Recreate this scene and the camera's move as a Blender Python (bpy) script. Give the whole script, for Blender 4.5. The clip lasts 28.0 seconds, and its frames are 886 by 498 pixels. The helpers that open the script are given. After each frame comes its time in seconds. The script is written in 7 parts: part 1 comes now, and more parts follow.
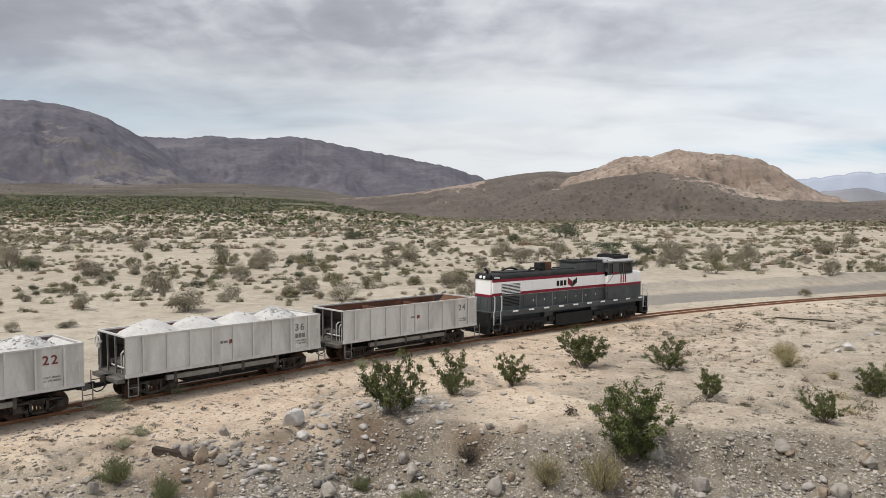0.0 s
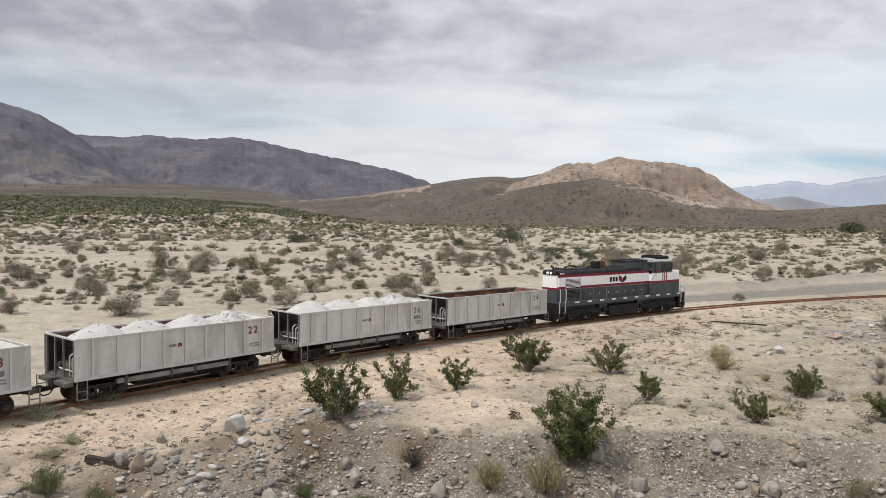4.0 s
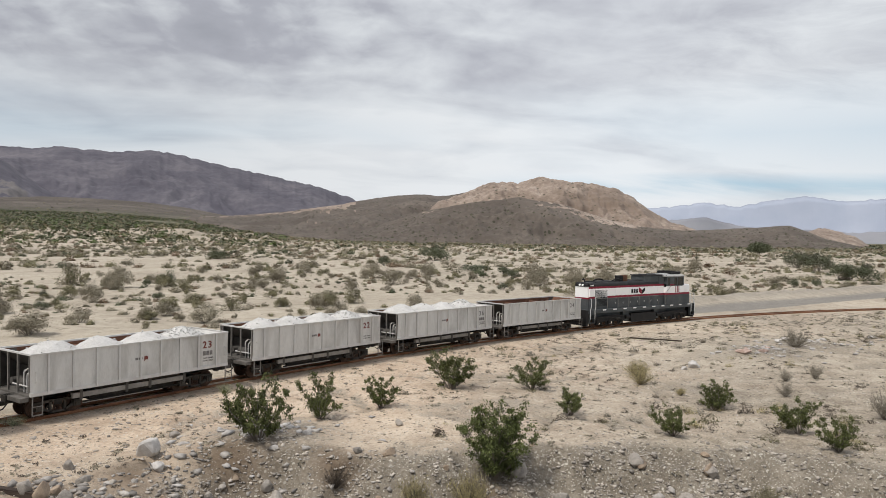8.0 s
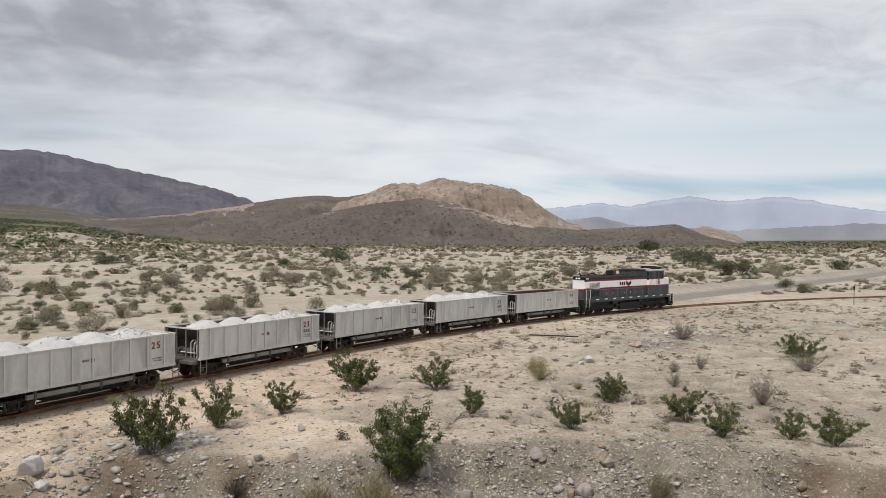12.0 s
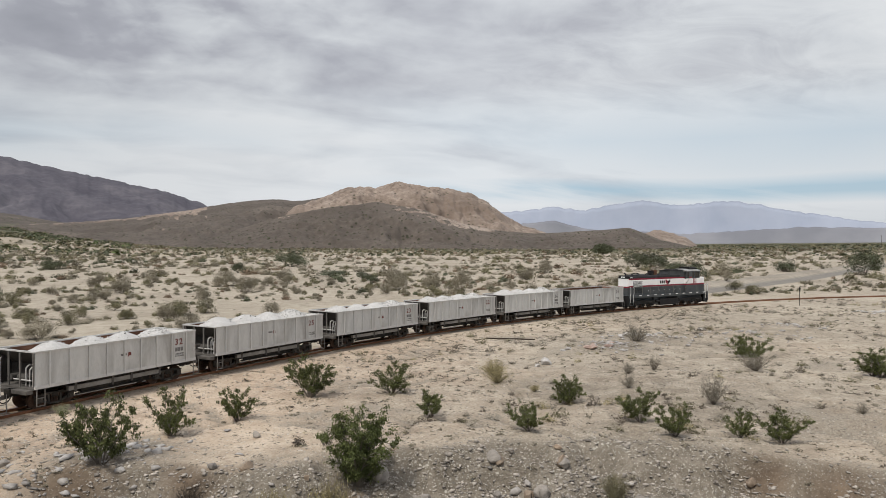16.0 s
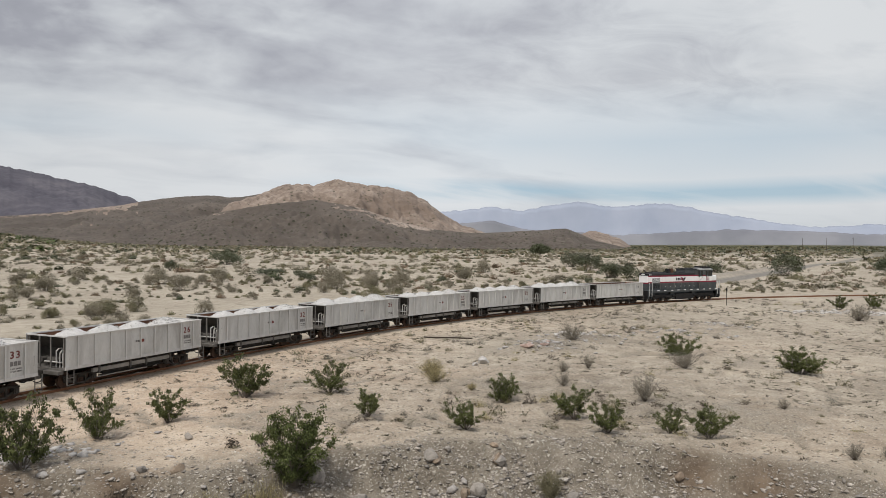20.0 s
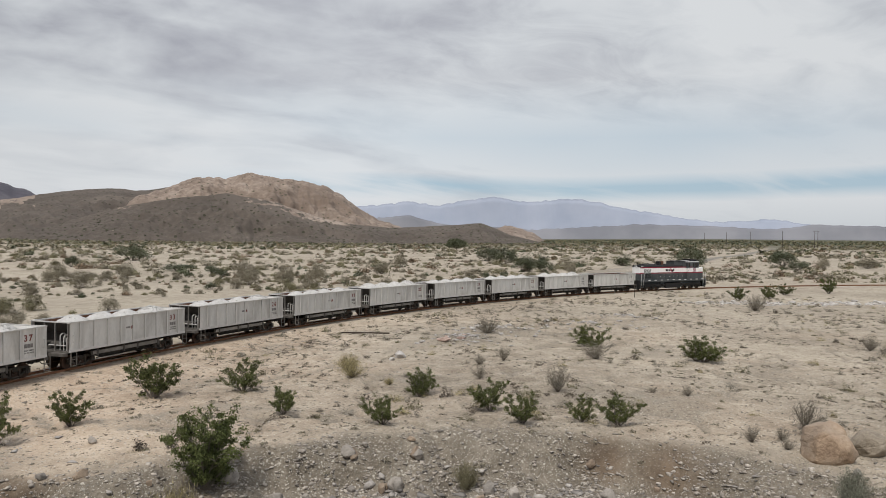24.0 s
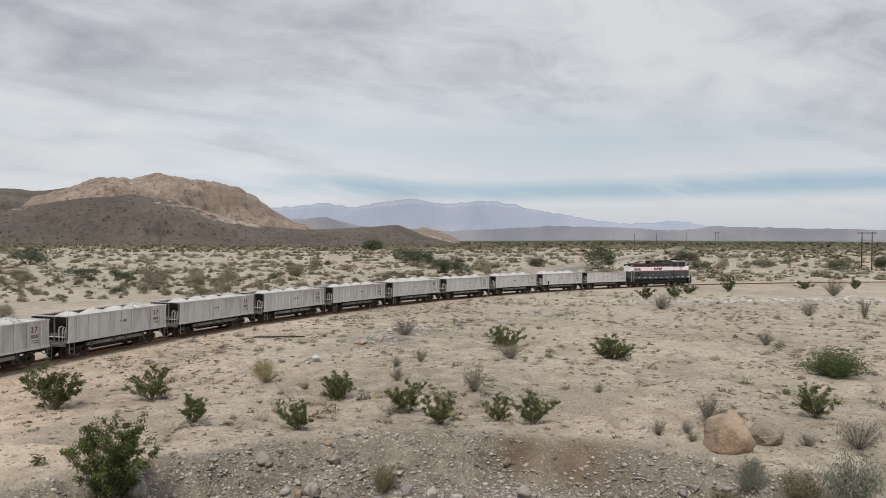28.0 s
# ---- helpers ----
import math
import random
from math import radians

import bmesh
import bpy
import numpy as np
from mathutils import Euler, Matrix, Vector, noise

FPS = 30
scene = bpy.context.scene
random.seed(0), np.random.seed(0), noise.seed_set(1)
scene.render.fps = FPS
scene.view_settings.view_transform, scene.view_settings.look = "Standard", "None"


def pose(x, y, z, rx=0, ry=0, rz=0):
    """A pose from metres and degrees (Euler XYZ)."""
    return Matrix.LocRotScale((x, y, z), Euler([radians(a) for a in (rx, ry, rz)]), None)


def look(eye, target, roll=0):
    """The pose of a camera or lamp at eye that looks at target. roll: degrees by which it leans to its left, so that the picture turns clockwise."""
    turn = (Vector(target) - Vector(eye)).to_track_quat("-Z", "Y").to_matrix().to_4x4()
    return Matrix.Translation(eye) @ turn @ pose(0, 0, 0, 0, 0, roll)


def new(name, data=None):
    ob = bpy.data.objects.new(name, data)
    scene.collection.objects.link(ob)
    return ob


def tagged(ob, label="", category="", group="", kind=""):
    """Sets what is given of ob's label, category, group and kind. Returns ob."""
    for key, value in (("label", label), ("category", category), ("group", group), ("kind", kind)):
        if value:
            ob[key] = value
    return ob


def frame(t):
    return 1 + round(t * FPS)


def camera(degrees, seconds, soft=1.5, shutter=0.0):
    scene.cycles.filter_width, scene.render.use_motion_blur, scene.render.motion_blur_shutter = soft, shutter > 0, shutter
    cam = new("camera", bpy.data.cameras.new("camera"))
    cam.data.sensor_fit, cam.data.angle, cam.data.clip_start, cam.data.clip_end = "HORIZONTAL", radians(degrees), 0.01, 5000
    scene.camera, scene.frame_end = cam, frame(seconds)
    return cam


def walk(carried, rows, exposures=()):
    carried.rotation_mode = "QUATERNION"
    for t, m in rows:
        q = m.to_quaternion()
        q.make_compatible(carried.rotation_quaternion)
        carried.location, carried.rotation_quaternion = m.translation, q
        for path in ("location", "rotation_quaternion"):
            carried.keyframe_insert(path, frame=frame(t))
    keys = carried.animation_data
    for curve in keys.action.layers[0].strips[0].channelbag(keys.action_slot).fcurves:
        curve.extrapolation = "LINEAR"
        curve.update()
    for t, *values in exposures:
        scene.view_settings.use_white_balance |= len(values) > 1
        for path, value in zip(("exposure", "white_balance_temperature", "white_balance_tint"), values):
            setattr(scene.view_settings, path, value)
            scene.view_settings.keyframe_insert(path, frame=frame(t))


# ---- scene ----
cam = camera(62.07, 28.0, soft=0.55)
EYE = 7.39
# seconds, yaw, pitch, roll: the camera turns on the spot
ROWS = [
    (0.0, -0.00, -2.68, 0.06),
    (0.5, -0.39, -2.46, -0.06),
    (1.0, -0.99, -2.19, -0.07),
    (1.5, -1.43, -2.17, -0.03),
    (2.0, -1.87, -2.25, -0.01),
    (2.5, -2.55, -2.26, -0.16),
    (3.0, -3.26, -2.28, -0.23),
    (3.5, -3.85, -2.36, -0.39),
    (5.5, -5.26, -2.21, -0.47),
    (6.0, -5.94, -2.05, -0.36),
    (6.5, -6.77, -1.81, -0.36),
    (7.0, -7.70, -1.61, -0.57),
    (7.5, -8.74, -1.27, -0.76),
    (8.0, -10.04, -0.91, -0.95),
    (8.5, -11.30, -0.72, -1.01),
    (9.0, -12.35, -0.66, -0.74),
    (9.5, -13.37, -0.71, -0.55),
    (10.0, -14.32, -0.79, -0.48),
    (10.5, -15.13, -0.88, -0.34),
    (11.0, -15.89, -0.92, -0.34),
    (11.5, -16.70, -0.87, -0.40),
    (12.0, -17.68, -0.75, -0.35),
    (12.5, -18.59, -0.62, -0.38),
    (13.0, -19.54, -0.47, -0.34),
    (13.5, -20.29, -0.39, -0.39),
    (15.5, -20.95, -0.39, -0.23),
    (16.0, -21.03, -0.43, -0.20),
    (16.5, -21.14, -0.45, -0.31),
    (17.0, -21.18, -0.33, -0.37),
    (17.5, -21.33, -0.27, -0.38),
    (18.0, -21.72, -0.26, -0.34),
    (18.5, -22.34, -0.24, -0.28),
    (19.0, -23.25, -0.26, -0.40),
    (19.5, -24.40, -0.34, -0.60),
    (20.0, -25.78, -0.47, -0.72),
    (20.5, -27.05, -0.53, -0.68),
    (21.0, -28.12, -0.57, -0.60),
    (21.5, -28.74, -0.57, -0.51),
    (23.5, -31.20, -0.85, -0.56),
    (24.0, -32.25, -0.81, -0.64),
    (24.5, -33.53, -0.81, -0.65),
    (25.0, -34.69, -0.76, -0.71),
    (25.5, -35.60, -0.72, -0.56),
    (26.0, -36.39, -0.82, -0.43),
    (26.5, -37.12, -0.90, -0.42),
    (27.0, -37.76, -0.80, -0.48),
    (27.5, -38.30, -0.66, -0.41),
    (28.0, -38.73, -0.61, -0.46),
]
walk(cam, [(t, pose(0, 0, EYE, 90 + pitch, roll, yaw)) for t, yaw, pitch, roll in ROWS],
     [(0.0, -0.03), (5.0, -0.05), (9.0, -0.08), (16.0, -0.21), (28.0, -0.30)])

# ---- sky and sun ----
SUN_AZ, SUN_EL = 214.0, 57.0          # degrees: from +x anticlockwise, and above the ground


def make_world():
    w = bpy.data.worlds.new("sky")
    scene.world = w
    w.use_nodes = True
    nt = w.node_tree
    nt.nodes.clear()
    N, L = nt.nodes.new, nt.links.new

    def mth(op, a, b=None, c=None, clamp=False):
        n = N("ShaderNodeMath")
        n.operation, n.use_clamp = op, clamp
        for i, v in enumerate((a, b, c)):
            if v is None:
                continue
            if isinstance(v, (int, float)):
                n.inputs[i].default_value = v
            else:
                L(v, n.inputs[i])
        return n.outputs[0]

    def ramp(v, *stops):
        n = N("ShaderNodeValToRGB")
        e = n.color_ramp.elements
        while len(e) < len(stops):
            e.new(0.5)
        for el, (p, c) in zip(e, stops):
            el.position, el.color = p, (*c, 1)
        L(v, n.inputs[0])
        return n.outputs[0]

    def mixc(f, a, b):
        n = N("ShaderNodeMix")
        n.data_type = "RGBA"
        for s, v in ((0, f), (6, a), (7, b)):
            if isinstance(v, (int, float)):
                n.inputs[s].default_value = v
            elif isinstance(v, tuple):
                n.inputs[s].default_value = (*v, 1)
            else:
                L(v, n.inputs[s])
        return n.outputs[2]

    tc = N("ShaderNodeTexCoord").outputs["Generated"]
    sep = N("ShaderNodeSeparateXYZ")
    L(tc, sep.inputs[0])
    x, y, z = sep.outputs
    zc = mth("MAXIMUM", z, 0.0)
    den = mth("ADD", zc, 0.17)
    comb = N("ShaderNodeCombineXYZ")
    L(mth("DIVIDE", x, den), comb.inputs[0])
    L(mth("DIVIDE", y, den), comb.inputs[1])

    def noise(scale, detail, rough, dist, off, stretch=(1, 1, 1), rot=0.0):
        m = N("ShaderNodeMapping")
        m.inputs["Location"].default_value = off
        m.inputs["Scale"].default_value = stretch
        m.inputs["Rotation"].default_value = (0, 0, rot)
        L(comb.outputs[0], m.inputs[0])
        n = N("ShaderNodeTexNoise")
        for k, v in (("Scale", scale), ("Detail", detail), ("Roughness", rough), ("Distortion", dist)):
            n.inputs[k].default_value = v
        L(m.outputs[0], n.inputs["Vector"])
        return n.outputs[0]

    big = noise(0.62, 5, 0.50, 0.6, (3.1, 1.7, 0), (0.75, 1.5, 1), 0.35)
    fine = noise(2.3, 5, 0.50, 0.5, (7.3, 2.2, 0), (0.85, 1.15, 1), 0.1)
    dens = mth("ADD", mth("ADD", mth("MULTIPLY", big, 0.60), mth("MULTIPLY", fine, 0.34)), mth("ADD", mth("MULTIPLY", mth("SUBTRACT", zc, 0.18), 0.34), mth("MULTIPLY", mth("MULTIPLY", mth("SUBTRACT", 0.12, x, clamp=True), mth("SUBTRACT", zc, 0.04, clamp=True)), 2.3)))
    # small ripples under the thicker western cloud
    ripple = mth("MULTIPLY", mth("MULTIPLY", mth("SUBTRACT", noise(7.5, 4, 0.5, 0.3, (2.2, 5.1, 0), (1.0, 0.8, 1), 0.2), 0.5), mth("MULTIPLY", mth("SUBTRACT", 0.55, x, clamp=True), 1.6, clamp=True)), mth("MULTIPLY", mth("SUBTRACT", zc, 0.13), 6.0, clamp=True))
    dens = mth("ADD", dens, mth("MULTIPLY", ripple, 0.50))
    # broken cloud to the east
    fleece = mth("MULTIPLY", mth("MULTIPLY", mth("SUBTRACT", noise(3.4, 6, 0.6, 0.8, (9.2, 3.7, 0), (0.8, 1.2, 1), -0.7), 0.5), mth("MULTIPLY", mth("SUBTRACT", x, 0.25), 3.0, clamp=True)), mth("MULTIPLY", mth("SUBTRACT", zc, 0.08), 8.0, clamp=True))
    dens = mth("ADD", dens, mth("MULTIPLY", fleece, 0.34))
    cloud = ramp(dens, (0.41, (0.80, 0.825, 0.85)), (0.50, (0.71, 0.74, 0.775)), (0.575, (0.60, 0.625, 0.67)), (0.67, (0.45, 0.465, 0.52)), (0.83, (0.37, 0.385, 0.435)))
    sky = N("ShaderNodeTexSky")
    sky.sky_type, sky.sun_disc = "NISHITA", False
    sky.sun_elevation, sky.sun_rotation = radians(SUN_EL), radians(90 - SUN_AZ)
    vm = N("ShaderNodeVectorMath")
    vm.operation = "SCALE"
    L(sky.outputs[0], vm.inputs[0])
    vm.inputs["Scale"].default_value = 0.10
    blue = mixc(0.75, vm.outputs[0], (0.34, 0.55, 0.72))
    # thin places, low over the eastern valley, let blue sky through
    gap = noise(0.21, 4, 0.5, 0.4, (1.4, 8.6, 0), (0.7, 1.4, 1), -0.55)
    wob = mth("MULTIPLY", mth("SUBTRACT", noise(0.5, 3, 0.5, 0.3, (4.4, 3.3, 0)), 0.5), 0.030)
    strip = mth("SUBTRACT", 1.25, mth("ABSOLUTE", mth("DIVIDE", mth("SUBTRACT", mth("ADD", zc, wob), 0.069), 0.015)), clamp=True)
    wide = mth("MULTIPLY", mth("SUBTRACT", 1.0, mth("ABSOLUTE", mth("DIVIDE", mth("SUBTRACT", zc, 0.135), 0.075)), clamp=True), mth("MULTIPLY", mth("SUBTRACT", gap, 0.40), 5.0, clamp=True))
    east = mth("MULTIPLY", mth("SUBTRACT", x, 0.20), 4.0, clamp=True)
    thin = mth("MULTIPLY", mth("SUBTRACT", noise(0.9, 5, 0.6, 0.5, (6.1, 0.4, 0), (0.5, 1.6, 1), -0.5), 0.30), 4.0, clamp=True)
    col = mixc(mth("MULTIPLY", wide, 0.55), cloud, blue)
    col = mixc(mth("MULTIPLY", mth("MULTIPLY", strip, east), mth("MULTIPLY", thin, 0.72)), col, blue)
    # pale haze on the horizon; an overcast vault is brighter overhead
    hz = mth("SUBTRACT", 1.0, mth("DIVIDE", zc, 0.058), clamp=True)
    col = mixc(mth("MULTIPLY", hz, 0.85), col, (0.60, 0.645, 0.685))
    top = mth("ADD", mth("ADD", 0.95, mth("SUBTRACT", mth("MULTIPLY", mth("MULTIPLY", mth("SUBTRACT", x, -0.15), 2.0, clamp=True), 0.15), mth("MULTIPLY", mth("MULTIPLY", mth("SUBTRACT", x, 0.42), 2.4, clamp=True), 0.08))), mth("MULTIPLY", mth("SUBTRACT", zc, 0.40, clamp=True), 1.6))
    bg = N("ShaderNodeBackground")
    sc = N("ShaderNodeVectorMath")
    sc.operation = "SCALE"
    L(col, sc.inputs[0])
    L(top, sc.inputs["Scale"])
    L(sc.outputs[0], bg.inputs[0])
    bg.inputs[1].default_value = 1.0
    L(bg.outputs[0], N("ShaderNodeOutputWorld").inputs[0])


make_world()
sun = new("sun", bpy.data.lights.new("sun", "SUN"))
sun.data.energy, sun.data.angle, sun.data.color = 3.3, radians(10), (1.0, 0.95, 0.88)
ce = math.cos(radians(SUN_EL))
sun.matrix_basis = look((0, 0, 60), (-ce * math.cos(radians(SUN_AZ)), -ce * math.sin(radians(SUN_AZ)), 60 - math.sin(radians(SUN_EL))))

# ---- materials ----
def material(name, stops, rough=0.85, metal=0.0, scale=2.0, fine=20.0, bump=0.2, bump_size=0.02, fine_mix=0.35,
             per_object=0.0, per_island=0.0, spots=None, stretch=(1, 1, 1), detail=6, spec=0.3, coord="Object", layer=None):
    """Colour from two scales of noise, relief from the finer one. stops: colours from low to high noise.
    spots: (colour, size, amount) of darker or lighter flecks. layer: (colour, lo, hi) stains at a large scale."""
    m = bpy.data.materials.new(name)
    m.use_nodes = True
    nt = m.node_tree
    N, L = nt.nodes.new, nt.links.new
    bsdf = nt.nodes["Principled BSDF"]
    bsdf.inputs["Roughness"].default_value, bsdf.inputs["Metallic"].default_value = rough, metal
    bsdf.inputs["Specular IOR Level"].default_value = spec
    tc = N("ShaderNodeTexCoord")
    mp = N("ShaderNodeMapping")
    mp.inputs["Scale"].default_value = stretch
    L(tc.outputs[coord], mp.inputs[0])

    def noise(sc, det, rgh=0.55, dist=0.0):
        n = N("ShaderNodeTexNoise")
        n.inputs["Scale"].default_value, n.inputs["Detail"].default_value = sc, det
        n.inputs["Roughness"].default_value, n.inputs["Distortion"].default_value = rgh, dist
        L(mp.outputs[0], n.inputs["Vector"])
        return n.outputs[0]

    def mth(op, a, b, clamp=False):
        n = N("ShaderNodeMath")
        n.operation, n.use_clamp = op, clamp
        for i, v in enumerate((a, b)):
            if isinstance(v, (int, float)):
                n.inputs[i].default_value = v
            else:
                L(v, n.inputs[i])
        return n.outputs[0]

    def mixc(f, a, b, mode="MIX"):
        n = N("ShaderNodeMix")
        n.data_type, n.blend_type = "RGBA", mode
        for s, v in ((0, f), (6, a), (7, b)):
            if isinstance(v, (int, float)):
                n.inputs[s].default_value = v
            elif isinstance(v, tuple):
                n.inputs[s].default_value = (*v, 1)
            else:
                L(v, n.inputs[s])
        return n.outputs[2]

    a, b = noise(scale, detail, 0.55, 0.3), noise(fine, detail, 0.65)
    v = mth("ADD", mth("MULTIPLY", a, 1 - fine_mix), mth("MULTIPLY", b, fine_mix))
    rp = N("ShaderNodeValToRGB")
    e = rp.color_ramp.elements
    while len(e) < len(stops):
        e.new(0.5)
    for i, (el, c) in enumerate(zip(e, stops)):
        el.position, el.color = 0.33 + 0.34 * i / max(1, len(stops) - 1), (*c, 1)
    L(v, rp.inputs[0])
    col = rp.outputs[0]
    if layer:
        c, lo, hi = layer
        n = noise(scale * 0.31, 5, 0.6, 0.6)
        col = mixc(mth("MULTIPLY", mth("SUBTRACT", n, lo), 1 / (hi - lo), True), col, c)
    if spots:
        c, size, amount = spots
        vo = N("ShaderNodeTexVoronoi")
        vo.inputs["Scale"].default_value = 1 / size
        L(mp.outputs[0], vo.inputs["Vector"])
        hit = mth("LESS_THAN", vo.outputs["Distance"], 0.32)
        sp = N("ShaderNodeSeparateColor")
        L(vo.outputs["Color"], sp.inputs[0])
        pick = mth("LESS_THAN", sp.outputs[0], amount)
        col = mixc(mth("MULTIPLY", hit, pick), col, c)
    for amount, kind in ((per_object, "o"), (per_island, "i")):
        if amount:
            rnd = N("ShaderNodeObjectInfo").outputs["Random"] if kind == "o" else N("ShaderNodeNewGeometry").outputs["Random Per Island"]
            k = mth("ADD", mth("MULTIPLY", rnd, 2 * amount), 1 - amount)
            n = N("ShaderNodeVectorMath")
            n.operation = "SCALE"
            L(col, n.inputs[0])
            L(k, n.inputs["Scale"])
            col = n.outputs[0]
    L(col, bsdf.inputs["Base Color"])
    L(mth("ADD", mth("MULTIPLY", b, 0.2), rough - 0.1, True), bsdf.inputs["Roughness"])
    if bump:
        bp = N("ShaderNodeBump")
        bp.inputs["Strength"].default_value, bp.inputs["Distance"].default_value = bump, bump_size
        L(b, bp.inputs["Height"])
        L(bp.outputs[0], bsdf.inputs["Normal"])
    return m


M = {}
M["wagon"] = material("weathered_grey_paint", [(0.44, 0.434, 0.414), (0.565, 0.559, 0.536), (0.64, 0.634, 0.61)], 0.62, 0, 0.9, 14, 0.08, 0.01, 0.3, per_object=0.09, stretch=(2.0, 2.0, 0.55), layer=((0.27, 0.255, 0.23), 0.50, 0.78))
M["rib"] = material("grey_rib_paint", [(0.48, 0.472, 0.455), (0.60, 0.592, 0.572)], 0.6, 0, 2, 18, 0.06, 0.01, 0.3, per_object=0.06)
M["rim"] = material("worn_pale_rim_paint", [(0.44, 0.43, 0.41), (0.62, 0.61, 0.59)], 0.6, 0, 3, 30, 0.1, 0.01)
M["rust"] = material("rusty_steel", [(0.055, 0.028, 0.018), (0.13, 0.062, 0.038), (0.24, 0.13, 0.085)], 0.85, 0, 1.2, 12, 0.25, 0.02)
M["rail"] = material("rusty_rail", [(0.13, 0.058, 0.03), (0.24, 0.112, 0.058), (0.33, 0.175, 0.10)], 0.75, 0.1, 0.6, 15, 0.2, 0.01)
M["railtop"] = material("polished_rail_head", [(0.22, 0.18, 0.15), (0.36, 0.31, 0.27)], 0.35, 0.8, 1.5, 40, 0.05, 0.005)
M["wheel"] = material("dark_wheel_steel", [(0.032, 0.021, 0.016), (0.080, 0.048, 0.034), (0.14, 0.086, 0.06)], 0.75, 0.2, 2.0, 16, 0.2, 0.02)
M["under"] = material("dusty_black_steel", [(0.012, 0.011, 0.010), (0.024, 0.022, 0.019), (0.058, 0.049, 0.042)], 0.8, 0.1, 2.5, 22, 0.3, 0.02)
M["castframe"] = material("dusty_cast_steel", [(0.028, 0.025, 0.022), (0.062, 0.055, 0.048), (0.12, 0.106, 0.092)], 0.8, 0.1, 2.5, 22, 0.3, 0.02)
M["dustgrey"] = material("dusty_grey_steel", [(0.10, 0.093, 0.085), (0.185, 0.173, 0.158), (0.29, 0.272, 0.25)], 0.8, 0, 2.2, 20, 0.2, 0.02)
M["deck"] = material("dark_platform_steel", [(0.06, 0.055, 0.05), (0.11, 0.102, 0.093), (0.17, 0.158, 0.144)], 0.85, 0, 2.2, 20, 0.2, 0.02)
M["doorgrey"] = material("dusty_pale_grey_steel", [(0.13, 0.122, 0.11), (0.20, 0.19, 0.175), (0.28, 0.268, 0.25)], 0.8, 0, 1.6, 16, 0.15, 0.02, per_object=0.15)
M["darkin"] = material("dark_grey_end_steel", [(0.05, 0.046, 0.042), (0.10, 0.094, 0.086)], 0.85, 0, 2, 16, 0.2, 0.02)
M["gypsum"] = material("white_gypsum_rock", [(0.38, 0.37, 0.35), (0.50, 0.49, 0.47), (0.60, 0.59, 0.57)], 0.95, 0, 2.0, 16, 0.8, 0.04, 0.6, per_island=0.10)
M["white"] = material("white_loco_paint", [(0.84, 0.835, 0.825), (0.91, 0.905, 0.895)], 0.55, 0, 0.8, 12, 0.04, 0.01, 0.25, layer=((0.55, 0.53, 0.50), 0.6, 0.85))
M["grey"] = material("slate_grey_loco_paint", [(0.048, 0.054, 0.058), (0.068, 0.075, 0.078), (0.100, 0.106, 0.107)], 0.6, 0, 0.9, 14, 0.05, 0.01, 0.3)
M["red"] = material("dark_red_paint", [(0.17, 0.008, 0.024), (0.25, 0.013, 0.036)], 0.45, 0, 2, 14, 0.04, 0.01)
M["black"] = material("sooty_black", [(0.007, 0.007, 0.008), (0.018, 0.017, 0.017)], 0.7, 0, 2, 18, 0.15, 0.01)
M["roofgrey"] = material("dusty_roof_paint", [(0.014, 0.014, 0.015), (0.04, 0.04, 0.041)], 0.8, 0, 1.4, 14, 0.1, 0.01)
M["silver"] = material("pale_grey_handrail", [(0.50, 0.50, 0.50), (0.66, 0.66, 0.65)], 0.4, 0.2, 4, 30, 0.02, 0.005)
M["letter"] = material("faded_dark_stencil", [(0.12, 0.032, 0.028), (0.22, 0.065, 0.052)], 0.7, 0, 6, 40, 0.02, 0.005)
M["letter_grey"] = material("faded_grey_stencil", [(0.13, 0.12, 0.115), (0.24, 0.23, 0.22)], 0.7, 0, 6, 40, 0.02, 0.005)
M["wood"] = material("grey_weathered_timber", [(0.018, 0.013, 0.010), (0.048, 0.035, 0.027), (0.095, 0.073, 0.057)], 0.9, 0, 1.5, 14, 0.4, 0.02, stretch=(0.3, 3, 3), per_object=0.2)
M["stone"] = material("pale_desert_stone", [(0.19, 0.172, 0.15), (0.29, 0.263, 0.232), (0.39, 0.358, 0.318)], 0.9, 0, 2.2, 15, 0.5, 0.03, per_object=0.25)
M["pebble"] = material("mixed_pebbles", [(0.22, 0.195, 0.165), (0.34, 0.305, 0.265), (0.43, 0.39, 0.34)], 0.9, 0, 3, 20, 0.3, 0.02, per_island=0.45)
M["whitestone"] = material("bleached_rubble", [(0.34, 0.315, 0.29), (0.47, 0.445, 0.42), (0.60, 0.575, 0.545)], 0.9, 0, 3, 16, 0.5, 0.03, per_object=0.15)
M["boulder"] = material("ochre_granite_boulder", [(0.21, 0.145, 0.10), (0.35, 0.255, 0.175), (0.46, 0.36, 0.27)], 0.9, 0, 2.2, 18, 0.9, 0.05, 0.45, layer=((0.33, 0.275, 0.22), 0.42, 0.62))
M["tanstone"] = material("tan_granite_boulder", [(0.17, 0.142, 0.11), (0.28, 0.24, 0.188), (0.38, 0.33, 0.265)], 0.9, 0, 2.2, 16, 0.8, 0.04, 0.45)
M["cobble"] = material("mixed_grey_cobbles", [(0.18, 0.165, 0.15), (0.28, 0.26, 0.238), (0.40, 0.373, 0.342)], 0.9, 0, 3, 18, 0.4, 0.02, per_island=0.5)
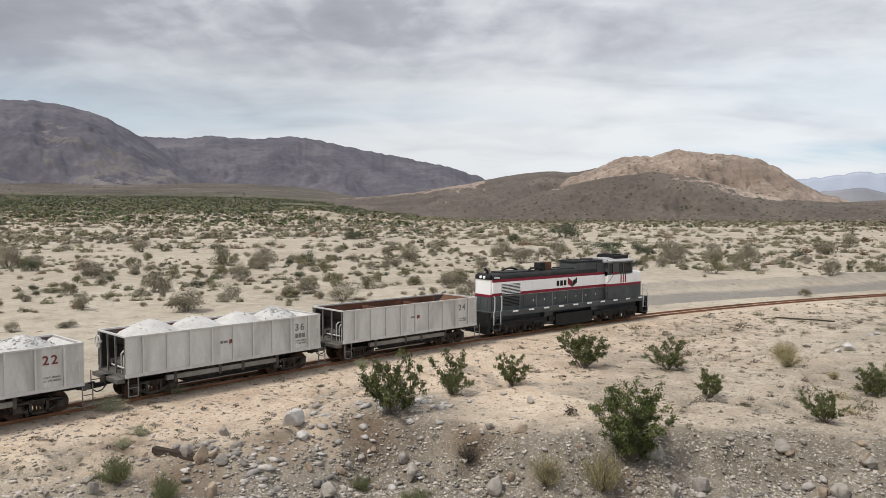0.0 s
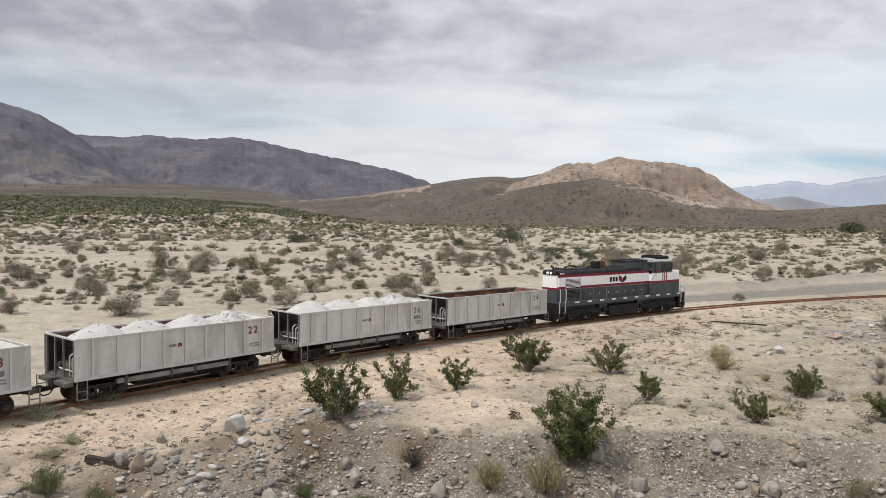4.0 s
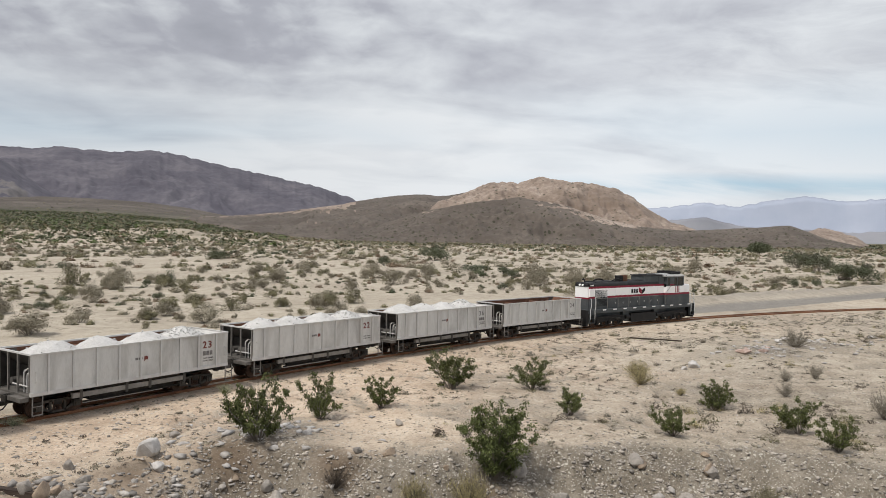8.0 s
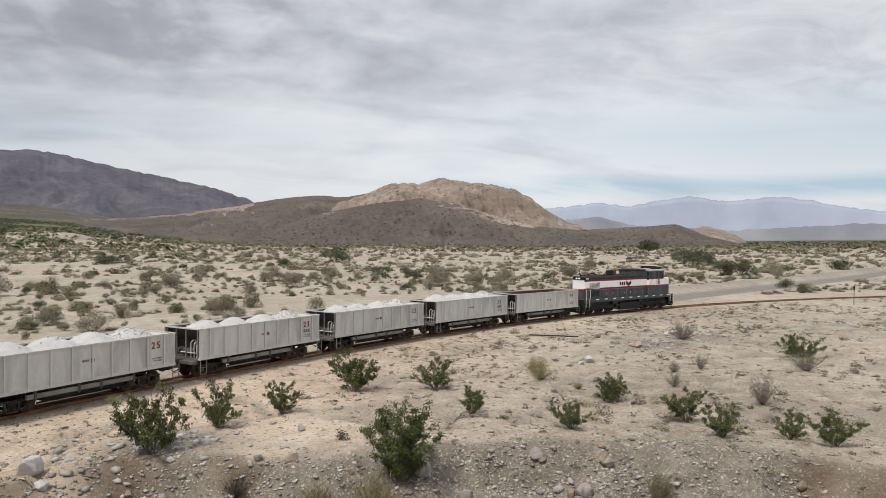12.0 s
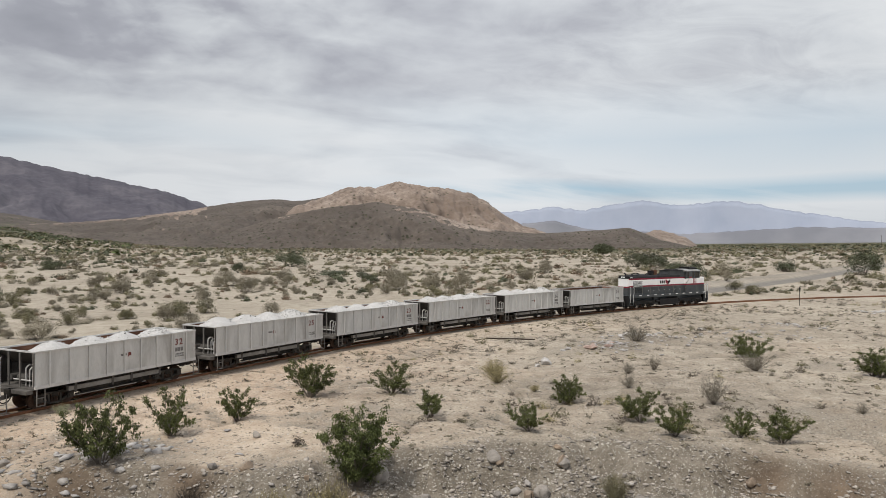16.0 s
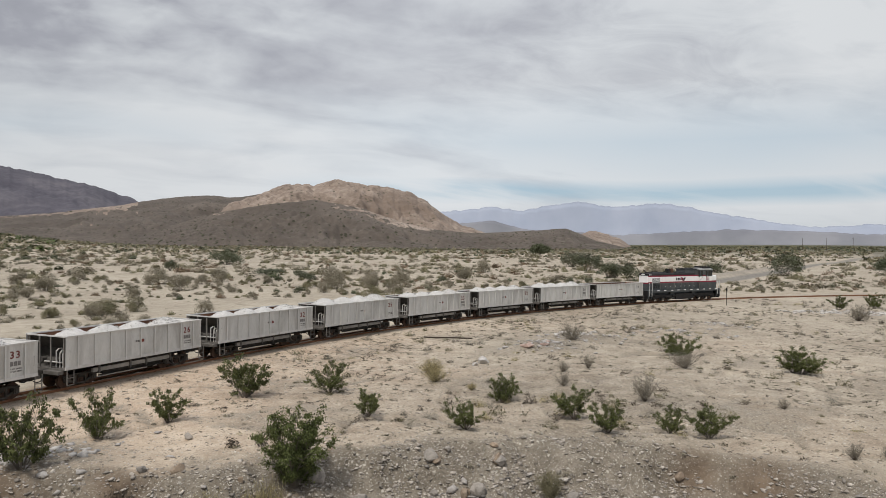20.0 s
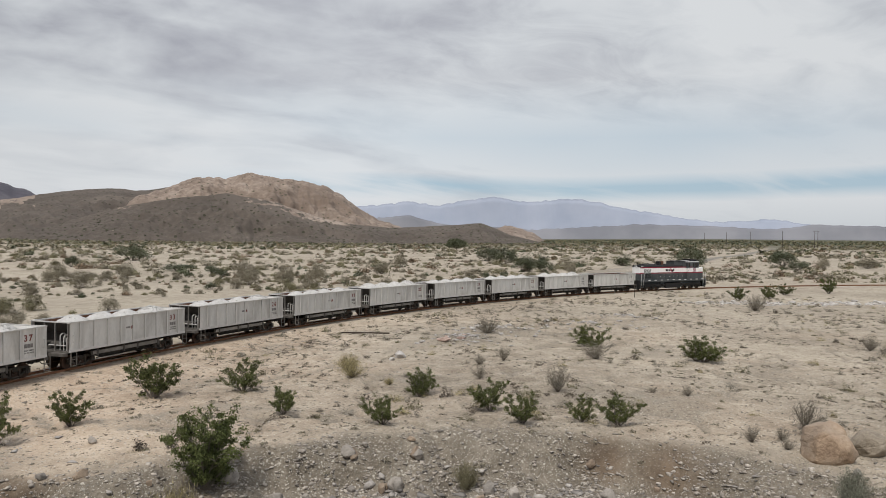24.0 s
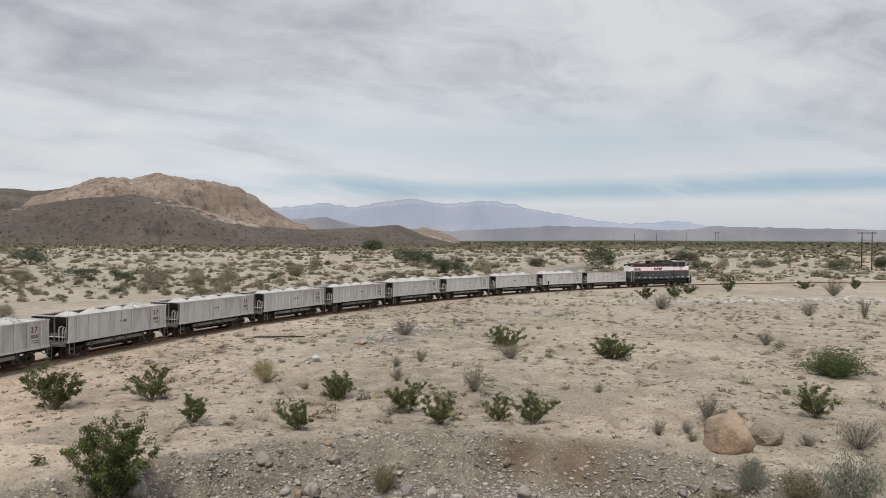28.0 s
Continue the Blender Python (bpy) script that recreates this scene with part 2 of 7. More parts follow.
M["hillbrown"] = material("dark_brown_hillside", [(0.070, 0.058, 0.049), (0.104, 0.087, 0.073), (0.158, 0.133, 0.112)], 0.95, 0, 0.010, 0.14, 0.6, 2.0, 0.45, spots=((0.05, 0.048, 0.032), 6.5, 0.30), detail=10, layer=((0.145, 0.122, 0.104), 0.55, 0.78))
M["hillpale"] = material("pale_tan_rock", [(0.140, 0.106, 0.084), (0.265, 0.210, 0.170), (0.43, 0.365, 0.308)], 0.95, 0, 0.013, 0.11, 0.7, 3.0, 0.5, spots=((0.11, 0.096, 0.07), 8.0, 0.16), detail=10, layer=((0.185, 0.142, 0.112), 0.49, 0.64), stretch=(1, 1, 1.8))
# the range's violet tint is distance haze put into its colour
M["range"] = material("haze_violet_range", [(0.060, 0.057, 0.073), (0.094, 0.089, 0.106), (0.148, 0.138, 0.152)], 0.95, 0, 0.0045, 0.03, 0.35, 10.0, 0.40, detail=8)
M["rangepale"] = material("pale_range_spurs", [(0.085, 0.078, 0.083), (0.125, 0.116, 0.116), (0.18, 0.164, 0.156)], 0.95, 0, 0.006, 0.03, 0.35, 8.0, 0.40, detail=8)


# Far ranges: haze is put into the pale colour, with a slight glow.
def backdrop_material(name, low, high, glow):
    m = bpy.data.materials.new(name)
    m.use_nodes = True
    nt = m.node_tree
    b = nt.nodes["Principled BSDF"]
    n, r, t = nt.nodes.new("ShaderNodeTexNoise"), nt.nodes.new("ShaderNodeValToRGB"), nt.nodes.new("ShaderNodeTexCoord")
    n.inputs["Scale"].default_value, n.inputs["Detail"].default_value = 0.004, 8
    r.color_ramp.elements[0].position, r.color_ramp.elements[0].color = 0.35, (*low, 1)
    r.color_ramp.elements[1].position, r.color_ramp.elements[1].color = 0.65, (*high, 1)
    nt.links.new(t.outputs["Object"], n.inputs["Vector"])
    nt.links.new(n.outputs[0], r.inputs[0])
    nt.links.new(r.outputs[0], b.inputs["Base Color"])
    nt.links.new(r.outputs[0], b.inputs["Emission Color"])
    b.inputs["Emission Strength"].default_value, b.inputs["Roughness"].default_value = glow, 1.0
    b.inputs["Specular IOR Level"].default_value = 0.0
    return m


M["farblue"] = backdrop_material("haze_blue_range", (0.255, 0.285, 0.35), (0.30, 0.326, 0.388), 0.35)
M["farlow"] = backdrop_material("haze_grey_hills", (0.175, 0.180, 0.20), (0.225, 0.228, 0.247), 0.28)


# ---- mesh helpers ----
def link(name, bm, mat, parent=None, label="", smooth=False, loc=None):
    me = bpy.data.meshes.new(name)
    bm.to_mesh(me)
    bm.free()
    if smooth:
        me.polygons.foreach_set("use_smooth", [True] * len(me.polygons))
    for m in (mat if isinstance(mat, (list, tuple)) else [mat]):
        me.materials.append(m)
    ob = new(name, me)
    if parent is not None:
        ob.parent = parent
    if loc is not None:
        ob.location = loc
    if label:
        tagged(ob, label)
    return ob


def part(name, bm, mat, parent, label="", smooth=False, loc=None):
    return link(name, bm, mat, parent, label, smooth, loc)


def shared(name, me, parent, m):
    ob = new(name, me)
    ob.parent = parent
    ob.matrix_basis = m
    return ob


def mesh_of(name, bm, mat, smooth=False):
    me = bpy.data.meshes.new(name)
    bm.to_mesh(me)
    bm.free()
    if smooth:
        me.polygons.foreach_set("use_smooth", [True] * len(me.polygons))
    for m in (mat if isinstance(mat, (list, tuple)) else [mat]):
        me.materials.append(m)
    return me


def thing(name, label, category, group="", m=None):
    ob = new(name)
    ob.empty_display_size = 0.2
    if m is not None:
        ob.matrix_basis = m
    return tagged(ob, label, category, group)


def poly(bm, pts, faces):
    vs = [bm.verts.new(p) for p in pts]
    for f in faces:
        bm.faces.new([vs[i] for i in f])
    return vs


def box(bm, x0, x1, y0, y1, z0, z1):
    return poly(bm, [(x0, y0, z0), (x1, y0, z0), (x1, y1, z0), (x0, y1, z0), (x0, y0, z1), (x1, y0, z1), (x1, y1, z1), (x0, y1, z1)],
                [(3, 2, 1, 0), (4, 5, 6, 7), (0, 1, 5, 4), (1, 2, 6, 5), (2, 3, 7, 6), (3, 0, 4, 7)])


def bar(bm, p, q, w, h=None):
    """A square bar from p to q."""
    p, q, h = Vector(p), Vector(q), h or w
    d = (q - p).normalized()
    up = Vector((0, 0, 1)) if abs(d.z) < 0.9 else Vector((0, 1, 0))
    s = d.cross(up).normalized() * w / 2
    u = s.cross(d).normalized() * h / 2
    return poly(bm, [p - s - u, p + s - u, p + s + u, p - s + u, q - s - u, q + s - u, q + s + u, q - s + u],
                [(0, 1, 2, 3), (7, 6, 5, 4), (4, 5, 1, 0), (5, 6, 2, 1), (6, 7, 3, 2), (7, 4, 0, 3)])


def rod(bm, p, q, r, seg=8, r2=None, cap=True):
    p, q = Vector(p), Vector(q)
    r2 = r if r2 is None else r2
    d = (q - p).normalized()
    s = d.orthogonal().normalized()
    u = d.cross(s)
    ring = [s * math.cos(2 * math.pi * i / seg) + u * math.sin(2 * math.pi * i / seg) for i in range(seg)]
    a, b = [bm.verts.new(p + o * r) for o in ring], [bm.verts.new(q + o * r2) for o in ring]
    for i in range(seg):
        j = (i + 1) % seg
        bm.faces.new((a[i], a[j], b[j], b[i]))
    if cap:
        bm.faces.new(a[::-1])
        bm.faces.new(b)


def tube(bm, pts, r, seg=6):
    for p, q in zip(pts, pts[1:]):
        rod(bm, p, q, r, seg)


def prism(bm, outline, y0, y1):
    """A plate in the xz plane, from y0 to y1."""
    a, b = [bm.verts.new((x, y0, z)) for x, z in outline], [bm.verts.new((x, y1, z)) for x, z in outline]
    n = len(outline)
    bm.faces.new(a)
    bm.faces.new(b[::-1])
    for i in range(n):
        j = (i + 1) % n
        bm.faces.new((b[i], b[j], a[j], a[i]))


def smooth_step(a, b, x):
    t = min(1.0, max(0.0, (x - a) / (b - a)))
    return t * t * (3 - 2 * t)


def grid_object(name, P, mat, smooth=True):
    """A sheet from an array of points (rows, columns, 3)."""
    nr, nc = P.shape[:2]
    me = bpy.data.meshes.new(name)
    idx = np.arange(nr * nc).reshape(nr, nc)
    quads = np.stack([idx[:-1, :-1], idx[:-1, 1:], idx[1:, 1:], idx[1:, :-1]], -1).reshape(-1, 4)
    me.from_pydata(P.reshape(-1, 3).tolist(), [], quads.tolist())
    if smooth:
        me.polygons.foreach_set("use_smooth", [True] * len(me.polygons))
    for m in (mat if isinstance(mat, (list, tuple)) else [mat]):
        me.materials.append(m)
    return new(name, me)


# ---- the railway's line: curvature along the track, metres ----
S0, S1 = -135.0, 260.0
KAPPA = [-0.00074, -0.00074, -0.00586, -0.00755, -0.00720, -0.00792, -0.00616, -0.00438, -0.00279, -0.00133, 0.00006]
TS = np.arange(S0, S1 + 0.5, 1.0)
TH = np.cumsum(np.interp(TS, [S0, *np.linspace(-55, S1, len(KAPPA) - 1)], KAPPA))
TH = TH - TH[135] + 0.6221
TX, TY = np.cumsum(np.cos(TH)), np.cumsum(np.sin(TH))
TX, TY = TX - TX[135] + 12.417, TY - TY[135] + 52.191


def on_track(s):
    """Place and heading at s metres along the line."""
    return float(np.interp(s, TS, TX)), float(np.interp(s, TS, TY)), float(np.interp(s, TS, TH))


def track_distance(x, y):
    d = (TX - x) ** 2 + (TY - y) ** 2
    i = int(np.argmin(d))
    return math.sqrt(d[i]), i


# ---- ground ----
LIP_B = [-60, -25, -16, -10, -3, 4, 10, 18, 26, 40, 48, 55, 60, 65, 75, 90]
LIP_R = [25.0, 25.2, 25.6, 27.0, 26.6, 25.6, 25.4, 27.2, 28.4, 29.2, 29.8, 28.6, 27.2, 25.6, 22.0, 20.0]
MOUNDS = [(44.0, 47.0, 3.2, 0.55), (36.0, 48.5, 3.5, 0.45), (-1.5, 27.6, 2.6, 0.35), (30.5, 45.5, 3.0, 0.35), (52.0, 50.0, 4.0, 0.5),
          (24.0, 21.5, 3.0, -0.25), (3.0, 33.0, 5.0, 0.2), (30.0, 25.0, 5.0, 0.22)]


ROAD = np.array([(-40, 34), (-24, 45), (-5, 54), (17, 64.5), (30, 70), (46, 77), (60, 84.5), (86, 98), (129, 121), (165, 143), (267, 206), (541, 359), (900, 590)], float)
RT = np.linspace(0, 1, 1400) ** 1.6 * (len(ROAD) - 1)
RX, RY = np.interp(RT, range(len(ROAD)), ROAD[:, 0]), np.interp(RT, range(len(ROAD)), ROAD[:, 1])
SCARS = [(45.0, 1.8, 1.0, 1.0), (49.5, 2.6, 1.2, 1.1), (-6.0, 3.2, 0.9, 1.2), (2.0, 2.0, 0.8, 0.8), (14.0, 1.2, 2.0, 0.8), (-24.0, 2.2, -0.5, 0.9), (-20.0, 3.0, 2.2, 1.4), (-13.0, 2.0, 1.0, 1.0)]   # bare soil in the bank: bearing, width, depth below the lip, height
FAR_MOUNDS = [(-118, 629, 34, 4.6), (-60, 700, 30, 4.0), (-190, 560, 40, 1.5)]


def road_distance(x, y):
    """Distance from the road's middle; positive on its far side."""
    d = (RX - x) ** 2 + (RY - y) ** 2
    i = min(max(int(np.argmin(d)), 1), len(RX) - 2)
    tx, ty = RX[i + 1] - RX[i - 1], RY[i + 1] - RY[i - 1]
    side = tx * (y - RY[i]) - ty * (x - RX[i])
    return math.copysign(math.sqrt(d[i]), side)


def bank(x, y):
    """How far a place lies below the lip of the cut bank, 0 to 1."""
    r, b = math.hypot(x, y), math.degrees(math.atan2(x, y))
    lip = np.interp(b, LIP_B, LIP_R) + 0.9 * noise.noise((x * 0.35, y * 0.35, 3.0)) + 0.35 * noise.noise((x * 1.3, y * 1.3, 9.0))
    return lip - r, np.interp(b, [-60, -14, -6, 45, 60, 70], [6.0, 5.5, 3.2, 2.6, 3.4, 5.0])


def ground_z(x, y):
    r = math.hypot(x, y)
    b = math.degrees(math.atan2(x, y))
    z = -0.22
    if r < 60:
        below, wid = bank(x, y)
        drop = np.interp(b, [-60, -26, -14, -6, 60, 66, 80], [0.7, 0.75, 0.9, 1.5, 1.5, 0.9, 0.6])
        k = smooth_step(0, wid, below)
        z -= drop * k
        z += 0.10 * math.exp(-((below + 0.6) / 1.3) ** 2)
        for sb, sw, sd, sh in SCARS[:2]:
            z -= 0.30 * math.exp(-((b - sb) / sw) ** 2 - ((below - sd) / (sh * 0.7)) ** 2)
        if r > 14:
            m = 4 * k * (1 - k)
            z += m * 0.22 * noise.noise((x * 0.9, y * 0.9, 11.0)) + (0.03 + 0.05 * k) * noise.noise((x * 3.1, y * 3.1, 13.0))
    if 20 < r < 75 and b > -34:                    # shallow rills and little steps cut by rain
        q = noise.noise((x * 0.13 + 3.1, y * 0.13, 23.0)) + 0.25 * noise.noise((x * 0.6, y * 0.6, 24.0))
        z -= (1 - smooth_step(55, 75, r)) * (0.16 * math.exp(-(q / 0.055) ** 2) - 0.05 * math.exp(-((abs(q) - 0.11) / 0.05) ** 2))
    if r < 150:
        far = 1 - smooth_step(90, 150, r)
        z += far * (0.16 * noise.noise((x * 0.11, y * 0.11, 0.0)) + 0.05 * noise.noise((x * 0.6, y * 0.6, 5.0)) + 0.03 * noise.noise((x * 2.0, y * 2.0, 7.0)))
        for mx, my, mr, mh in MOUNDS:
            q = ((x - mx) ** 2 + (y - my) ** 2) / (mr * mr)
            if q < 6:
                z += mh * math.exp(-q)
    if r < 330:
        d = road_distance(x, y)
        if -5 < d < 14 and x > 8:                  # a graded road with a berm thrown up behind it
            k = smooth_step(8, 24, x)
            z += k * (-0.10 * (1 - smooth_step(2.2, 3.4, abs(d))) + 0.75 * math.exp(-((d - 6.4) / 1.7) ** 2) * (1 + 0.5 * noise.noise((x * 0.4, y * 0.4, 3))) + 0.22 * math.exp(-((d + 3.9) / 0.9) ** 2))
        d, i = track_distance(x, y)
        if d < 9:                                  # a low bed carries the track
            k = 1 - smooth_step(1.3, 4.5, d)
            z = z * (1 - k) + k * (-0.135 + 0.03 * noise.noise((x * 2, y * 2, 1)))
    if r > 260:
        up = np.interp(b, [-40, -28, -16, -9, -4, 1, 5, 30, 38, 52, 80], [1.45, 1.45, 1.45, 1.15, 0.60, 0.15, 0.0, 0.0, 0.12, 0.30, 0.34])
        z += (min(r, 4300) - 260) * math.tan(radians(up)) * smooth_step(260, 700, r)
        if r > 1300 and b < 0:                     # a gravel fan climbs to the range
            z += (min(r, 3000) - 1300) * 0.042 * np.interp(b, [-30, -12, -5, 2], [0.85, 0.85, 0.45, 0.0])
        for mx, my, mr, mh in FAR_MOUNDS:
            q = ((x - mx) ** 2 + (y - my) ** 2) / (mr * mr)
            if q < 5:
                z += mh * math.exp(-q)
    z += smooth_step(150, 400, r) * 0.5 * noise.noise((x * 0.012, y * 0.012, 2.0))
    return z


def ground_material():
    m = bpy.data.materials.new("sand_and_gravel")
    m.use_nodes = True
    nt = m.node_tree
    N, L = nt.nodes.new, nt.links.new
    bsdf = nt.nodes["Principled BSDF"]
    bsdf.inputs["Roughness"].default_value, bsdf.inputs["Specular IOR Level"].default_value = 0.95, 0.15
    tc = N("ShaderNodeTexCoord").outputs["Object"]

    def nz(sc, det=8, rgh=0.6, dist=0.0):
        n = N("ShaderNodeTexNoise")
        n.inputs["Scale"].default_value, n.inputs["Detail"].default_value = sc, det
        n.inputs["Roughness"].default_value, n.inputs["Distortion"].default_value = rgh, dist
        L(tc, n.inputs["Vector"])
        return n.outputs[0]

    def mth(op, a, b, clamp=False):
        n = N("ShaderNodeMath")
        n.operation, n.use_clamp = op, clamp
        for i, v in enumerate((a, b)):
            if isinstance(v, (int, float)):
                n.inputs[i].default_value = v
            else:
                L(v, n.inputs[i])
        return n.outputs[0]

    def ramp(v, *stops):
        n = N("ShaderNodeValToRGB")
        e = n.color_ramp.elements
        while len(e) < len(stops):
            e.new(0.5)
        for el, (p, c) in zip(e, stops):
            el.position, el.color = p, (*c, 1)
        L(v, n.inputs[0])
        return n.outputs[0]

    def mix(f, a, b):
        n = N("ShaderNodeMix")
        n.data_type = "RGBA"
        L(f, n.inputs[0]) if not isinstance(f, float) else None
        for s_, v in ((6, a), (7, b)):
            if isinstance(v, tuple):
                n.inputs[s_].default_value = (*v, 1)
            else:
                L(v, n.inputs[s_])
        return n.outputs[2]

    def stones(size, share, col_lo, col_hi, base):
        """Small stones strewn over base, each of its own shade."""
        v = N("ShaderNodeTexVoronoi")
        v.inputs["Scale"].default_value = 1 / size
        jit = N("ShaderNodeTexNoise")
        jit.inputs["Scale"].default_value, jit.inputs["Detail"].default_value = 1.6 / size, 2
        L(tc, jit.inputs["Vector"])
        mv = N("ShaderNodeVectorMath")
        mv.operation = "MULTIPLY_ADD"
        mv.inputs[1].default_value = (0.9 * size,) * 3
        L(jit.outputs["Color"], mv.inputs[0])
        L(tc, mv.inputs[2])
        L(mv.outputs[0], v.inputs["Vector"])
        sp = N("ShaderNodeSeparateColor")
        L(v.outputs["Color"], sp.inputs[0])
        on = mth("MULTIPLY", mth("LESS_THAN", v.outputs["Distance"], 0.36), mth("LESS_THAN", sp.outputs[0], share))
        return mix(on, base, ramp(sp.outputs[1], (0.1, col_lo), (0.9, col_hi)))

    att = {k: N("ShaderNodeAttribute") for k in ("gravel", "scrub", "road", "near", "warm", "soil", "fan")}
    for k, n in att.items():
        n.attribute_name = k
    A = {k: n.outputs["Fac"] for k, n in att.items()}
    wide, mid, fine = nz(0.05, 6), nz(0.7, 10, 0.75, 0.4), nz(9.0, 8, 0.8)
    tone = mth("ADD", mth("MULTIPLY", wide, 0.27), mth("ADD", mth("MULTIPLY", mid, 0.38), mth("MULTIPLY", fine, 0.35)))
    pale = ramp(tone, (0.37, (0.205, 0.174, 0.136)), (0.50, (0.39, 0.343, 0.272)), (0.62, (0.515, 0.462, 0.375)))
    warm = ramp(tone, (0.38, (0.24, 0.178, 0.128)), (0.48, (0.455, 0.356, 0.264)), (0.58, (0.63, 0.525, 0.408)))
    dim = ramp(tone, (0.39, (0.168, 0.140, 0.107)), (0.49, (0.352, 0.302, 0.236)), (0.58, (0.51, 0.447, 0.355)))
    pale = stones(0.55, A_share(mth, mid, 0.42, 0.8), (0.13, 0.115, 0.080), (0.22, 0.195, 0.146), pale)
    wash = mth("MULTIPLY", mth("SUBTRACT", nz(0.16, 6, 0.6, 1.2), 0.50), 5.0, True)
    pale = mix(mth("MULTIPLY", wash, 0.7), pale, ramp(mid, (0.35, (0.20, 0.172, 0.132)), (0.65, (0.38, 0.335, 0.265))))
    near_sand = mix(mth("ADD", mth("MULTIPLY", mth("SUBTRACT", nz(0.08, 5), 0.5), 2.0), A["warm"], True), dim, warm)
    near_sand = stones(0.26, A_share(mth, mid, 0.42, 1.1), (0.13, 0.10, 0.071), (0.20, 0.165, 0.123), near_sand)
    near_sand = stones(0.10, A_share(mth, mid, 0.36, 2.0), (0.12, 0.10, 0.077), (0.58, 0.54, 0.465), near_sand)
    near_sand = stones(0.055, A_share(mth, nz(0.35, 6, 0.6, 0.5), 0.40, 2.2), (0.14, 0.118, 0.09), (0.50, 0.46, 0.39), near_sand)
    # dark specks: small stones and tufts with their shadows put into the colour
    near_sand = stones(0.17, A_share(mth, mid, 0.40, 0.9), (0.10, 0.085, 0.066), (0.17, 0.145, 0.113), near_sand)
    col = mix(A["near"], pale, near_sand)
    grav = ramp(mth("ADD", mth("MULTIPLY", mid, 0.5), mth("MULTIPLY", fine, 0.5)), (0.39, (0.098, 0.082, 0.063)), (0.50, (0.194, 0.168, 0.132)), (0.61, (0.30, 0.264, 0.213)))
    grav = stones(0.065, 0.6, (0.13, 0.116, 0.098), (0.50, 0.47, 0.41), grav)
    grav = stones(0.13, 0.22, (0.17, 0.155, 0.132), (0.47, 0.44, 0.378), grav)
    gm = mth("MULTIPLY", mth("ADD", mth("SUBTRACT", A["gravel"], 0.5), mth("MULTIPLY", mth("SUBTRACT", mid, 0.5), 1.6)), 2.2)
    col = mix(mth("ADD", gm, 0.5, True), col, grav)
    col = mix(mth("MULTIPLY", A["soil"], mth("ADD", mid, 0.35, True)), col, ramp(mid, (0.35, (0.10, 0.068, 0.045)), (0.65, (0.20, 0.148, 0.102))))
    rd = ramp(mth("ADD", mth("MULTIPLY", mid, 0.4), mth("MULTIPLY", fine, 0.6)), (0.38, (0.15, 0.14, 0.125)), (0.62, (0.245, 0.23, 0.207)))
    col = mix(A["road"], col, rd)
    far_n = mth("ADD", mth("MULTIPLY", nz(0.006, 8, 0.6, 0.5), 0.5), mth("MULTIPLY", nz(0.07, 8, 0.7), 0.5))
    scrub = ramp(far_n, (0.40, (0.042, 0.050, 0.027)), (0.50, (0.085, 0.086, 0.054)), (0.62, (0.19, 0.17, 0.125)))
    col = mix(A["scrub"], col, scrub)
    fan = ramp(far_n, (0.38, (0.066, 0.056, 0.048)), (0.52, (0.108, 0.093, 0.08)), (0.64, (0.17, 0.148, 0.127)))
    col = mix(A["fan"], col, fan)
    L(col, bsdf.inputs["Base Color"])
    bp = N("ShaderNodeBump")
    bp.inputs["Strength"].default_value, bp.inputs["Distance"].default_value = 0.9, 0.045
    L(mth("ADD", mid, mth("MULTIPLY", fine, 0.8)), bp.inputs["Height"])
    L(bp.outputs[0], bsdf.inputs["Normal"])
    return m


def A_share(mth, mid, lo, gain):
    """Stones gather where the middle-sized noise is high."""
    return mth("MULTIPLY", mth("SUBTRACT", mid, lo), gain, True)


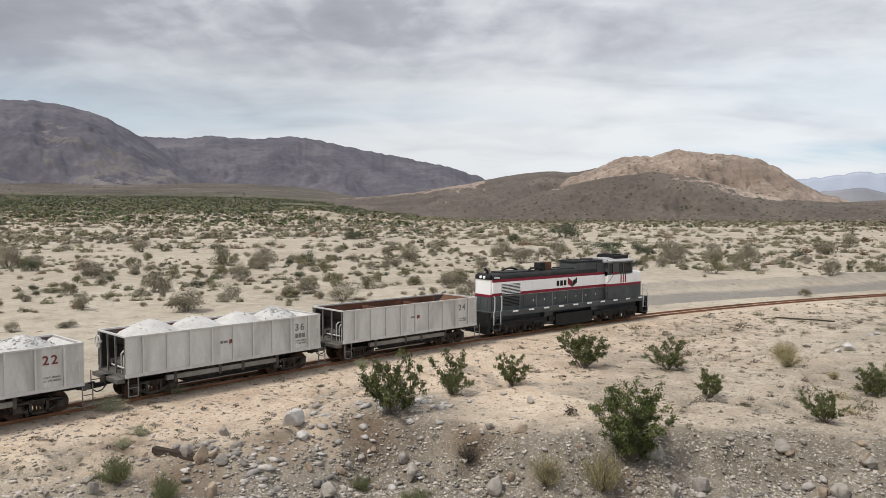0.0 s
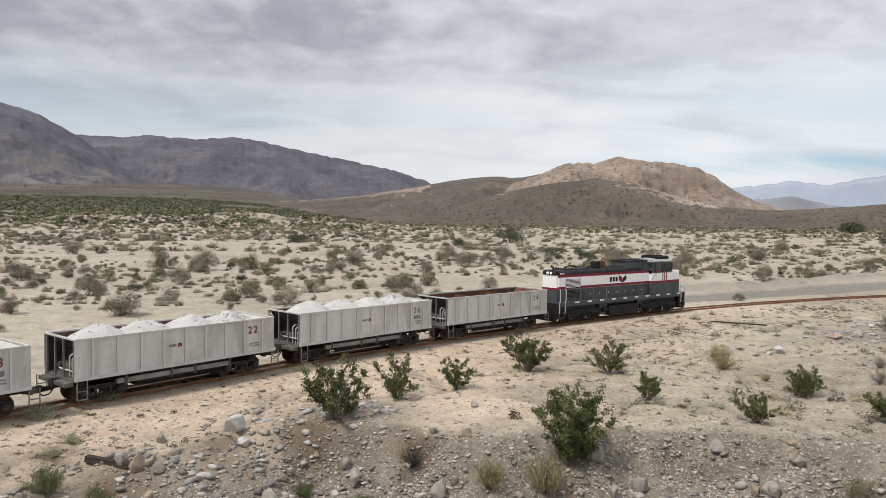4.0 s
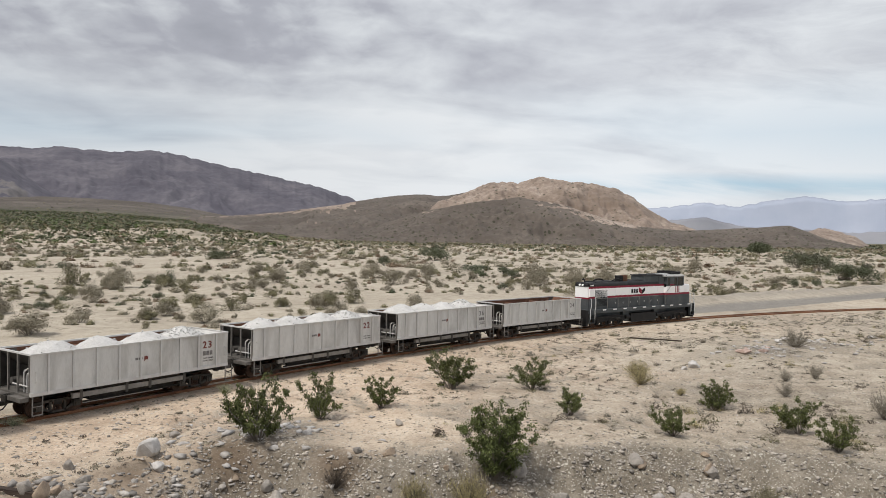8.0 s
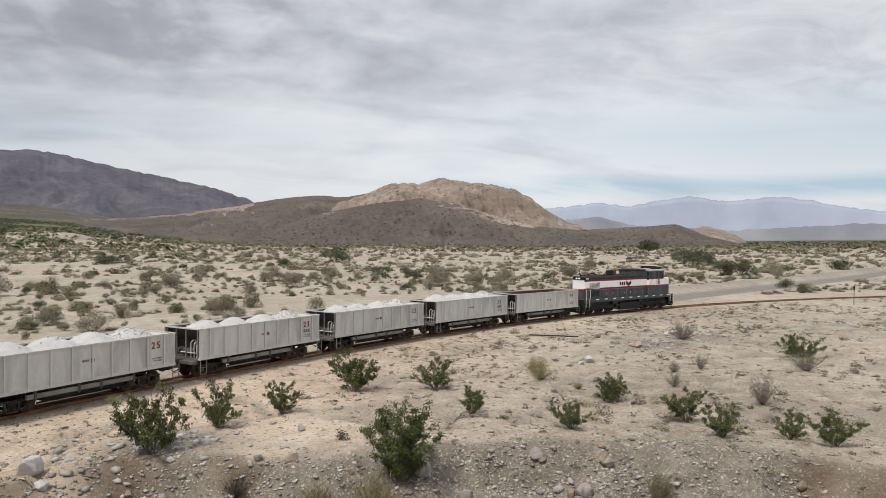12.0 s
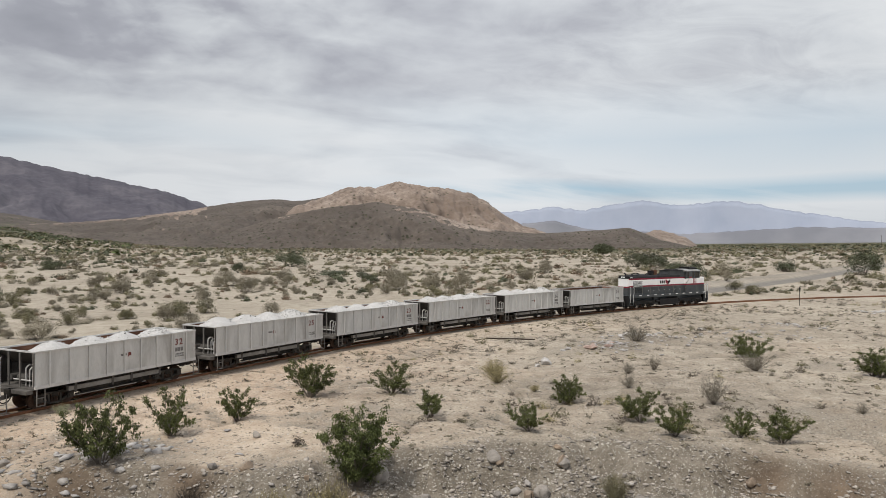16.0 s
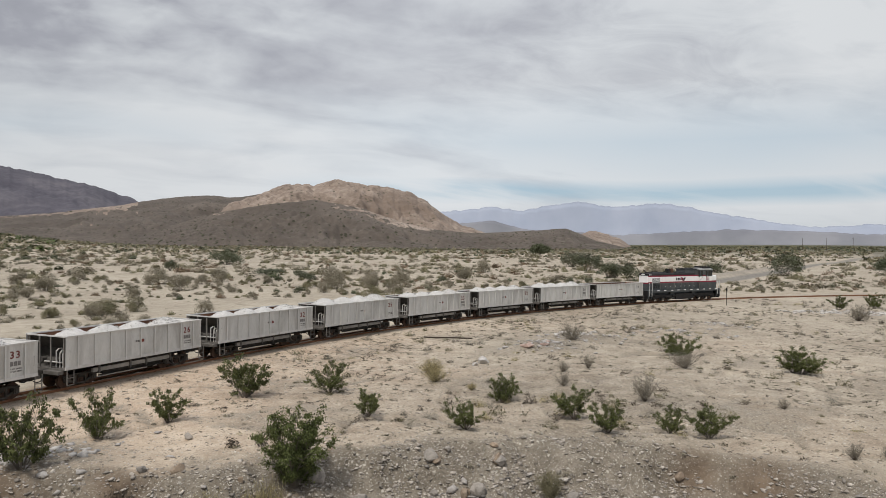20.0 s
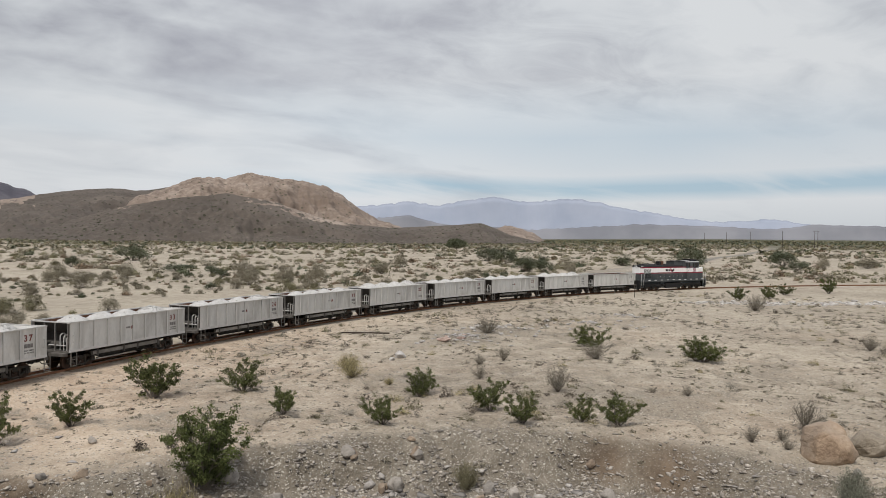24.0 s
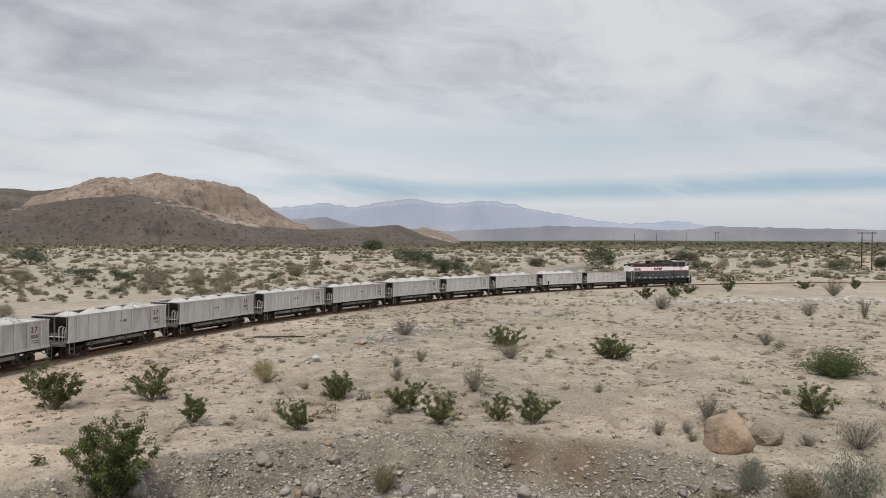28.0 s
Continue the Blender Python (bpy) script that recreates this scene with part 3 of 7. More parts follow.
def make_ground():
    bearings = np.concatenate([np.arange(-180, -40, 7.0), np.arange(-40, 80.1, 0.30), np.arange(87, 180, 7.0), [180.0]])
    radii = [0.02, 4, 8, 12, 15]
    r = 16.5
    while r < 4700:
        radii.append(r)
        r += 0.16 if r < 32 else 0.3 if r < 60 else max(0.5, (r - 40) * 0.025)
    P = np.zeros((len(radii), len(bearings), 3))
    F = np.zeros((len(radii), len(bearings), 7))
    for i, r in enumerate(radii):
        for j, b in enumerate(bearings):
            x, y = r * math.sin(radians(b)), r * math.cos(radians(b))
            P[i, j] = x + max(0.0, 0.9 - 0.2 * r), y, ground_z(x, y)
            n = noise.noise((x * 0.02, y * 0.02, 1.0))
            if r < 60:
                below, wid = bank(x, y)
                F[i, j, 0] = smooth_step(-1.2, 1.2 if b > -8 else 4.0, below) * (1.0 if b > -8 else 0.75)
                for sb, sw, sd, sh in SCARS:
                    F[i, j, 5] = max(F[i, j, 5], math.exp(-((b - sb) / sw) ** 2 - ((below - sd) / sh) ** 2))
                F[i, j, 0] = max(F[i, j, 0], *(0.75 * math.exp(-((x - q[0]) ** 2 + (y - q[1]) ** 2) / (q[2] * q[2] * 1.6)) for q in MOUNDS[:5]))
                patch = noise.noise((x * 0.17, y * 0.24, 17.0)) + 0.4 * noise.noise((x * 0.7, y * 0.9, 19.0))
                q = noise.noise((x * 0.13 + 3.1, y * 0.13, 23.0)) + 0.25 * noise.noise((x * 0.6, y * 0.6, 24.0))
                F[i, j, 0] = max(F[i, j, 0], 0.55 * math.exp(-(q / 0.10) ** 2) * (0 if behind_track(x, y) else 1) * smooth_step(2, 5, track_distance(x, y)[0]))
                F[i, j, 0] = max(F[i, j, 0], 0.45 * smooth_step(0.12, 0.46, patch) * (0.4 + 0.6 * smooth_step(-4, 12, b)) * (0 if behind_track(x, y) else 1) * smooth_step(3, 7, track_distance(x, y)[0]))
            F[i, j, 1] = smooth_step(520 + 220 * n, 900, r) if b < -6 else 0.95 * smooth_step(480 + 220 * n, 1000, r)
            F[i, j, 6] = smooth_step(1350 + 500 * n, 2000, r) * (1 - smooth_step(0, 12, b))
            if r < 800:
                d = road_distance(x, y)
                F[i, j, 2] = smooth_step(4, 22, x) * (1 - smooth_step(2.4, 3.6, abs(d - 0.3))) * 0.9
                F[i, j, 2] = max(F[i, j, 2], 0.55 * smooth_step(8, 24, x) * (r < 330) * math.exp(-((d - 6.4) / 2.2) ** 2))
            td = track_distance(x, y)[0] if r < 200 else 99
            side = x * 0 + (1 if r < 400 and behind_track(x, y) else 0)
            F[i, j, 4] = 0.9 * (1 - smooth_step(2, 30, b)) * smooth_step(20, 30, r) + 0.45 * math.exp(-(td / 7) ** 2)
            F[i, j, 3] = (0.40 * smooth_step(16, 38, b) * (1 - smooth_step(220, 420, r))) if side else 1 - 0.85 * smooth_step(45, 120, r)
    flip = P[:, ::-1]
    ob = grid_object("ground", flip, ground_material())
    for k, name in enumerate(("gravel", "scrub", "road", "near", "warm", "soil", "fan")):
        at = ob.data.attributes.new(name, "FLOAT", "POINT")
        at.data.foreach_set("value", F[:, ::-1, k].reshape(-1).tolist())
    tagged(ob, "pale sandy desert floor with a gravelly cut bank", "ground", kind="structure")
    return ob


def behind_track(x, y):
    i = int(np.argmin((TX - x) ** 2 + (TY - y) ** 2))
    return math.cos(TH[i]) * (y - TY[i]) - math.sin(TH[i]) * (x - TX[i]) > 1.5


make_ground()


# ---- hills and ranges ----
def crest_line(skyline):
    """The crest's elevation at a bearing, rounded between the given ones."""
    sb, se = (np.array(q, float) for q in zip(*skyline))
    bb = np.arange(sb[0], sb[-1] + 0.05, 0.1)
    ee = np.interp(bb, sb, se)
    k = np.hanning(13) / np.hanning(13).sum()
    soft = np.convolve(np.pad(ee, 6, mode="edge"), k, mode="valid")
    return lambda b: float(np.interp(b, bb, 0.6 * ee + 0.4 * soft))


def ridge(name, b0, b1, cols, r0, rr, r1, skyline, mat, label, rough=0.5, lam=90.0, seed=0.0, foot=-8.0, jag=0.02, pale=None, rows=84, steep=1.05, ledge=0.0, spur=0.0, cut=0.10):
    """A range seen from the plain: foot at r0, crest at rr, back at r1; skyline: bearings and elevations of the crest, degrees.
    Spurs and gullies come from noise at lam metres. pale: a rule for bare patches, in bearing and share of the height."""
    line = crest_line(skyline)
    P = np.zeros((rows, cols, 3))
    bare = []
    nf = int(rows * 0.86)
    for j in range(cols):
        b = b0 + (b1 - b0) * j / (cols - 1)
        e = line(b) + jag * noise.fractal((b * 1.7, seed, 0.3), 0.9, 2.1, 5)
        crest = EYE + rr * math.tan(radians(e))
        for i in range(rows):
            if i <= nf:
                k = i / nf
                r = r0 + (rr - r0) * k
                x, y = r * math.sin(radians(b)), r * math.cos(radians(b))
                wx, wy = x + 0.6 * lam * noise.noise((x / lam, y / lam, seed)), y + 0.6 * lam * noise.noise((x / lam, y / lam, seed + 7))
                n = noise.noise((wx / lam / 2.2, wy / lam / 2.2, seed + 2))
                g = 1 - 2 * math.sqrt(0.004 + noise.noise((wx / lam, wy / lam, seed + 4)) ** 2)
                g2 = 1 - 2 * math.sqrt(0.004 + noise.noise((wx / lam * 2.3, wy / lam * 2.3, seed + 5)) ** 2)
                f = noise.fractal((x / lam * 5, y / lam * 5, seed), 0.85, 2.0, 5)
                m = math.sin(math.pi * min(1.0, k * 1.04)) ** 0.7
                h = k ** (steep + 0.9 * rough * n) + m * rough * (0.26 * (g - 0.6) + 0.10 * (g2 - 0.6) + 0.07 * f)
                if spur:                           # sharp spurs and gullies running down the slope
                    u, v = radians(b) * rr / spur + 0.35 * noise.noise((x / spur, y / spur, seed + 9)), (r - r0) / spur / 2.6
                    q = noise.ridged_multi_fractal((u, v, seed), 0.9, 2.1, 6, 1.0, 2.0)
                    h += m * cut * (q - 1.1) * (0.5 + 0.5 * (1 - k))
                if ledge:
                    h += m * ledge * math.sin(h * 34 + 5 * n + 3 * f)
                z = foot + (crest - foot) * max(0.0, h)
                top = EYE + r * math.tan(radians(e)) - 0.4
                z = crest if i == nf else min(z, top)
                bare.append(pale(b, (z - foot) / max(1.0, crest - foot), n + 0.6 * f) if pale and j < cols - 1 else False)
            else:
                k = (i - nf) / (rows - 1 - nf)
                r = rr + (r1 - rr) * k
                x, y = r * math.sin(radians(b)), r * math.cos(radians(b))
                z = crest + (foot - crest) * k
                bare.append(False)
            P[i, j] = x, y, z
    ob = grid_object(name, P[:, ::-1], mat)
    if pale:
        B = np.array(bare).reshape(cols, rows).T[:, ::-1]
        ob.data.polygons.foreach_set("material_index", B[:-1, 1:].astype(int).reshape(-1).tolist())
    SLOPES[name] = P[:nf - 2].reshape(-1, 3)
    return tagged(ob, label, "hill" if "hill" in name else "mountain", kind="structure")


SLOPES = {}


def bare_on_foothill(b, k, n):
    return 8 < b < 25 and k > 0.985 + 0.40 * n or abs(b - 4.5 - 9 * k) < 0.5 and 0.2 < k < 0.6 and n > -0.1


def bare_on_ridge(b, k, n):
    return -8.5 < b < 3.2 and k > 0.90 + 0.45 * n - 0.02 * (b + 3)


def bare_on_range(b, k, n):
    return -28.5 < b < -19.5 and 0.30 < k < 0.74 and n > 0.16 or k < 0.34 and n > 0.30


ridge("hill_1", 1, 41, 460, 930, 1120, 1420,
      [(1, -0.5), (4, 0.5), (7, 1.5), (9, 2.1), (11, 2.5), (13, 2.85), (14.5, 3.0), (15.9, 3.22), (17.2, 2.95), (18.2, 2.85), (19.5, 2.6), (20.9, 2.1), (22.9, 1.45), (25.5, 1.0), (28, 0.8), (30.3, 0.9), (33.6, 1.1), (35.2, 1.24), (36.4, 0.8), (37.5, 0.3), (39, 0.0), (41, -0.5)],
      [M["hillbrown"], M["hillpale"]], "low dark brown desert hill dotted with scrub", 0.85, 80.0, 1.0, jag=0.03, pale=bare_on_foothill, spur=85.0, cut=0.16)
ridge("hill_2", 6.5, 41, 460, 1150, 1500, 1900,
      [(6.5, 0.4), (8, 1.6), (9.1, 2.55), (10.2, 3.0), (11.5, 3.42), (12.75, 3.95), (13.6, 4.3), (14.6, 4.36), (15.8, 4.28), (17.3, 4.82), (18.4, 4.6), (19.6, 4.42), (21.5, 4.27), (23, 3.95), (24.5, 3.2), (25.6, 2.3), (27.2, 1.4), (28.8, 0.9), (30.5, 0.5), (35.5, 0.4), (36.8, 1.02), (37.6, 1.0), (39, 0.6), (40.2, -0.1), (41, -0.6)],
      M["hillpale"], "pale tan eroded rocky hill with bare ridges", 0.85, 120.0, 5.0, jag=0.11, steep=0.85, ledge=0.012, spur=190.0, cut=0.26, rows=120)
ridge("hill_3", -11.5, 15, 360, 960, 1640, 1950,
      [(-11.5, 0.0), (-10.2, 0.75), (-8.9, 1.2), (-8, 1.22), (-5.5, 1.38), (-2.2, 1.72), (0.2, 2.1), (2.2, 2.4), (3.2, 2.65), (5.1, 3.0), (6.6, 3.2), (8.5, 3.32), (9.6, 3.2), (10.4, 3.25), (11.6, 3.5), (12.6, 3.5), (13.6, 2.8), (15, 1.0)],
      [M["hillbrown"], M["hillpale"]], "dark brown scrub-dotted ridge with pale outcrops along its crest", 0.5, 120.0, 3.0, jag=0.03, pale=bare_on_ridge, spur=110.0, cut=0.12)
ridge("mountain_1", -34, 6, 420, 3000, 4100, 4700,
      [(-34, 4.0), (-26, 5.0), (-22.2, 5.6), (-19.1, 5.58), (-17.5, 5.83), (-14.7, 5.62), (-11.4, 5.94), (-9.3, 5.6), (-5.8, 4.87), (-2.4, 4.28), (0.3, 3.72), (2.9, 2.9), (6, 1.2)],
      M["range"], "long dark brown mountain range under cloud, tinted violet for haze", 0.30, 420.0, 8.0, foot=0, jag=0.09, steep=0.85, rows=130, spur=300.0, cut=0.09)
ridge("mountain_2", -78, -17, 560, 2300, 3400, 4200,
      [(-78, 5.5), (-60, 6.3), (-50, 7.2), (-40, 6.9), (-34, 7.4), (-30.8, 7.6), (-28.9, 7.7), (-26.5, 7.4), (-24.5, 6.86), (-22.8, 5.9), (-21.7, 5.25), (-20.7, 4.5), (-19.6, 3.7), (-18, 2.6), (-17, 1.9)],
      [M["range"], M["rangepale"]], "steep dark mountain shoulder with pale rock spurs", 0.36, 420.0, 4.0, foot=0, jag=0.06, steep=0.85, rows=130, pale=bare_on_range, spur=300.0, cut=0.09)
# both backdrops carry their haze in colour and glow
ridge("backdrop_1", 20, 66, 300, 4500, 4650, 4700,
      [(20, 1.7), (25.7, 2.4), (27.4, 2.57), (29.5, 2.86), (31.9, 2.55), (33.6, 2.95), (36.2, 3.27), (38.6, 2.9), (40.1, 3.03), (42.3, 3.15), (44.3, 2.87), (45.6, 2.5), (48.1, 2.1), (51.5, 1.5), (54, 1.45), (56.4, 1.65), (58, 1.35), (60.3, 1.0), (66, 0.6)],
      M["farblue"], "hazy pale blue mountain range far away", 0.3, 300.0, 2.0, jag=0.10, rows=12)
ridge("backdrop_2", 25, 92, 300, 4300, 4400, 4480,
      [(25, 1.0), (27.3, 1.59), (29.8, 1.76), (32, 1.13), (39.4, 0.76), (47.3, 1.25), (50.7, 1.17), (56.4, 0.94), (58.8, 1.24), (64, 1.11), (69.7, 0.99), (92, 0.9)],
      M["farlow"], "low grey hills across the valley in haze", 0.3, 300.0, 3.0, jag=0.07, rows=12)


# ---- railway track ----
def make_track():
    tr = tagged(new("railway_track"), "narrow-gauge railway track with rusty rails on buried ties", "railway", kind="structure")
    line = np.arange(S0, S1, 1.0)
    for side, off in (("near", -0.457), ("far", 0.457)):
        bm = bmesh.new()
        prof = [(-0.06, -0.125), (0.06, -0.125), (0.06, -0.105), (0.012, -0.09), (0.012, -0.04), (0.033, -0.03), (0.033, -0.002), (0.028, 0.0), (-0.028, 0.0), (-0.033, -0.002), (-0.033, -0.03), (-0.012, -0.04), (-0.012, -0.09), (-0.06, -0.105)]
        last = None
        for s in line:
            x, y, h = on_track(s)
            ring = [bm.verts.new((x - math.sin(h) * (off + p), y + math.cos(h) * (off + p), z)) for p, z in prof]
            if last:
                for i in range(len(prof)):
                    f = bm.faces.new((last[i], last[(i + 1) % len(prof)], ring[(i + 1) % len(prof)], ring[i]))
                    f.material_index = 1 if i == 7 else 0
            last = ring
        part("rail", bm, [M["rail"], M["railtop"]], tr, "rusty steel rail with a worn bright head")
    return tr


TRACK = make_track()


# ---- train ----
def text_mesh(body, size, mat):
    cu = bpy.data.curves.new("lettering", "FONT")
    cu.body, cu.size, cu.extrude, cu.resolution_u = body, size, 0.004, 3
    cu.offset = 0.018 * size
    cu.align_x, cu.align_y = "CENTER", "CENTER"
    tmp = new("lettering", cu)
    bpy.context.view_layer.update()
    me = bpy.data.meshes.new_from_object(tmp.evaluated_get(bpy.context.evaluated_depsgraph_get()))
    bpy.data.objects.remove(tmp)
    me.materials.clear()
    me.materials.append(mat)
    return me


TEXTS = {}


def lettering(body, size, mat, parent, x, y, z, right_side=True, label=""):
    key = (body, size, mat.name)
    if key not in TEXTS:
        TEXTS[key] = text_mesh(body, size, mat)
    m = pose(x, y, z, 90, 0, 0) if right_side else pose(x, y, z, 90, 0, 180)
    ob = shared("lettering", TEXTS[key], parent, m)
    return tagged(ob, label, kind="stuff" if len(body) > 3 else "")


def bars(rows, mat, parent, x, y, z, name="lettering"):
    """Writing too faint to read: plain bars. rows: (dx, dz, length, height)."""
    for dx, dz, ln, ht in rows:
        bm = bmesh.new()
        box(bm, x + dx, x + dx + ln, y - 0.004, y + 0.004, z + dz, z + dz + ht)
        part(name, bm, mat, parent)


def wheelset_mesh(r, gauge=0.914):
    bm = bmesh.new()
    rod(bm, (0, -gauge / 2 - 0.32, 0), (0, gauge / 2 + 0.32, 0), 0.06, 8)
    for s in (-1, 1):
        y = s * gauge / 2
        rod(bm, (0, y - s * 0.035, 0), (0, y - s * 0.005, 0), r + 0.028, 20)
        rod(bm, (0, y - s * 0.02, 0), (0, y + s * 0.09, 0), r, 20)
        rod(bm, (0, y + s * 0.085, 0), (0, y + s * 0.10, 0), r * 0.72, 16, r * 0.66)
        rod(bm, (0, y + s * 0.09, 0), (0, y + s * 0.15, 0), 0.13, 10)
    return mesh_of("wheelset", bm, M["wheel"])


WHEEL_R = 0.38
WHEELSET = wheelset_mesh(WHEEL_R)
LOCO_R = 0.46
LOCO_WHEELSET = wheelset_mesh(LOCO_R)
SPINNING = []          # wheelsets: object, place on its truck, radius


def side_frame_mesh():
    bm = bmesh.new()
    w = 0.06
    for s in (-1, 1):
        prism(bm, [(s * 0.98, 0.52), (s * 0.98, 0.60), (s * 0.30, 0.66), (s * 0.30, 0.57)][::s], -w, w)
        prism(bm, [(s * 0.95, 0.40), (s * 0.62, 0.30), (s * 0.26, 0.13), (s * 0.26, 0.22), (s * 0.60, 0.39), (s * 0.95, 0.50)][::s], -w, w)
        box(bm, s * 0.75 - 0.14, s * 0.75 + 0.14, -w - 0.07, w + 0.05, 0.27, 0.52)
        rod(bm, (s * 0.75, -w - 0.11, 0.38), (s * 0.75, -w - 0.06, 0.38), 0.09, 10)
        box(bm, s * 0.29 - 0.045, s * 0.29 + 0.045, -w, w, 0.16, 0.64)
    box(bm, -0.31, 0.31, -w, w, 0.58, 0.66)
    box(bm, -0.31, 0.31, -w, w, 0.13, 0.21)
    return mesh_of("side_frame", bm, M["castframe"])


def spring_mesh():
    bm = bmesh.new()
    for x in (-0.13, 0.0, 0.13):
        for i in range(6):
            rod(bm, (x, 0, 0.22 + i * 0.045), (x, 0, 0.245 + i * 0.045), 0.055, 8)
    box(bm, -0.20, 0.20, -0.07, 0.07, 0.47, 0.58)
    return mesh_of("spring_nest", bm, M["wheel"])


def bolster_mesh():
    bm = bmesh.new()
    box(bm, -0.16, 0.16, -0.80, 0.80, 0.44, 0.62)
    rod(bm, (0, 0, 0.62), (0, 0, 0.80), 0.22, 12)
    for s in (-1, 1):
        bar(bm, (s * 0.36, -0.72, 0.40), (s * 0.36, 0.72, 0.40), 0.07, 0.12)
        for y in (-0.46, 0.46):
            box(bm, s * 0.36 - 0.04, s * 0.36 + 0.04, y - 0.06, y + 0.06, 0.26, 0.52)
    return mesh_of("bolster", bm, M["under"])


SIDE_FRAME, SPRINGS, BOLSTER = side_frame_mesh(), spring_mesh(), bolster_mesh()


def truck(parent, x):
    t = shared("truck", BOLSTER, parent, pose(x, 0, 0))
    for s in (-1, 1):
        shared("side_frame", SIDE_FRAME, t, pose(0, s * 0.72, 0, 0, 0, 0 if s < 0 else 180))
        shared("spring_nest", SPRINGS, t, pose(0, s * 0.72, 0))
        w = shared("wheelset", WHEELSET, t, pose(s * 0.75, 0, WHEEL_R))
        SPINNING.append((w, (s * 0.75, 0, WHEEL_R), WHEEL_R))
    return t


LB, WB, ZB, ZT = 9.26, 2.76, 1.08, 2.66      # wagon body: length, width, foot and rim of the side
RIBS = [-3.95 + i * 0.985 for i in range(9)]


def dent(bm, amount, seed):
    for v in bm.verts:
        v.co.y += amount * noise.noise((v.co.x * 0.8, v.co.z * 1.1, seed))


def side_panel_mesh():
    """One side sheet: slightly dented plates between the ribs."""
    bm = bmesh.new()
    xs = [-LB / 2] + [x for r in RIBS for x in (r - 0.5, r)][1:] + [LB / 2]
    xs = sorted(set(round(x, 3) for x in xs if -LB / 2 <= x <= LB / 2))
    zs = [ZB + 0.08 + i * (ZT - ZB - 0.10) / 5 for i in range(6)]
    for y, flip in ((-WB / 2, False), (-WB / 2 + 0.03, True)):
        V = [[bm.verts.new((x, y, z)) for z in zs] for x in xs]
        for i in range(len(xs) - 1):
            for j in range(len(zs) - 1):
                q = (V[i][j], V[i + 1][j], V[i + 1][j + 1], V[i][j + 1])
                bm.faces.new(q[::-1] if flip else q)
    dent(bm, 0.02, 3.0)
    return mesh_of("side_panel", bm, M["wagon"])


def simple(name, mat, *boxes):
    bm = bmesh.new()
    for b in boxes:
        box(bm, *b)
    return mesh_of(name, bm, mat)


H = LB / 2
SIDE = side_panel_mesh()
RIB = simple("rib", M["rib"], (-0.035, 0.035, -0.06, 0.0, ZB - 0.02, ZT - 0.05))
TOP_RAIL = simple("top_rail", M["rim"], (-H, H, -WB / 2 - 0.05, -WB / 2 + 0.04, ZT - 0.06, ZT))
END_RAIL = simple("end_rail", M["rim"], (-0.06, 0.03, -WB / 2 + 0.04, WB / 2 - 0.04, ZT - 0.07, ZT - 0.004))
SILL = simple("side_sill", M["rib"], (-H, H, -WB / 2 - 0.035, -WB / 2 + 0.06, ZB - 0.06, ZB + 0.08))
POST = simple("end_post", M["dustgrey"], (-0.035, 0.035, -0.03, 0.03, ZB - 0.02, ZT - 0.08))


def end_sheet_mesh():
    """The sloping end of the hopper: brown within, dark outside."""
    bm = bmesh.new()
    pts = [(H - 0.03, -WB / 2 + 0.05, ZT - 0.03), (H - 0.03, WB / 2 - 0.05, ZT - 0.03), (H - 1.75, WB / 2 - 0.05, ZB + 0.15), (H - 1.75, -WB / 2 + 0.05, ZB + 0.15)]
    lo = [(x - 0.0, y, z - 0.05) for x, y, z in pts]
    vs = [bm.verts.new(p) for p in pts + lo]
    for f in ((0, 1, 2, 3), (7, 6, 5, 4), (4, 5, 1, 0), (5, 6, 2, 1), (6, 7, 3, 2), (7, 4, 0, 3)):
        bm.faces.new([vs[i] for i in f])
    bm.faces.ensure_lookup_table()
    bm.faces[1].material_index = 1
    return mesh_of("slope_sheet", bm, [M["rust"], M["darkin"]])


END_SHEET = end_sheet_mesh()
# added dark sheets: hide the rust lining and darken the open end
END_BACKING = simple("end_bulkhead", M["darkin"], (H - 0.80, H - 0.76, -WB / 2 + 0.07, WB / 2 - 0.07, ZB + 0.0, ZT - 0.72), (H - 0.76, H - 0.06, -WB / 2 + 0.052, -WB / 2 + 0.066, ZB + 0.0, ZT - 0.10), (H - 0.76, H - 0.06, WB / 2 - 0.066, WB / 2 - 0.052, ZB + 0.0, ZT - 0.10))
LINER = simple("hopper_lining", M["rust"], (-H + 0.06, H - 0.06, -WB / 2 + 0.034, -WB / 2 + 0.05, ZB + 0.1, ZT - 0.075))
FLOOR = simple("hopper_floor", M["rust"], (-H + 1.7, H - 1.7, -WB / 2 + 0.05, WB / 2 - 0.05, ZB + 0.02, ZB + 0.16))
CENTER_SILL = simple("center_sill", M["under"], (-H - 0.35, H + 0.35, -0.2, 0.2, 0.66, 0.98))
DECK = simple("end_platform", M["deck"], (H - 1.35, H + 0.02, -WB / 2 + 0.06, WB / 2 - 0.06, ZB - 0.10, ZB - 0.02), (H - 0.02, H + 0.30, -1.22, 1.22, ZB - 0.26, ZB - 0.10))


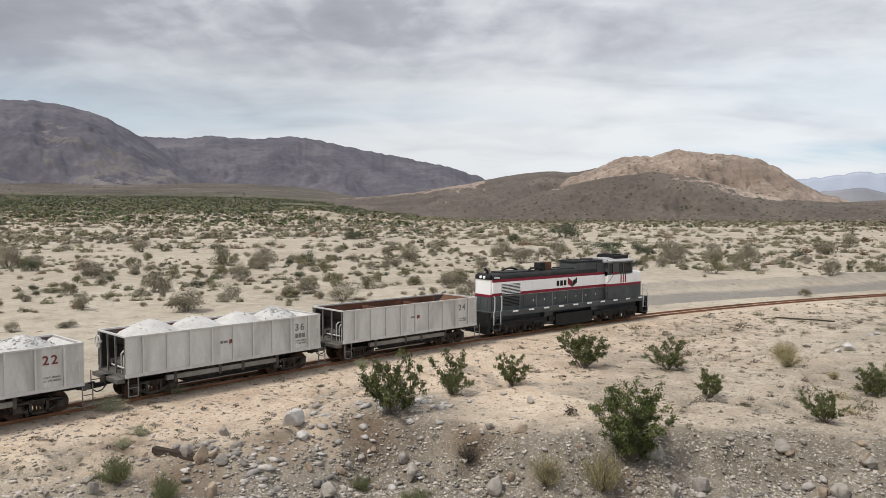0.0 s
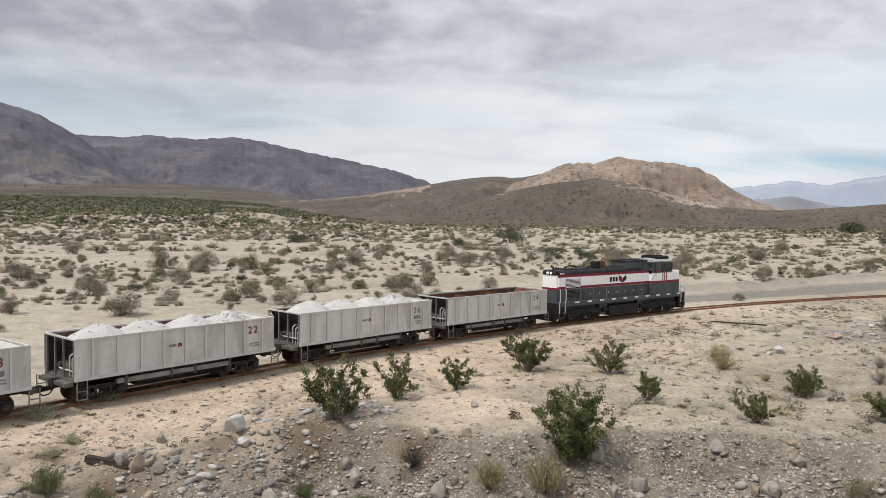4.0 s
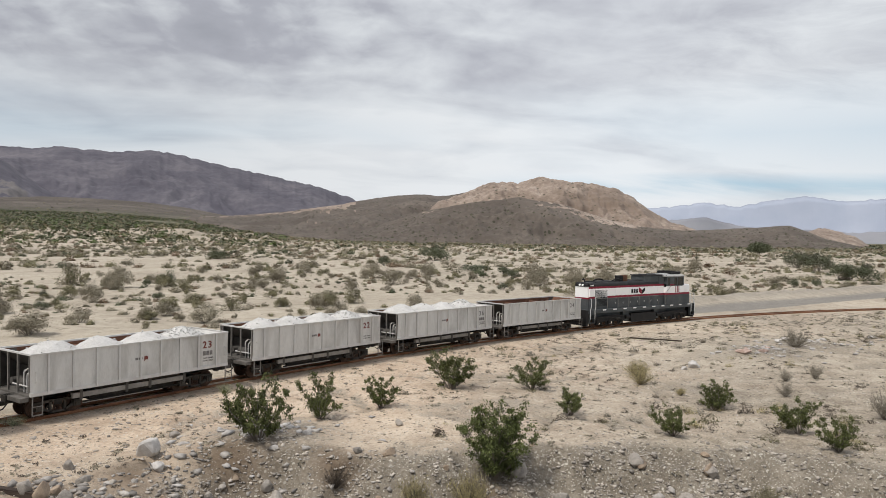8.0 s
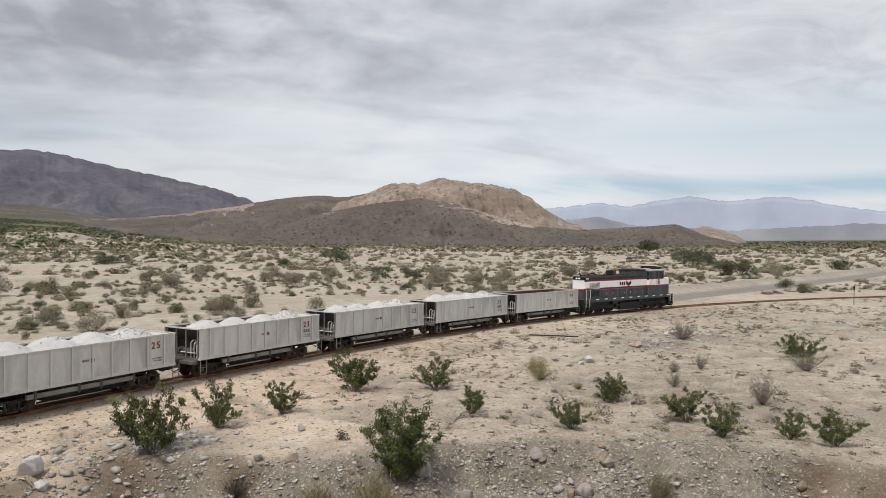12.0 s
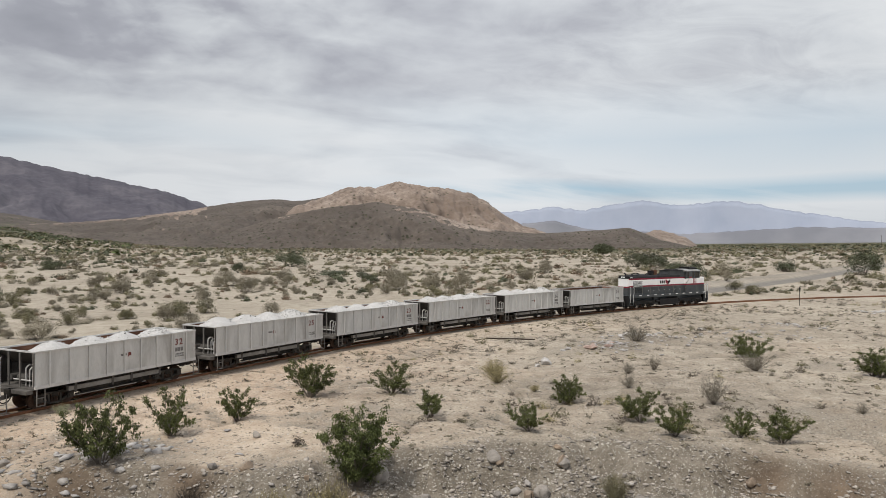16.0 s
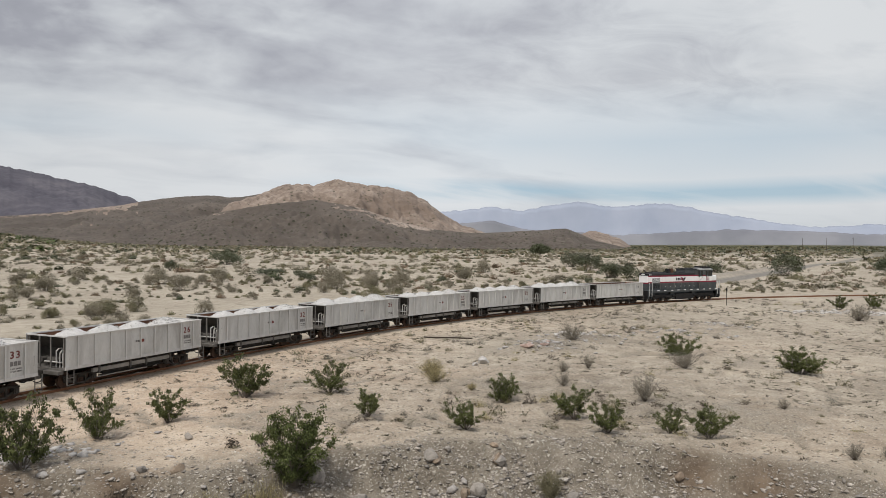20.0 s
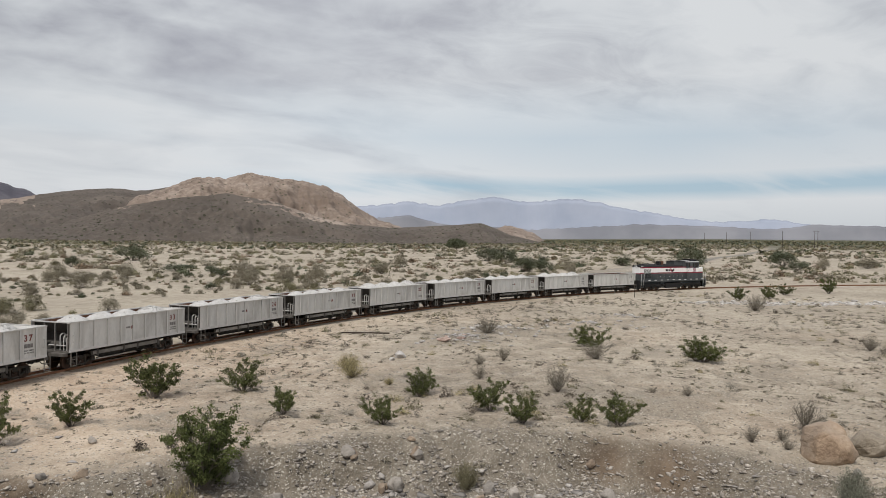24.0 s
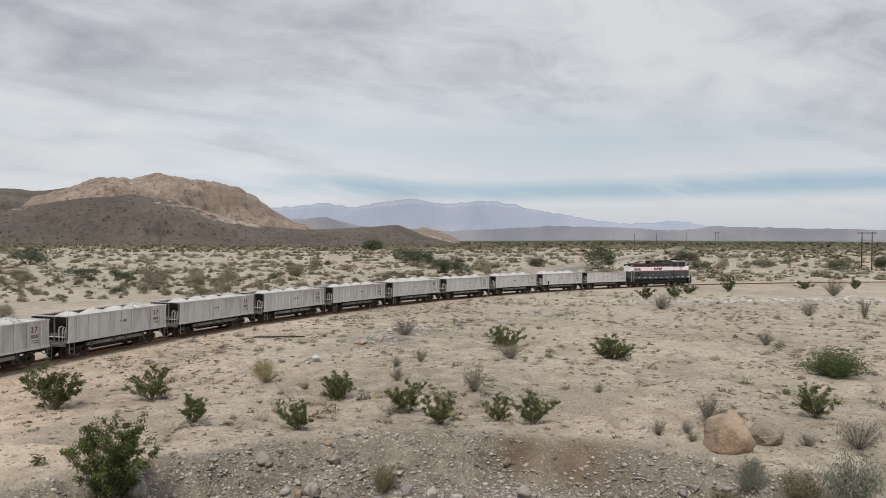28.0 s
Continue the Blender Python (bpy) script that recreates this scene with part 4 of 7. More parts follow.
def door_mesh():
    bm = bmesh.new()
    prism(bm, [(-2.9, 0.66), (2.35, 0.66), (2.35, 0.86), (-2.9, 0.86)], -1.24, -1.08)
    poly(bm, [(-2.0, -1.0, 0.62), (2.0, -1.0, 0.62), (2.0, -1.28, ZB - 0.05), (-2.0, -1.28, ZB - 0.05), (-2.0, -0.96, 0.62), (2.0, -0.96, 0.62), (2.0, -1.24, ZB - 0.05), (-2.0, -1.24, ZB - 0.05)],
         [(0, 1, 2, 3), (7, 6, 5, 4), (0, 4, 5, 1), (1, 5, 6, 2), (3, 2, 6, 7), (0, 3, 7, 4)])
    rod(bm, (-2.3, -0.9, 0.40), (2.3, -0.9, 0.40), 0.04, 8)
    bm.faces.ensure_lookup_table()
    # pale beam; the sheet behind it is black to put in the sill's shade
    for f in bm.faces:
        f.material_index = 0 if -1.245 < min(v.co.y for v in f.verts) < -1.07 and min(v.co.z for v in f.verts) > 0.65 and max(v.co.z for v in f.verts) < 0.87 else 1
    return mesh_of("discharge_door", bm, [M["doorgrey"], M["under"]])


def bracket_mesh():
    bm = bmesh.new()
    prism(bm, [(-0.06, ZB - 0.06), (0.06, ZB - 0.06), (0.06, 0.60), (0.0, 0.54), (-0.06, 0.60)], -1.27, -1.17)
    box(bm, -0.03, 0.03, -1.17, -0.2, 0.62, 0.80)
    return mesh_of("door_bracket", bm, M["darkin"])


def stirrup_mesh():
    bm = bmesh.new()
    for x in (-0.19, 0.19):
        bar(bm, (x, 0, 0.26), (x, 0, ZB - 0.05), 0.035)
    for z in (0.28, 0.62):
        bar(bm, (-0.19, 0, z), (0.19, 0, z), 0.035)
    return mesh_of("stirrup_step", bm, M["dustgrey"])


def grab_mesh():
    bm = bmesh.new()
    tube(bm, [(0, 0, -0.2), (0, -0.07, -0.2), (0, -0.07, 0.2), (0, 0, 0.2)], 0.014, 5)
    return mesh_of("grab_iron", bm, M["rim"])


def coupler_mesh():
    bm = bmesh.new()
    box(bm, 0, 0.42, -0.07, 0.07, 0.58, 0.74)
    prism(bm, [(0.40, 0.55), (0.56, 0.55), (0.56, 0.80), (0.40, 0.80)], -0.12, 0.06)
    prism(bm, [(0.50, 0.57), (0.60, 0.57), (0.60, 0.78), (0.50, 0.78)], 0.04, 0.13)
    tube(bm, [(0.05, 0.3, 0.72), (0.25, 0.32, 0.50), (0.45, 0.28, 0.45), (0.56, 0.2, 0.55)], 0.025, 6)
    bar(bm, (0.02, -1.15, 0.86), (0.02, 0.1, 0.80), 0.025)
    return mesh_of("coupler", bm, M["under"])


def brake_gear_mesh():
    bm = bmesh.new()
    rod(bm, (-H + 0.50, -0.45, ZB + 0.26), (-H + 0.50, 0.35, ZB + 0.26), 0.18, 12)
    rod(bm, (-H + 0.25, 0.65, ZB + 0.30), (-H + 0.65, 0.65, ZB + 0.30), 0.14, 10)
    return mesh_of("air_reservoir", bm, M["darkin"])


def pipe_mesh(pts):
    bm = bmesh.new()
    tube(bm, pts, 0.032, 6)
    return mesh_of("brake_pipe", bm, M["rib"])


PIPES = [pipe_mesh([(-H + 0.20, y, ZB), (-H + 0.20, y, ZB + 0.62 + 0.09 * k), (-H + 0.28 + 0.03 * k, y, ZB + 0.74 + 0.08 * k), (-H + 0.60, y + 0.1, ZB + 0.72 + 0.08 * k), (-H + 0.66, y + 0.1, ZB + 0.25)]) for k, y in enumerate((-0.95, -0.75, -0.5))]
PIPES.append(pipe_mesh([(-H + 0.1, -1.0, ZB + 0.28), (-H + 0.1, 0.2, ZB + 0.28)]))


def brake_wheel_mesh():
    bm = bmesh.new()
    c, n = Vector((-H - 0.16, 0.95, ZT - 0.45)), 18
    ring = [c + Vector((0, 0.27 * math.cos(2 * math.pi * i / n), 0.27 * math.sin(2 * math.pi * i / n))) for i in range(n + 1)]
    tube(bm, ring, 0.022, 5)
    for i in range(0, n, 3):
        bar(bm, c, ring[i], 0.03)
    rod(bm, c + Vector((0.16, 0, 0)), c - Vector((0.03, 0, 0)), 0.05, 8)
    return mesh_of("brake_wheel", bm, M["rim"])


DOOR, BRACKET, STIRRUP, GRAB, COUPLER = door_mesh(), bracket_mesh(), stirrup_mesh(), grab_mesh(), coupler_mesh()
RESERVOIR, BRAKE_WHEEL = brake_gear_mesh(), brake_wheel_mesh()
CHUTE = simple("hopper_chute", M["under"], (-2.0, 2.0, -0.85, 0.85, 0.42, ZB + 0.0))
CROSS = simple("cross_beam", M["rust"], (-0.05, 0.05, -WB / 2 + 0.05, WB / 2 - 0.05, ZT - 0.35, ZT - 0.22))
I4, TURN = Matrix.Identity(4), pose(0, 0, 0, 0, 0, 180)
WAGON_GROUP = "grey hopper wagons behind the locomotive"


def wagon(number, label, stencil, stain, faded):
    w = thing("hopper_wagon", label, "wagon", WAGON_GROUP)
    for m, right in ((I4, True), (TURN, False)):
        panel = shared("side_panel", SIDE, w, m)
        for x in RIBS:
            shared("rib", RIB, panel, pose(x, -WB / 2 - 0.002, 0))
        shared("top_rail", TOP_RAIL, w, m)
        shared("side_sill", SILL, w, m)
        shared("hopper_lining", LINER, w, m)
        shared("slope_sheet", END_SHEET, w, m)
        shared("end_bulkhead", END_BACKING, w, m)
        shared("end_platform", DECK, w, m)
        shared("end_rail", END_RAIL, w, m @ pose(H - 0.03, 0, 0))
        for y in (-WB / 2 + 0.16, -0.48, 0.30, WB / 2 - 0.16):
            shared("end_post", POST, w, m @ pose(H - 0.06, y, 0))
        shared("discharge_door", DOOR, w, m)
        for x in (-2.55, -0.55, 0.55, 2.3):
            shared("door_bracket", BRACKET, w, m @ pose(x, 0, 0))
        for x in (-H + 0.28, H + 0.16):
            shared("stirrup_step", STIRRUP, w, m @ pose(x, -WB / 2 + (0.0 if x < 0 else 0.12), 0))
        for x in (-H + 0.2, H - 0.2):
            shared("grab_iron", GRAB, w, m @ pose(x, -WB / 2, 1.75))
        shared("coupler", COUPLER, w, m @ pose(H + 0.26, 0, 0))
        truck(w, 3.25 if right else -3.25)
        # stencilled number, data lines and a small faded emblem
        y = -WB / 2 - 0.012
        side = panel
        for k, figure in enumerate(number):
            lettering(figure, 0.46, stencil, side, 3.30 + 0.30 * k, y, 2.14)
        lettering("CAPY 100000", 0.10, M["letter_grey"], side, 3.50, y, 1.52)
        lettering("LT WT 40000", 0.10, M["letter_grey"], side, 3.50, y, 1.40)
        bars([(-0.25, 0.0, 0.12, 0.10), (-0.10, 0.0, 0.10, 0.10), (0.02, 0.0, 0.06, 0.10)], M["letter_grey"], side, -0.15 + stain, y, 1.88, "faded_mark")
        bm = bmesh.new()
        prism(bm, [(0.02, 1.80), (0.10, 1.86), (0.20, 1.84), (0.20, 1.98), (0.12, 2.02), (0.02, 2.0)], y - 0.004, y + 0.004)
        ob = part("emblem", bm, M["letter"], side)
        ob.location.x = stain
    shared("hopper_floor", FLOOR, w, I4)
    for x in (-1.45, 1.45):
        shared("cross_beam", CROSS, w, pose(x, 0, 0))
    shared("center_sill", CENTER_SILL, w, I4)
    shared("air_reservoir", RESERVOIR, w, I4)
    shared("hopper_chute", CHUTE, w, I4)
    bars([(-0.30, 0.0, 0.16, 0.20), (-0.10, 0.0, 0.14, 0.20), (0.08, 0.0, 0.15, 0.20)], M["letter_grey"], w, 3.5, -WB / 2 - 0.016, 1.66, "faded_code") if faded else None
    for q in PIPES:
        shared("brake_pipe", q, w, I4)
    return w


def load_of_gypsum(seed, full):
    """Four heaps of broken white gypsum, as tipped into a wagon."""
    rng = random.Random(seed)
    nx, ny = 120, 30
    heaps = [(-3.05 + i * 2.03 + rng.uniform(-0.15, 0.15), rng.uniform(-0.12, 0.12), full * rng.uniform(0.88, 1.06), rng.uniform(1.08, 1.24)) for i in range(4)]
    P = np.zeros((ny, nx, 3))
    for j in range(nx):
        x = -H + 0.14 + (LB - 0.28) * j / (nx - 1)
        for i in range(ny):
            y = -WB / 2 + 0.06 + (WB - 0.12) * i / (ny - 1)
            z = max(hh - 0.66 * (math.sqrt(((x - hx) / hw) ** 2 + (y - hy) ** 2 + 0.16) - 0.40) for hx, hy, hh, hw in heaps)
            z += 0.05 * noise.noise((x * 2.3, y * 2.3, seed * 1.7)) + 0.035 * noise.noise((x * 6, y * 6, seed * 2.1))
            lo = ZB + 0.22
            if abs(x) > H - 1.7:
                lo = max(lo, ZB + 0.18 + (abs(x) - (H - 1.7)) * 0.86)
            P[i, j] = x, y, min(max(z + ZT, lo), ZT - 0.1 if abs(y) > WB / 2 - 0.14 else 9)
    ob = grid_object("gypsum_load", P, M["gypsum"])
    # loose lumps on the heaps
    bm = bmesh.new()
    for k in range(260):
        hx, hy, hh, hw = heaps[3 if k < 190 else rng.randrange(4)]
        a, q = rng.uniform(0, 6.28), rng.uniform(0.1, 1.05)
        x, y = hx + math.cos(a) * q * hw, hy + math.sin(a) * q * 1.05
        if abs(y) > WB / 2 - 0.16:
            continue
        z = ZT + hh - 0.66 * (math.sqrt(((x - hx) / hw) ** 2 + (y - hy) ** 2 + 0.16) - 0.40)
        r = rng.uniform(0.02, 0.05)
        ico = bmesh.ops.create_icosphere(bm, subdivisions=1, radius=r)["verts"]
        for v in ico:
            v.co *= rng.uniform(0.7, 1.25)
            v.co += Vector((x, y, z + 0.02))
    rubble = part("broken_gypsum", bm, M["gypsum"], ob, "angular white broken gypsum")
    tagged(rubble, kind="stuff")
    tagged(ob, "heaped crushed white gypsum filling a hopper wagon", "gypsum", "loads of gypsum")
    return ob


WAGONS, LOADS = [], []
for i, (num, dark, stain) in enumerate([("24", 1, 0.1), ("36", 0, -0.2), ("22", 1, -0.35), ("23", 0, 0.15), ("25", 0, -0.1), ("32", 0, 0.2), ("26", 1, 0.05), ("33", 1, -0.15), ("37", 1, 0.25), ("27", 0, 0.0)]):
    what = "empty, rust-brown inside" if i == 0 else "loaded with white gypsum"
    w = wagon(num, f"weathered light grey steel hopper wagon numbered {num}, {what}", M["letter_grey"] if i in (0, 1) else M["letter"], stain, i not in (0, 2, 4))
    if i == 1:
        shared("brake_wheel", BRAKE_WHEEL, w, I4)
    WAGONS.append(w)
    LOADS.append(None if i == 0 else load_of_gypsum(10 + i, (0, 0.36, 0.30, 0.25, 0.34, 0.18, 0.17, 0.18, 0.16, 0.20)[i]))


# ---- locomotive: long hood to the rear, cab ahead; x = 0 at its middle ----
LL = 15.2
LW = 2.20
LIFT = 0.40                              # the hood and cab stand this much higher on their frame
HX0, HX1 = -LL / 2 + 0.70, 3.25           # long hood, narrower than its walkways
CX0, CX1 = 3.25, 5.85                     # cab
NX1 = 6.85                      # nose


def hood_section(y, z0, z1, ro):
    """Outline of a hood across, with rounded shoulders, from the right foot over the top to the left foot."""
    pts = [(-y, z0), (-y, z1 - ro)]
    for k in range(1, 6):
        a = k / 6 * math.pi / 2
        pts.append((-y + ro * (1 - math.cos(a)), z1 - ro + ro * math.sin(a)))
    return pts + [(-a, b) for a, b in pts[::-1]]


def loft(bm, x0, x1, prof):
    a = [bm.verts.new((x0, y, z)) for y, z in prof]
    b = [bm.verts.new((x1, y, z)) for y, z in prof]
    n = len(prof)
    for i in range(n - 1):
        bm.faces.new((a[i], b[i], b[i + 1], a[i + 1]))
    bm.faces.new(a)
    bm.faces.new(b[::-1])
    bm.faces.new((a[n - 1], b[n - 1], b[0], a[0]))


def locomotive():
    lo = thing("diesel_locomotive", "diesel locomotive in white, slate grey and dark red, long hood trailing", "locomotive")
    Y, YN = 0.80, LW / 2 - 0.06              # half widths of the hood and of the nose
    ZD = 1.16

    def body(name, bm, mat, label=""):
        return part(name, bm, mat, lo, label, loc=(0, 0, LIFT))

    # frame, sill and end beams
    bm = bmesh.new()
    box(bm, -LL / 2 + 0.25, LL / 2 - 0.25, -LW / 2, LW / 2, 0.86 + LIFT, ZD + LIFT)
    box(bm, -LL / 2 + 0.6, LL / 2 - 0.6, -0.5, 0.5, 0.62, 0.86 + LIFT)
    box(bm, -2.6, -1.8, -0.85, 0.85, 0.40, 0.86 + LIFT)
    box(bm, 1.8, 2.4, -0.85, 0.85, 0.40, 0.86 + LIFT)
    part("frame", bm, M["grey"], lo)
    for s in (-1, 1):
        bm = bmesh.new()
        xa, xb = sorted((s * (LL / 2 - 0.30), s * LL / 2))
        box(bm, xa, xb, -1.10, 1.10, 0.62, ZD + LIFT - 0.004)
        box(bm, xa + 0.02, xb - 0.02, -1.04, 1.04, 0.26, 0.62)
        part("end_beam", bm, M["black"], lo)
        shared("coupler", COUPLER, lo, pose(s * LL / 2, 0, 0, 0, 0, 0 if s > 0 else 180))
    # lower hood: grey, then red, white, red bands and a dark roof, each its own panel
    bands = [("lower_hood", ZD, 2.07, M["grey"], 0.0), ("lower_stripe", 2.07, 2.24, M["red"], 0.004), ("white_band", 2.24, 2.90, M["white"], 0.0), ("upper_stripe", 2.90, 3.07, M["red"], 0.004)]
    for name, z0, z1, mat, dy in bands:
        bm = bmesh.new()
        box(bm, HX0, HX1, -Y - dy, Y + dy, z0, z1)
        if z1 <= 2.3:
            box(bm, HX1, NX1, -YN - dy, YN + dy, z0, z1)
        else:
            if name == "white_band":
                box(bm, HX1, CX1, -YN + 0.05, YN - 0.05, z0, z1 - 0.14)
                box(bm, CX1, NX1, -YN - dy, YN + dy, z0, 2.80)
        body(name, bm, mat)
    bm = bmesh.new()
    loft(bm, HX0, HX1, hood_section(Y, 3.06, 3.40, 0.26))
    body("hood_roof", bm, M["roofgrey"])
    # sloped and rounded rear end with lamps and a number board
    bm = bmesh.new()
    prof = [(HX0, 3.06), (HX0, 3.38), (HX0 - 0.06, 3.36), (HX0 - 0.14, 3.24), (HX0 - 0.16, 3.06)]
    prism(bm, prof[::-1], -Y + 0.12, Y - 0.12)
    body("rear_brow", bm, M["black"])
    bm = bmesh.new()
    box(bm, HX0 - 0.12, HX0, -Y + 0.10, Y - 0.10, 2.16, 3.06)
    body("rear_hood_end", bm, M["white"])
    bm = bmesh.new()
    box(bm, HX0 - 0.11, HX0, -Y + 0.08, Y - 0.08, ZD, 2.02)
    body("rear_hood_foot", bm, M["grey"])
    bm = bmesh.new()
    box(bm, HX0 - 0.125, HX0, -Y + 0.08, Y - 0.08, 2.02, 2.16)
    body("rear_stripe", bm, M["red"])
    for y in (-0.16, 0.16):
        bm = bmesh.new()
        rod(bm, (HX0 - 0.20, y, 3.20), (HX0 - 0.10, y, 3.20), 0.09, 14)
        body("headlamp", bm, M["lamp"], "round glass headlamp")
    bm = bmesh.new()
    box(bm, HX0 - 0.05, HX0 + 0.55, -Y - 0.03, -Y + 0.1, 3.10, 3.26)
    nb = body("number_board", bm, M["black"])
    bars([(0.06, 0, 0.1, 0.10), (0.22, 0, 0.1, 0.10), (0.38, 0, 0.1, 0.10)], M["white"], nb, HX0, -Y - 0.036, 3.13, "board_mark")
    bm = bmesh.new()
    rod(bm, (HX0 + 0.25, 0, 3.38), (HX0 + 0.25, 0, 3.62), 0.09, 10, 0.05)
    rod(bm, (HX0 + 0.25, 0, 3.60), (HX0 + 0.05, 0, 3.66), 0.05, 8, 0.10)
    body("horn", bm, M["black"])
    # radiator louvres
    x0 = HX0 + 0.68
    for s in (-1, 1):
        bm = bmesh.new()
        box(bm, x0, x0 + 1.55, s * (Y - 0.02) - 0.03, s * (Y - 0.02) + 0.03, 1.42, 2.76)
        lv = body("radiator_grille", bm, M["black"])
        for k in range(15):
            bm = bmesh.new()
            z = 1.46 + k * 0.088
            ya, yb = sorted((s * (Y + 0.008), s * (Y + 0.045)))
            box(bm, x0 + 0.02, x0 + 1.53, ya, yb, z, z + 0.035)
            part("louvre", bm, M["white"] if z > 2.1 else M["grey"], lv)
    # doors along the hood: thin raised panels with a latch
    door_x = [-4.45 + k * 0.98 for k in range(7)]
    for s in (-1, 1):
        for x in door_x:
            bm = bmesh.new()
            ya, yb = sorted((s * Y, s * (Y + 0.018)))
            box(bm, x + 0.03, x + 0.95, ya, yb, 1.24, 1.98)
            d = body("lower_door", bm, M["grey"])
            bm = bmesh.new()
            ya, yb = sorted((s * (Y + 0.018), s * (Y + 0.04)))
            box(bm, x + 0.85, x + 0.89, ya, yb, 1.55, 1.68)
            part("latch", bm, M["silver"], d)
        for x, wd in ((-4.2, 0.52), (-3.62, 0.52), (1.45, 0.75), (2.27, 0.75)):
            bm = bmesh.new()
            ya, yb = sorted((s * Y, s * (Y + 0.016)))
            box(bm, x, x + wd, ya, yb, 2.24, 2.84)
            body("upper_door", bm, M["white"])
        bm = bmesh.new()
        ya, yb = sorted((s * Y, s * (Y + 0.05)))
        box(bm, 2.42, 3.0, ya, yb, 1.30, 1.86)
        body("louvred_box", bm, M["grey"])
        # white reflector plates along the sill
        for k in range(10):
            bm = bmesh.new()
            x = -5.55 + k * 1.34
            ya, yb = sorted((s * LW / 2, s * (LW / 2 + 0.012)))
            box(bm, x, x + 0.44, ya, yb, 1.06, 1.155)
            body("reflector", bm, M["white"], "white reflective plate")
    # emblem: dark plain shapes, and three plain strokes of the engine's number
    y = -Y - 0.012
    for s in (-1, 1):
        yy = s * (Y + 0.012)
        for dx in (0.0, 0.33, 0.66):
            bm = bmesh.new()
            box(bm, -1.46 + dx, -1.22 + dx, yy - 0.004, yy + 0.004, 2.38, 2.72)
            body("emblem_bar", bm, M["black"], "dark plain emblem stroke")
        bm = bmesh.new()
        prism(bm, [(-0.42, 2.46), (0.0, 2.24), (0.0, 2.62), (-0.42, 2.88)], yy - 0.005, yy + 0.005)
        body("emblem", bm, M["red"], "dark red folded emblem")
        bm = bmesh.new()
        prism(bm, [(0.03, 2.24), (0.46, 2.52), (0.46, 2.84), (0.03, 2.60)], yy - 0.005, yy + 0.005)
        body("emblem_shadow", bm, M["black"], "black half of the emblem")
        for k in range(3):
            lettering("1", 0.80, M["red"], lo, 4.60 + 0.24 * k, s * (YN + 0.072), 2.53 + LIFT, s < 0, "bold dark red figure")
    # roof gear
    for x0, x1, z1, ro in ((-5.9, -3.2, 3.48, 0.06), (-1.3, -0.5, 3.44, 0.05), (-0.45, 0.40, 3.50, 0.08)):
        bm = bmesh.new()
        loft(bm, x0, x1, hood_section(0.58, 3.37, z1, ro))
        body("roof_hatch", bm, M["roofgrey"])
    for k in range(2):
        bm = bmesh.new()
        pts = [(-5.3 + 1.6 * k + 1.3 * i / 6, 0.2 - 0.7 * k, 3.50 + 0.13 * math.sin(math.pi * i / 6)) for i in range(7)]
        tube(bm, pts, 0.06, 6)
        body("roof_duct", bm, M["black"])
    bm = bmesh.new()
    box(bm, -2.49, -2.02, -0.33, 0.20, 3.38, 3.90)
    body("exhaust_housing", bm, M["black"])
    bm = bmesh.new()
    box(bm, -2.02, -1.48, -0.36, 0.16, 3.38, 3.93)
    body("exhaust_stack", bm, M["rust"])
    bm = bmesh.new()
    loft(bm, 0.45, 3.20, hood_section(Y - 0.04, 3.30, 3.84, 0.10))
    body("dynamic_brake_hatch", bm, M["grey"])
    bm = bmesh.new()
    loft(bm, 0.36, 3.05, hood_section(Y + 0.02, 3.84, 3.92, 0.04))
    body("hatch_cover", bm, M["roofgrey"])
    for k in range(2):
        bm = bmesh.new()
        rod(bm, (1.1 + 1.2 * k, 0, 3.92), (1.1 + 1.2 * k, 0, 3.99), 0.46, 20, 0.42)
        body("roof_fan", bm, M["black"])
    bm = bmesh.new()
    box(bm, 2.45, 3.24, -Y - 0.005, Y + 0.005, 3.06, 3.70)
    body("cab_rear_bulkhead", bm, M["grey"])
    # cab: a little wider than the hood, dark windows with posts between
    YC = YN + 0.06
    bm = bmesh.new()
    for q in (-1, 1):
        ya, yb = sorted((q * (YC - 0.05), q * YC))
        box(bm, CX0, CX0 + 0.12, ya, yb, 2.90, 3.72)
        box(bm, CX0 + 0.50, CX0 + 1.12, ya, yb, 2.90, 3.72)
        box(bm, CX0 + 1.55, CX0 + 1.65, ya, yb, 2.90, 3.72)
        box(bm, CX1 - 0.12, CX1, ya, yb, 2.90, 3.72)
        box(bm, CX0 + 0.12, CX1 - 0.12, ya, yb, 3.64, 3.72)
        box(bm, CX0 + 0.12, CX1 - 0.12, ya, yb, 2.86, 2.94)
    box(bm, CX1 - 0.06, CX1 - 0.004, -YC + 0.06, -0.62, 2.90, 3.72)
    box(bm, CX1 - 0.06, CX1 - 0.004, 0.62, YC - 0.06, 2.90, 3.72)
    box(bm, CX1 - 0.06, CX1 - 0.004, -0.62, 0.62, 3.60, 3.72)
    box(bm, CX1 - 0.06, CX1 - 0.004, -0.10, 0.10, 2.80, 3.72)
    box(bm, CX0 + 0.004, CX0 + 0.06, -YC + 0.06, YC - 0.06, 3.06, 3.9)
    body("cab", bm, M["grey"])
    bm = bmesh.new()
    box(bm, CX0 + 0.02, CX1 - 0.02, -YN + 0.03, YN - 0.03, 2.80, 2.88)
    box(bm, CX0 + 0.1, CX0 + 0.5, -0.3, 0.3, 2.88, 3.45)
    box(bm, CX0 + 1.3, CX0 + 1.8, -0.9, -0.2, 2.88, 3.30)
    body("cab_interior", bm, M["black"])
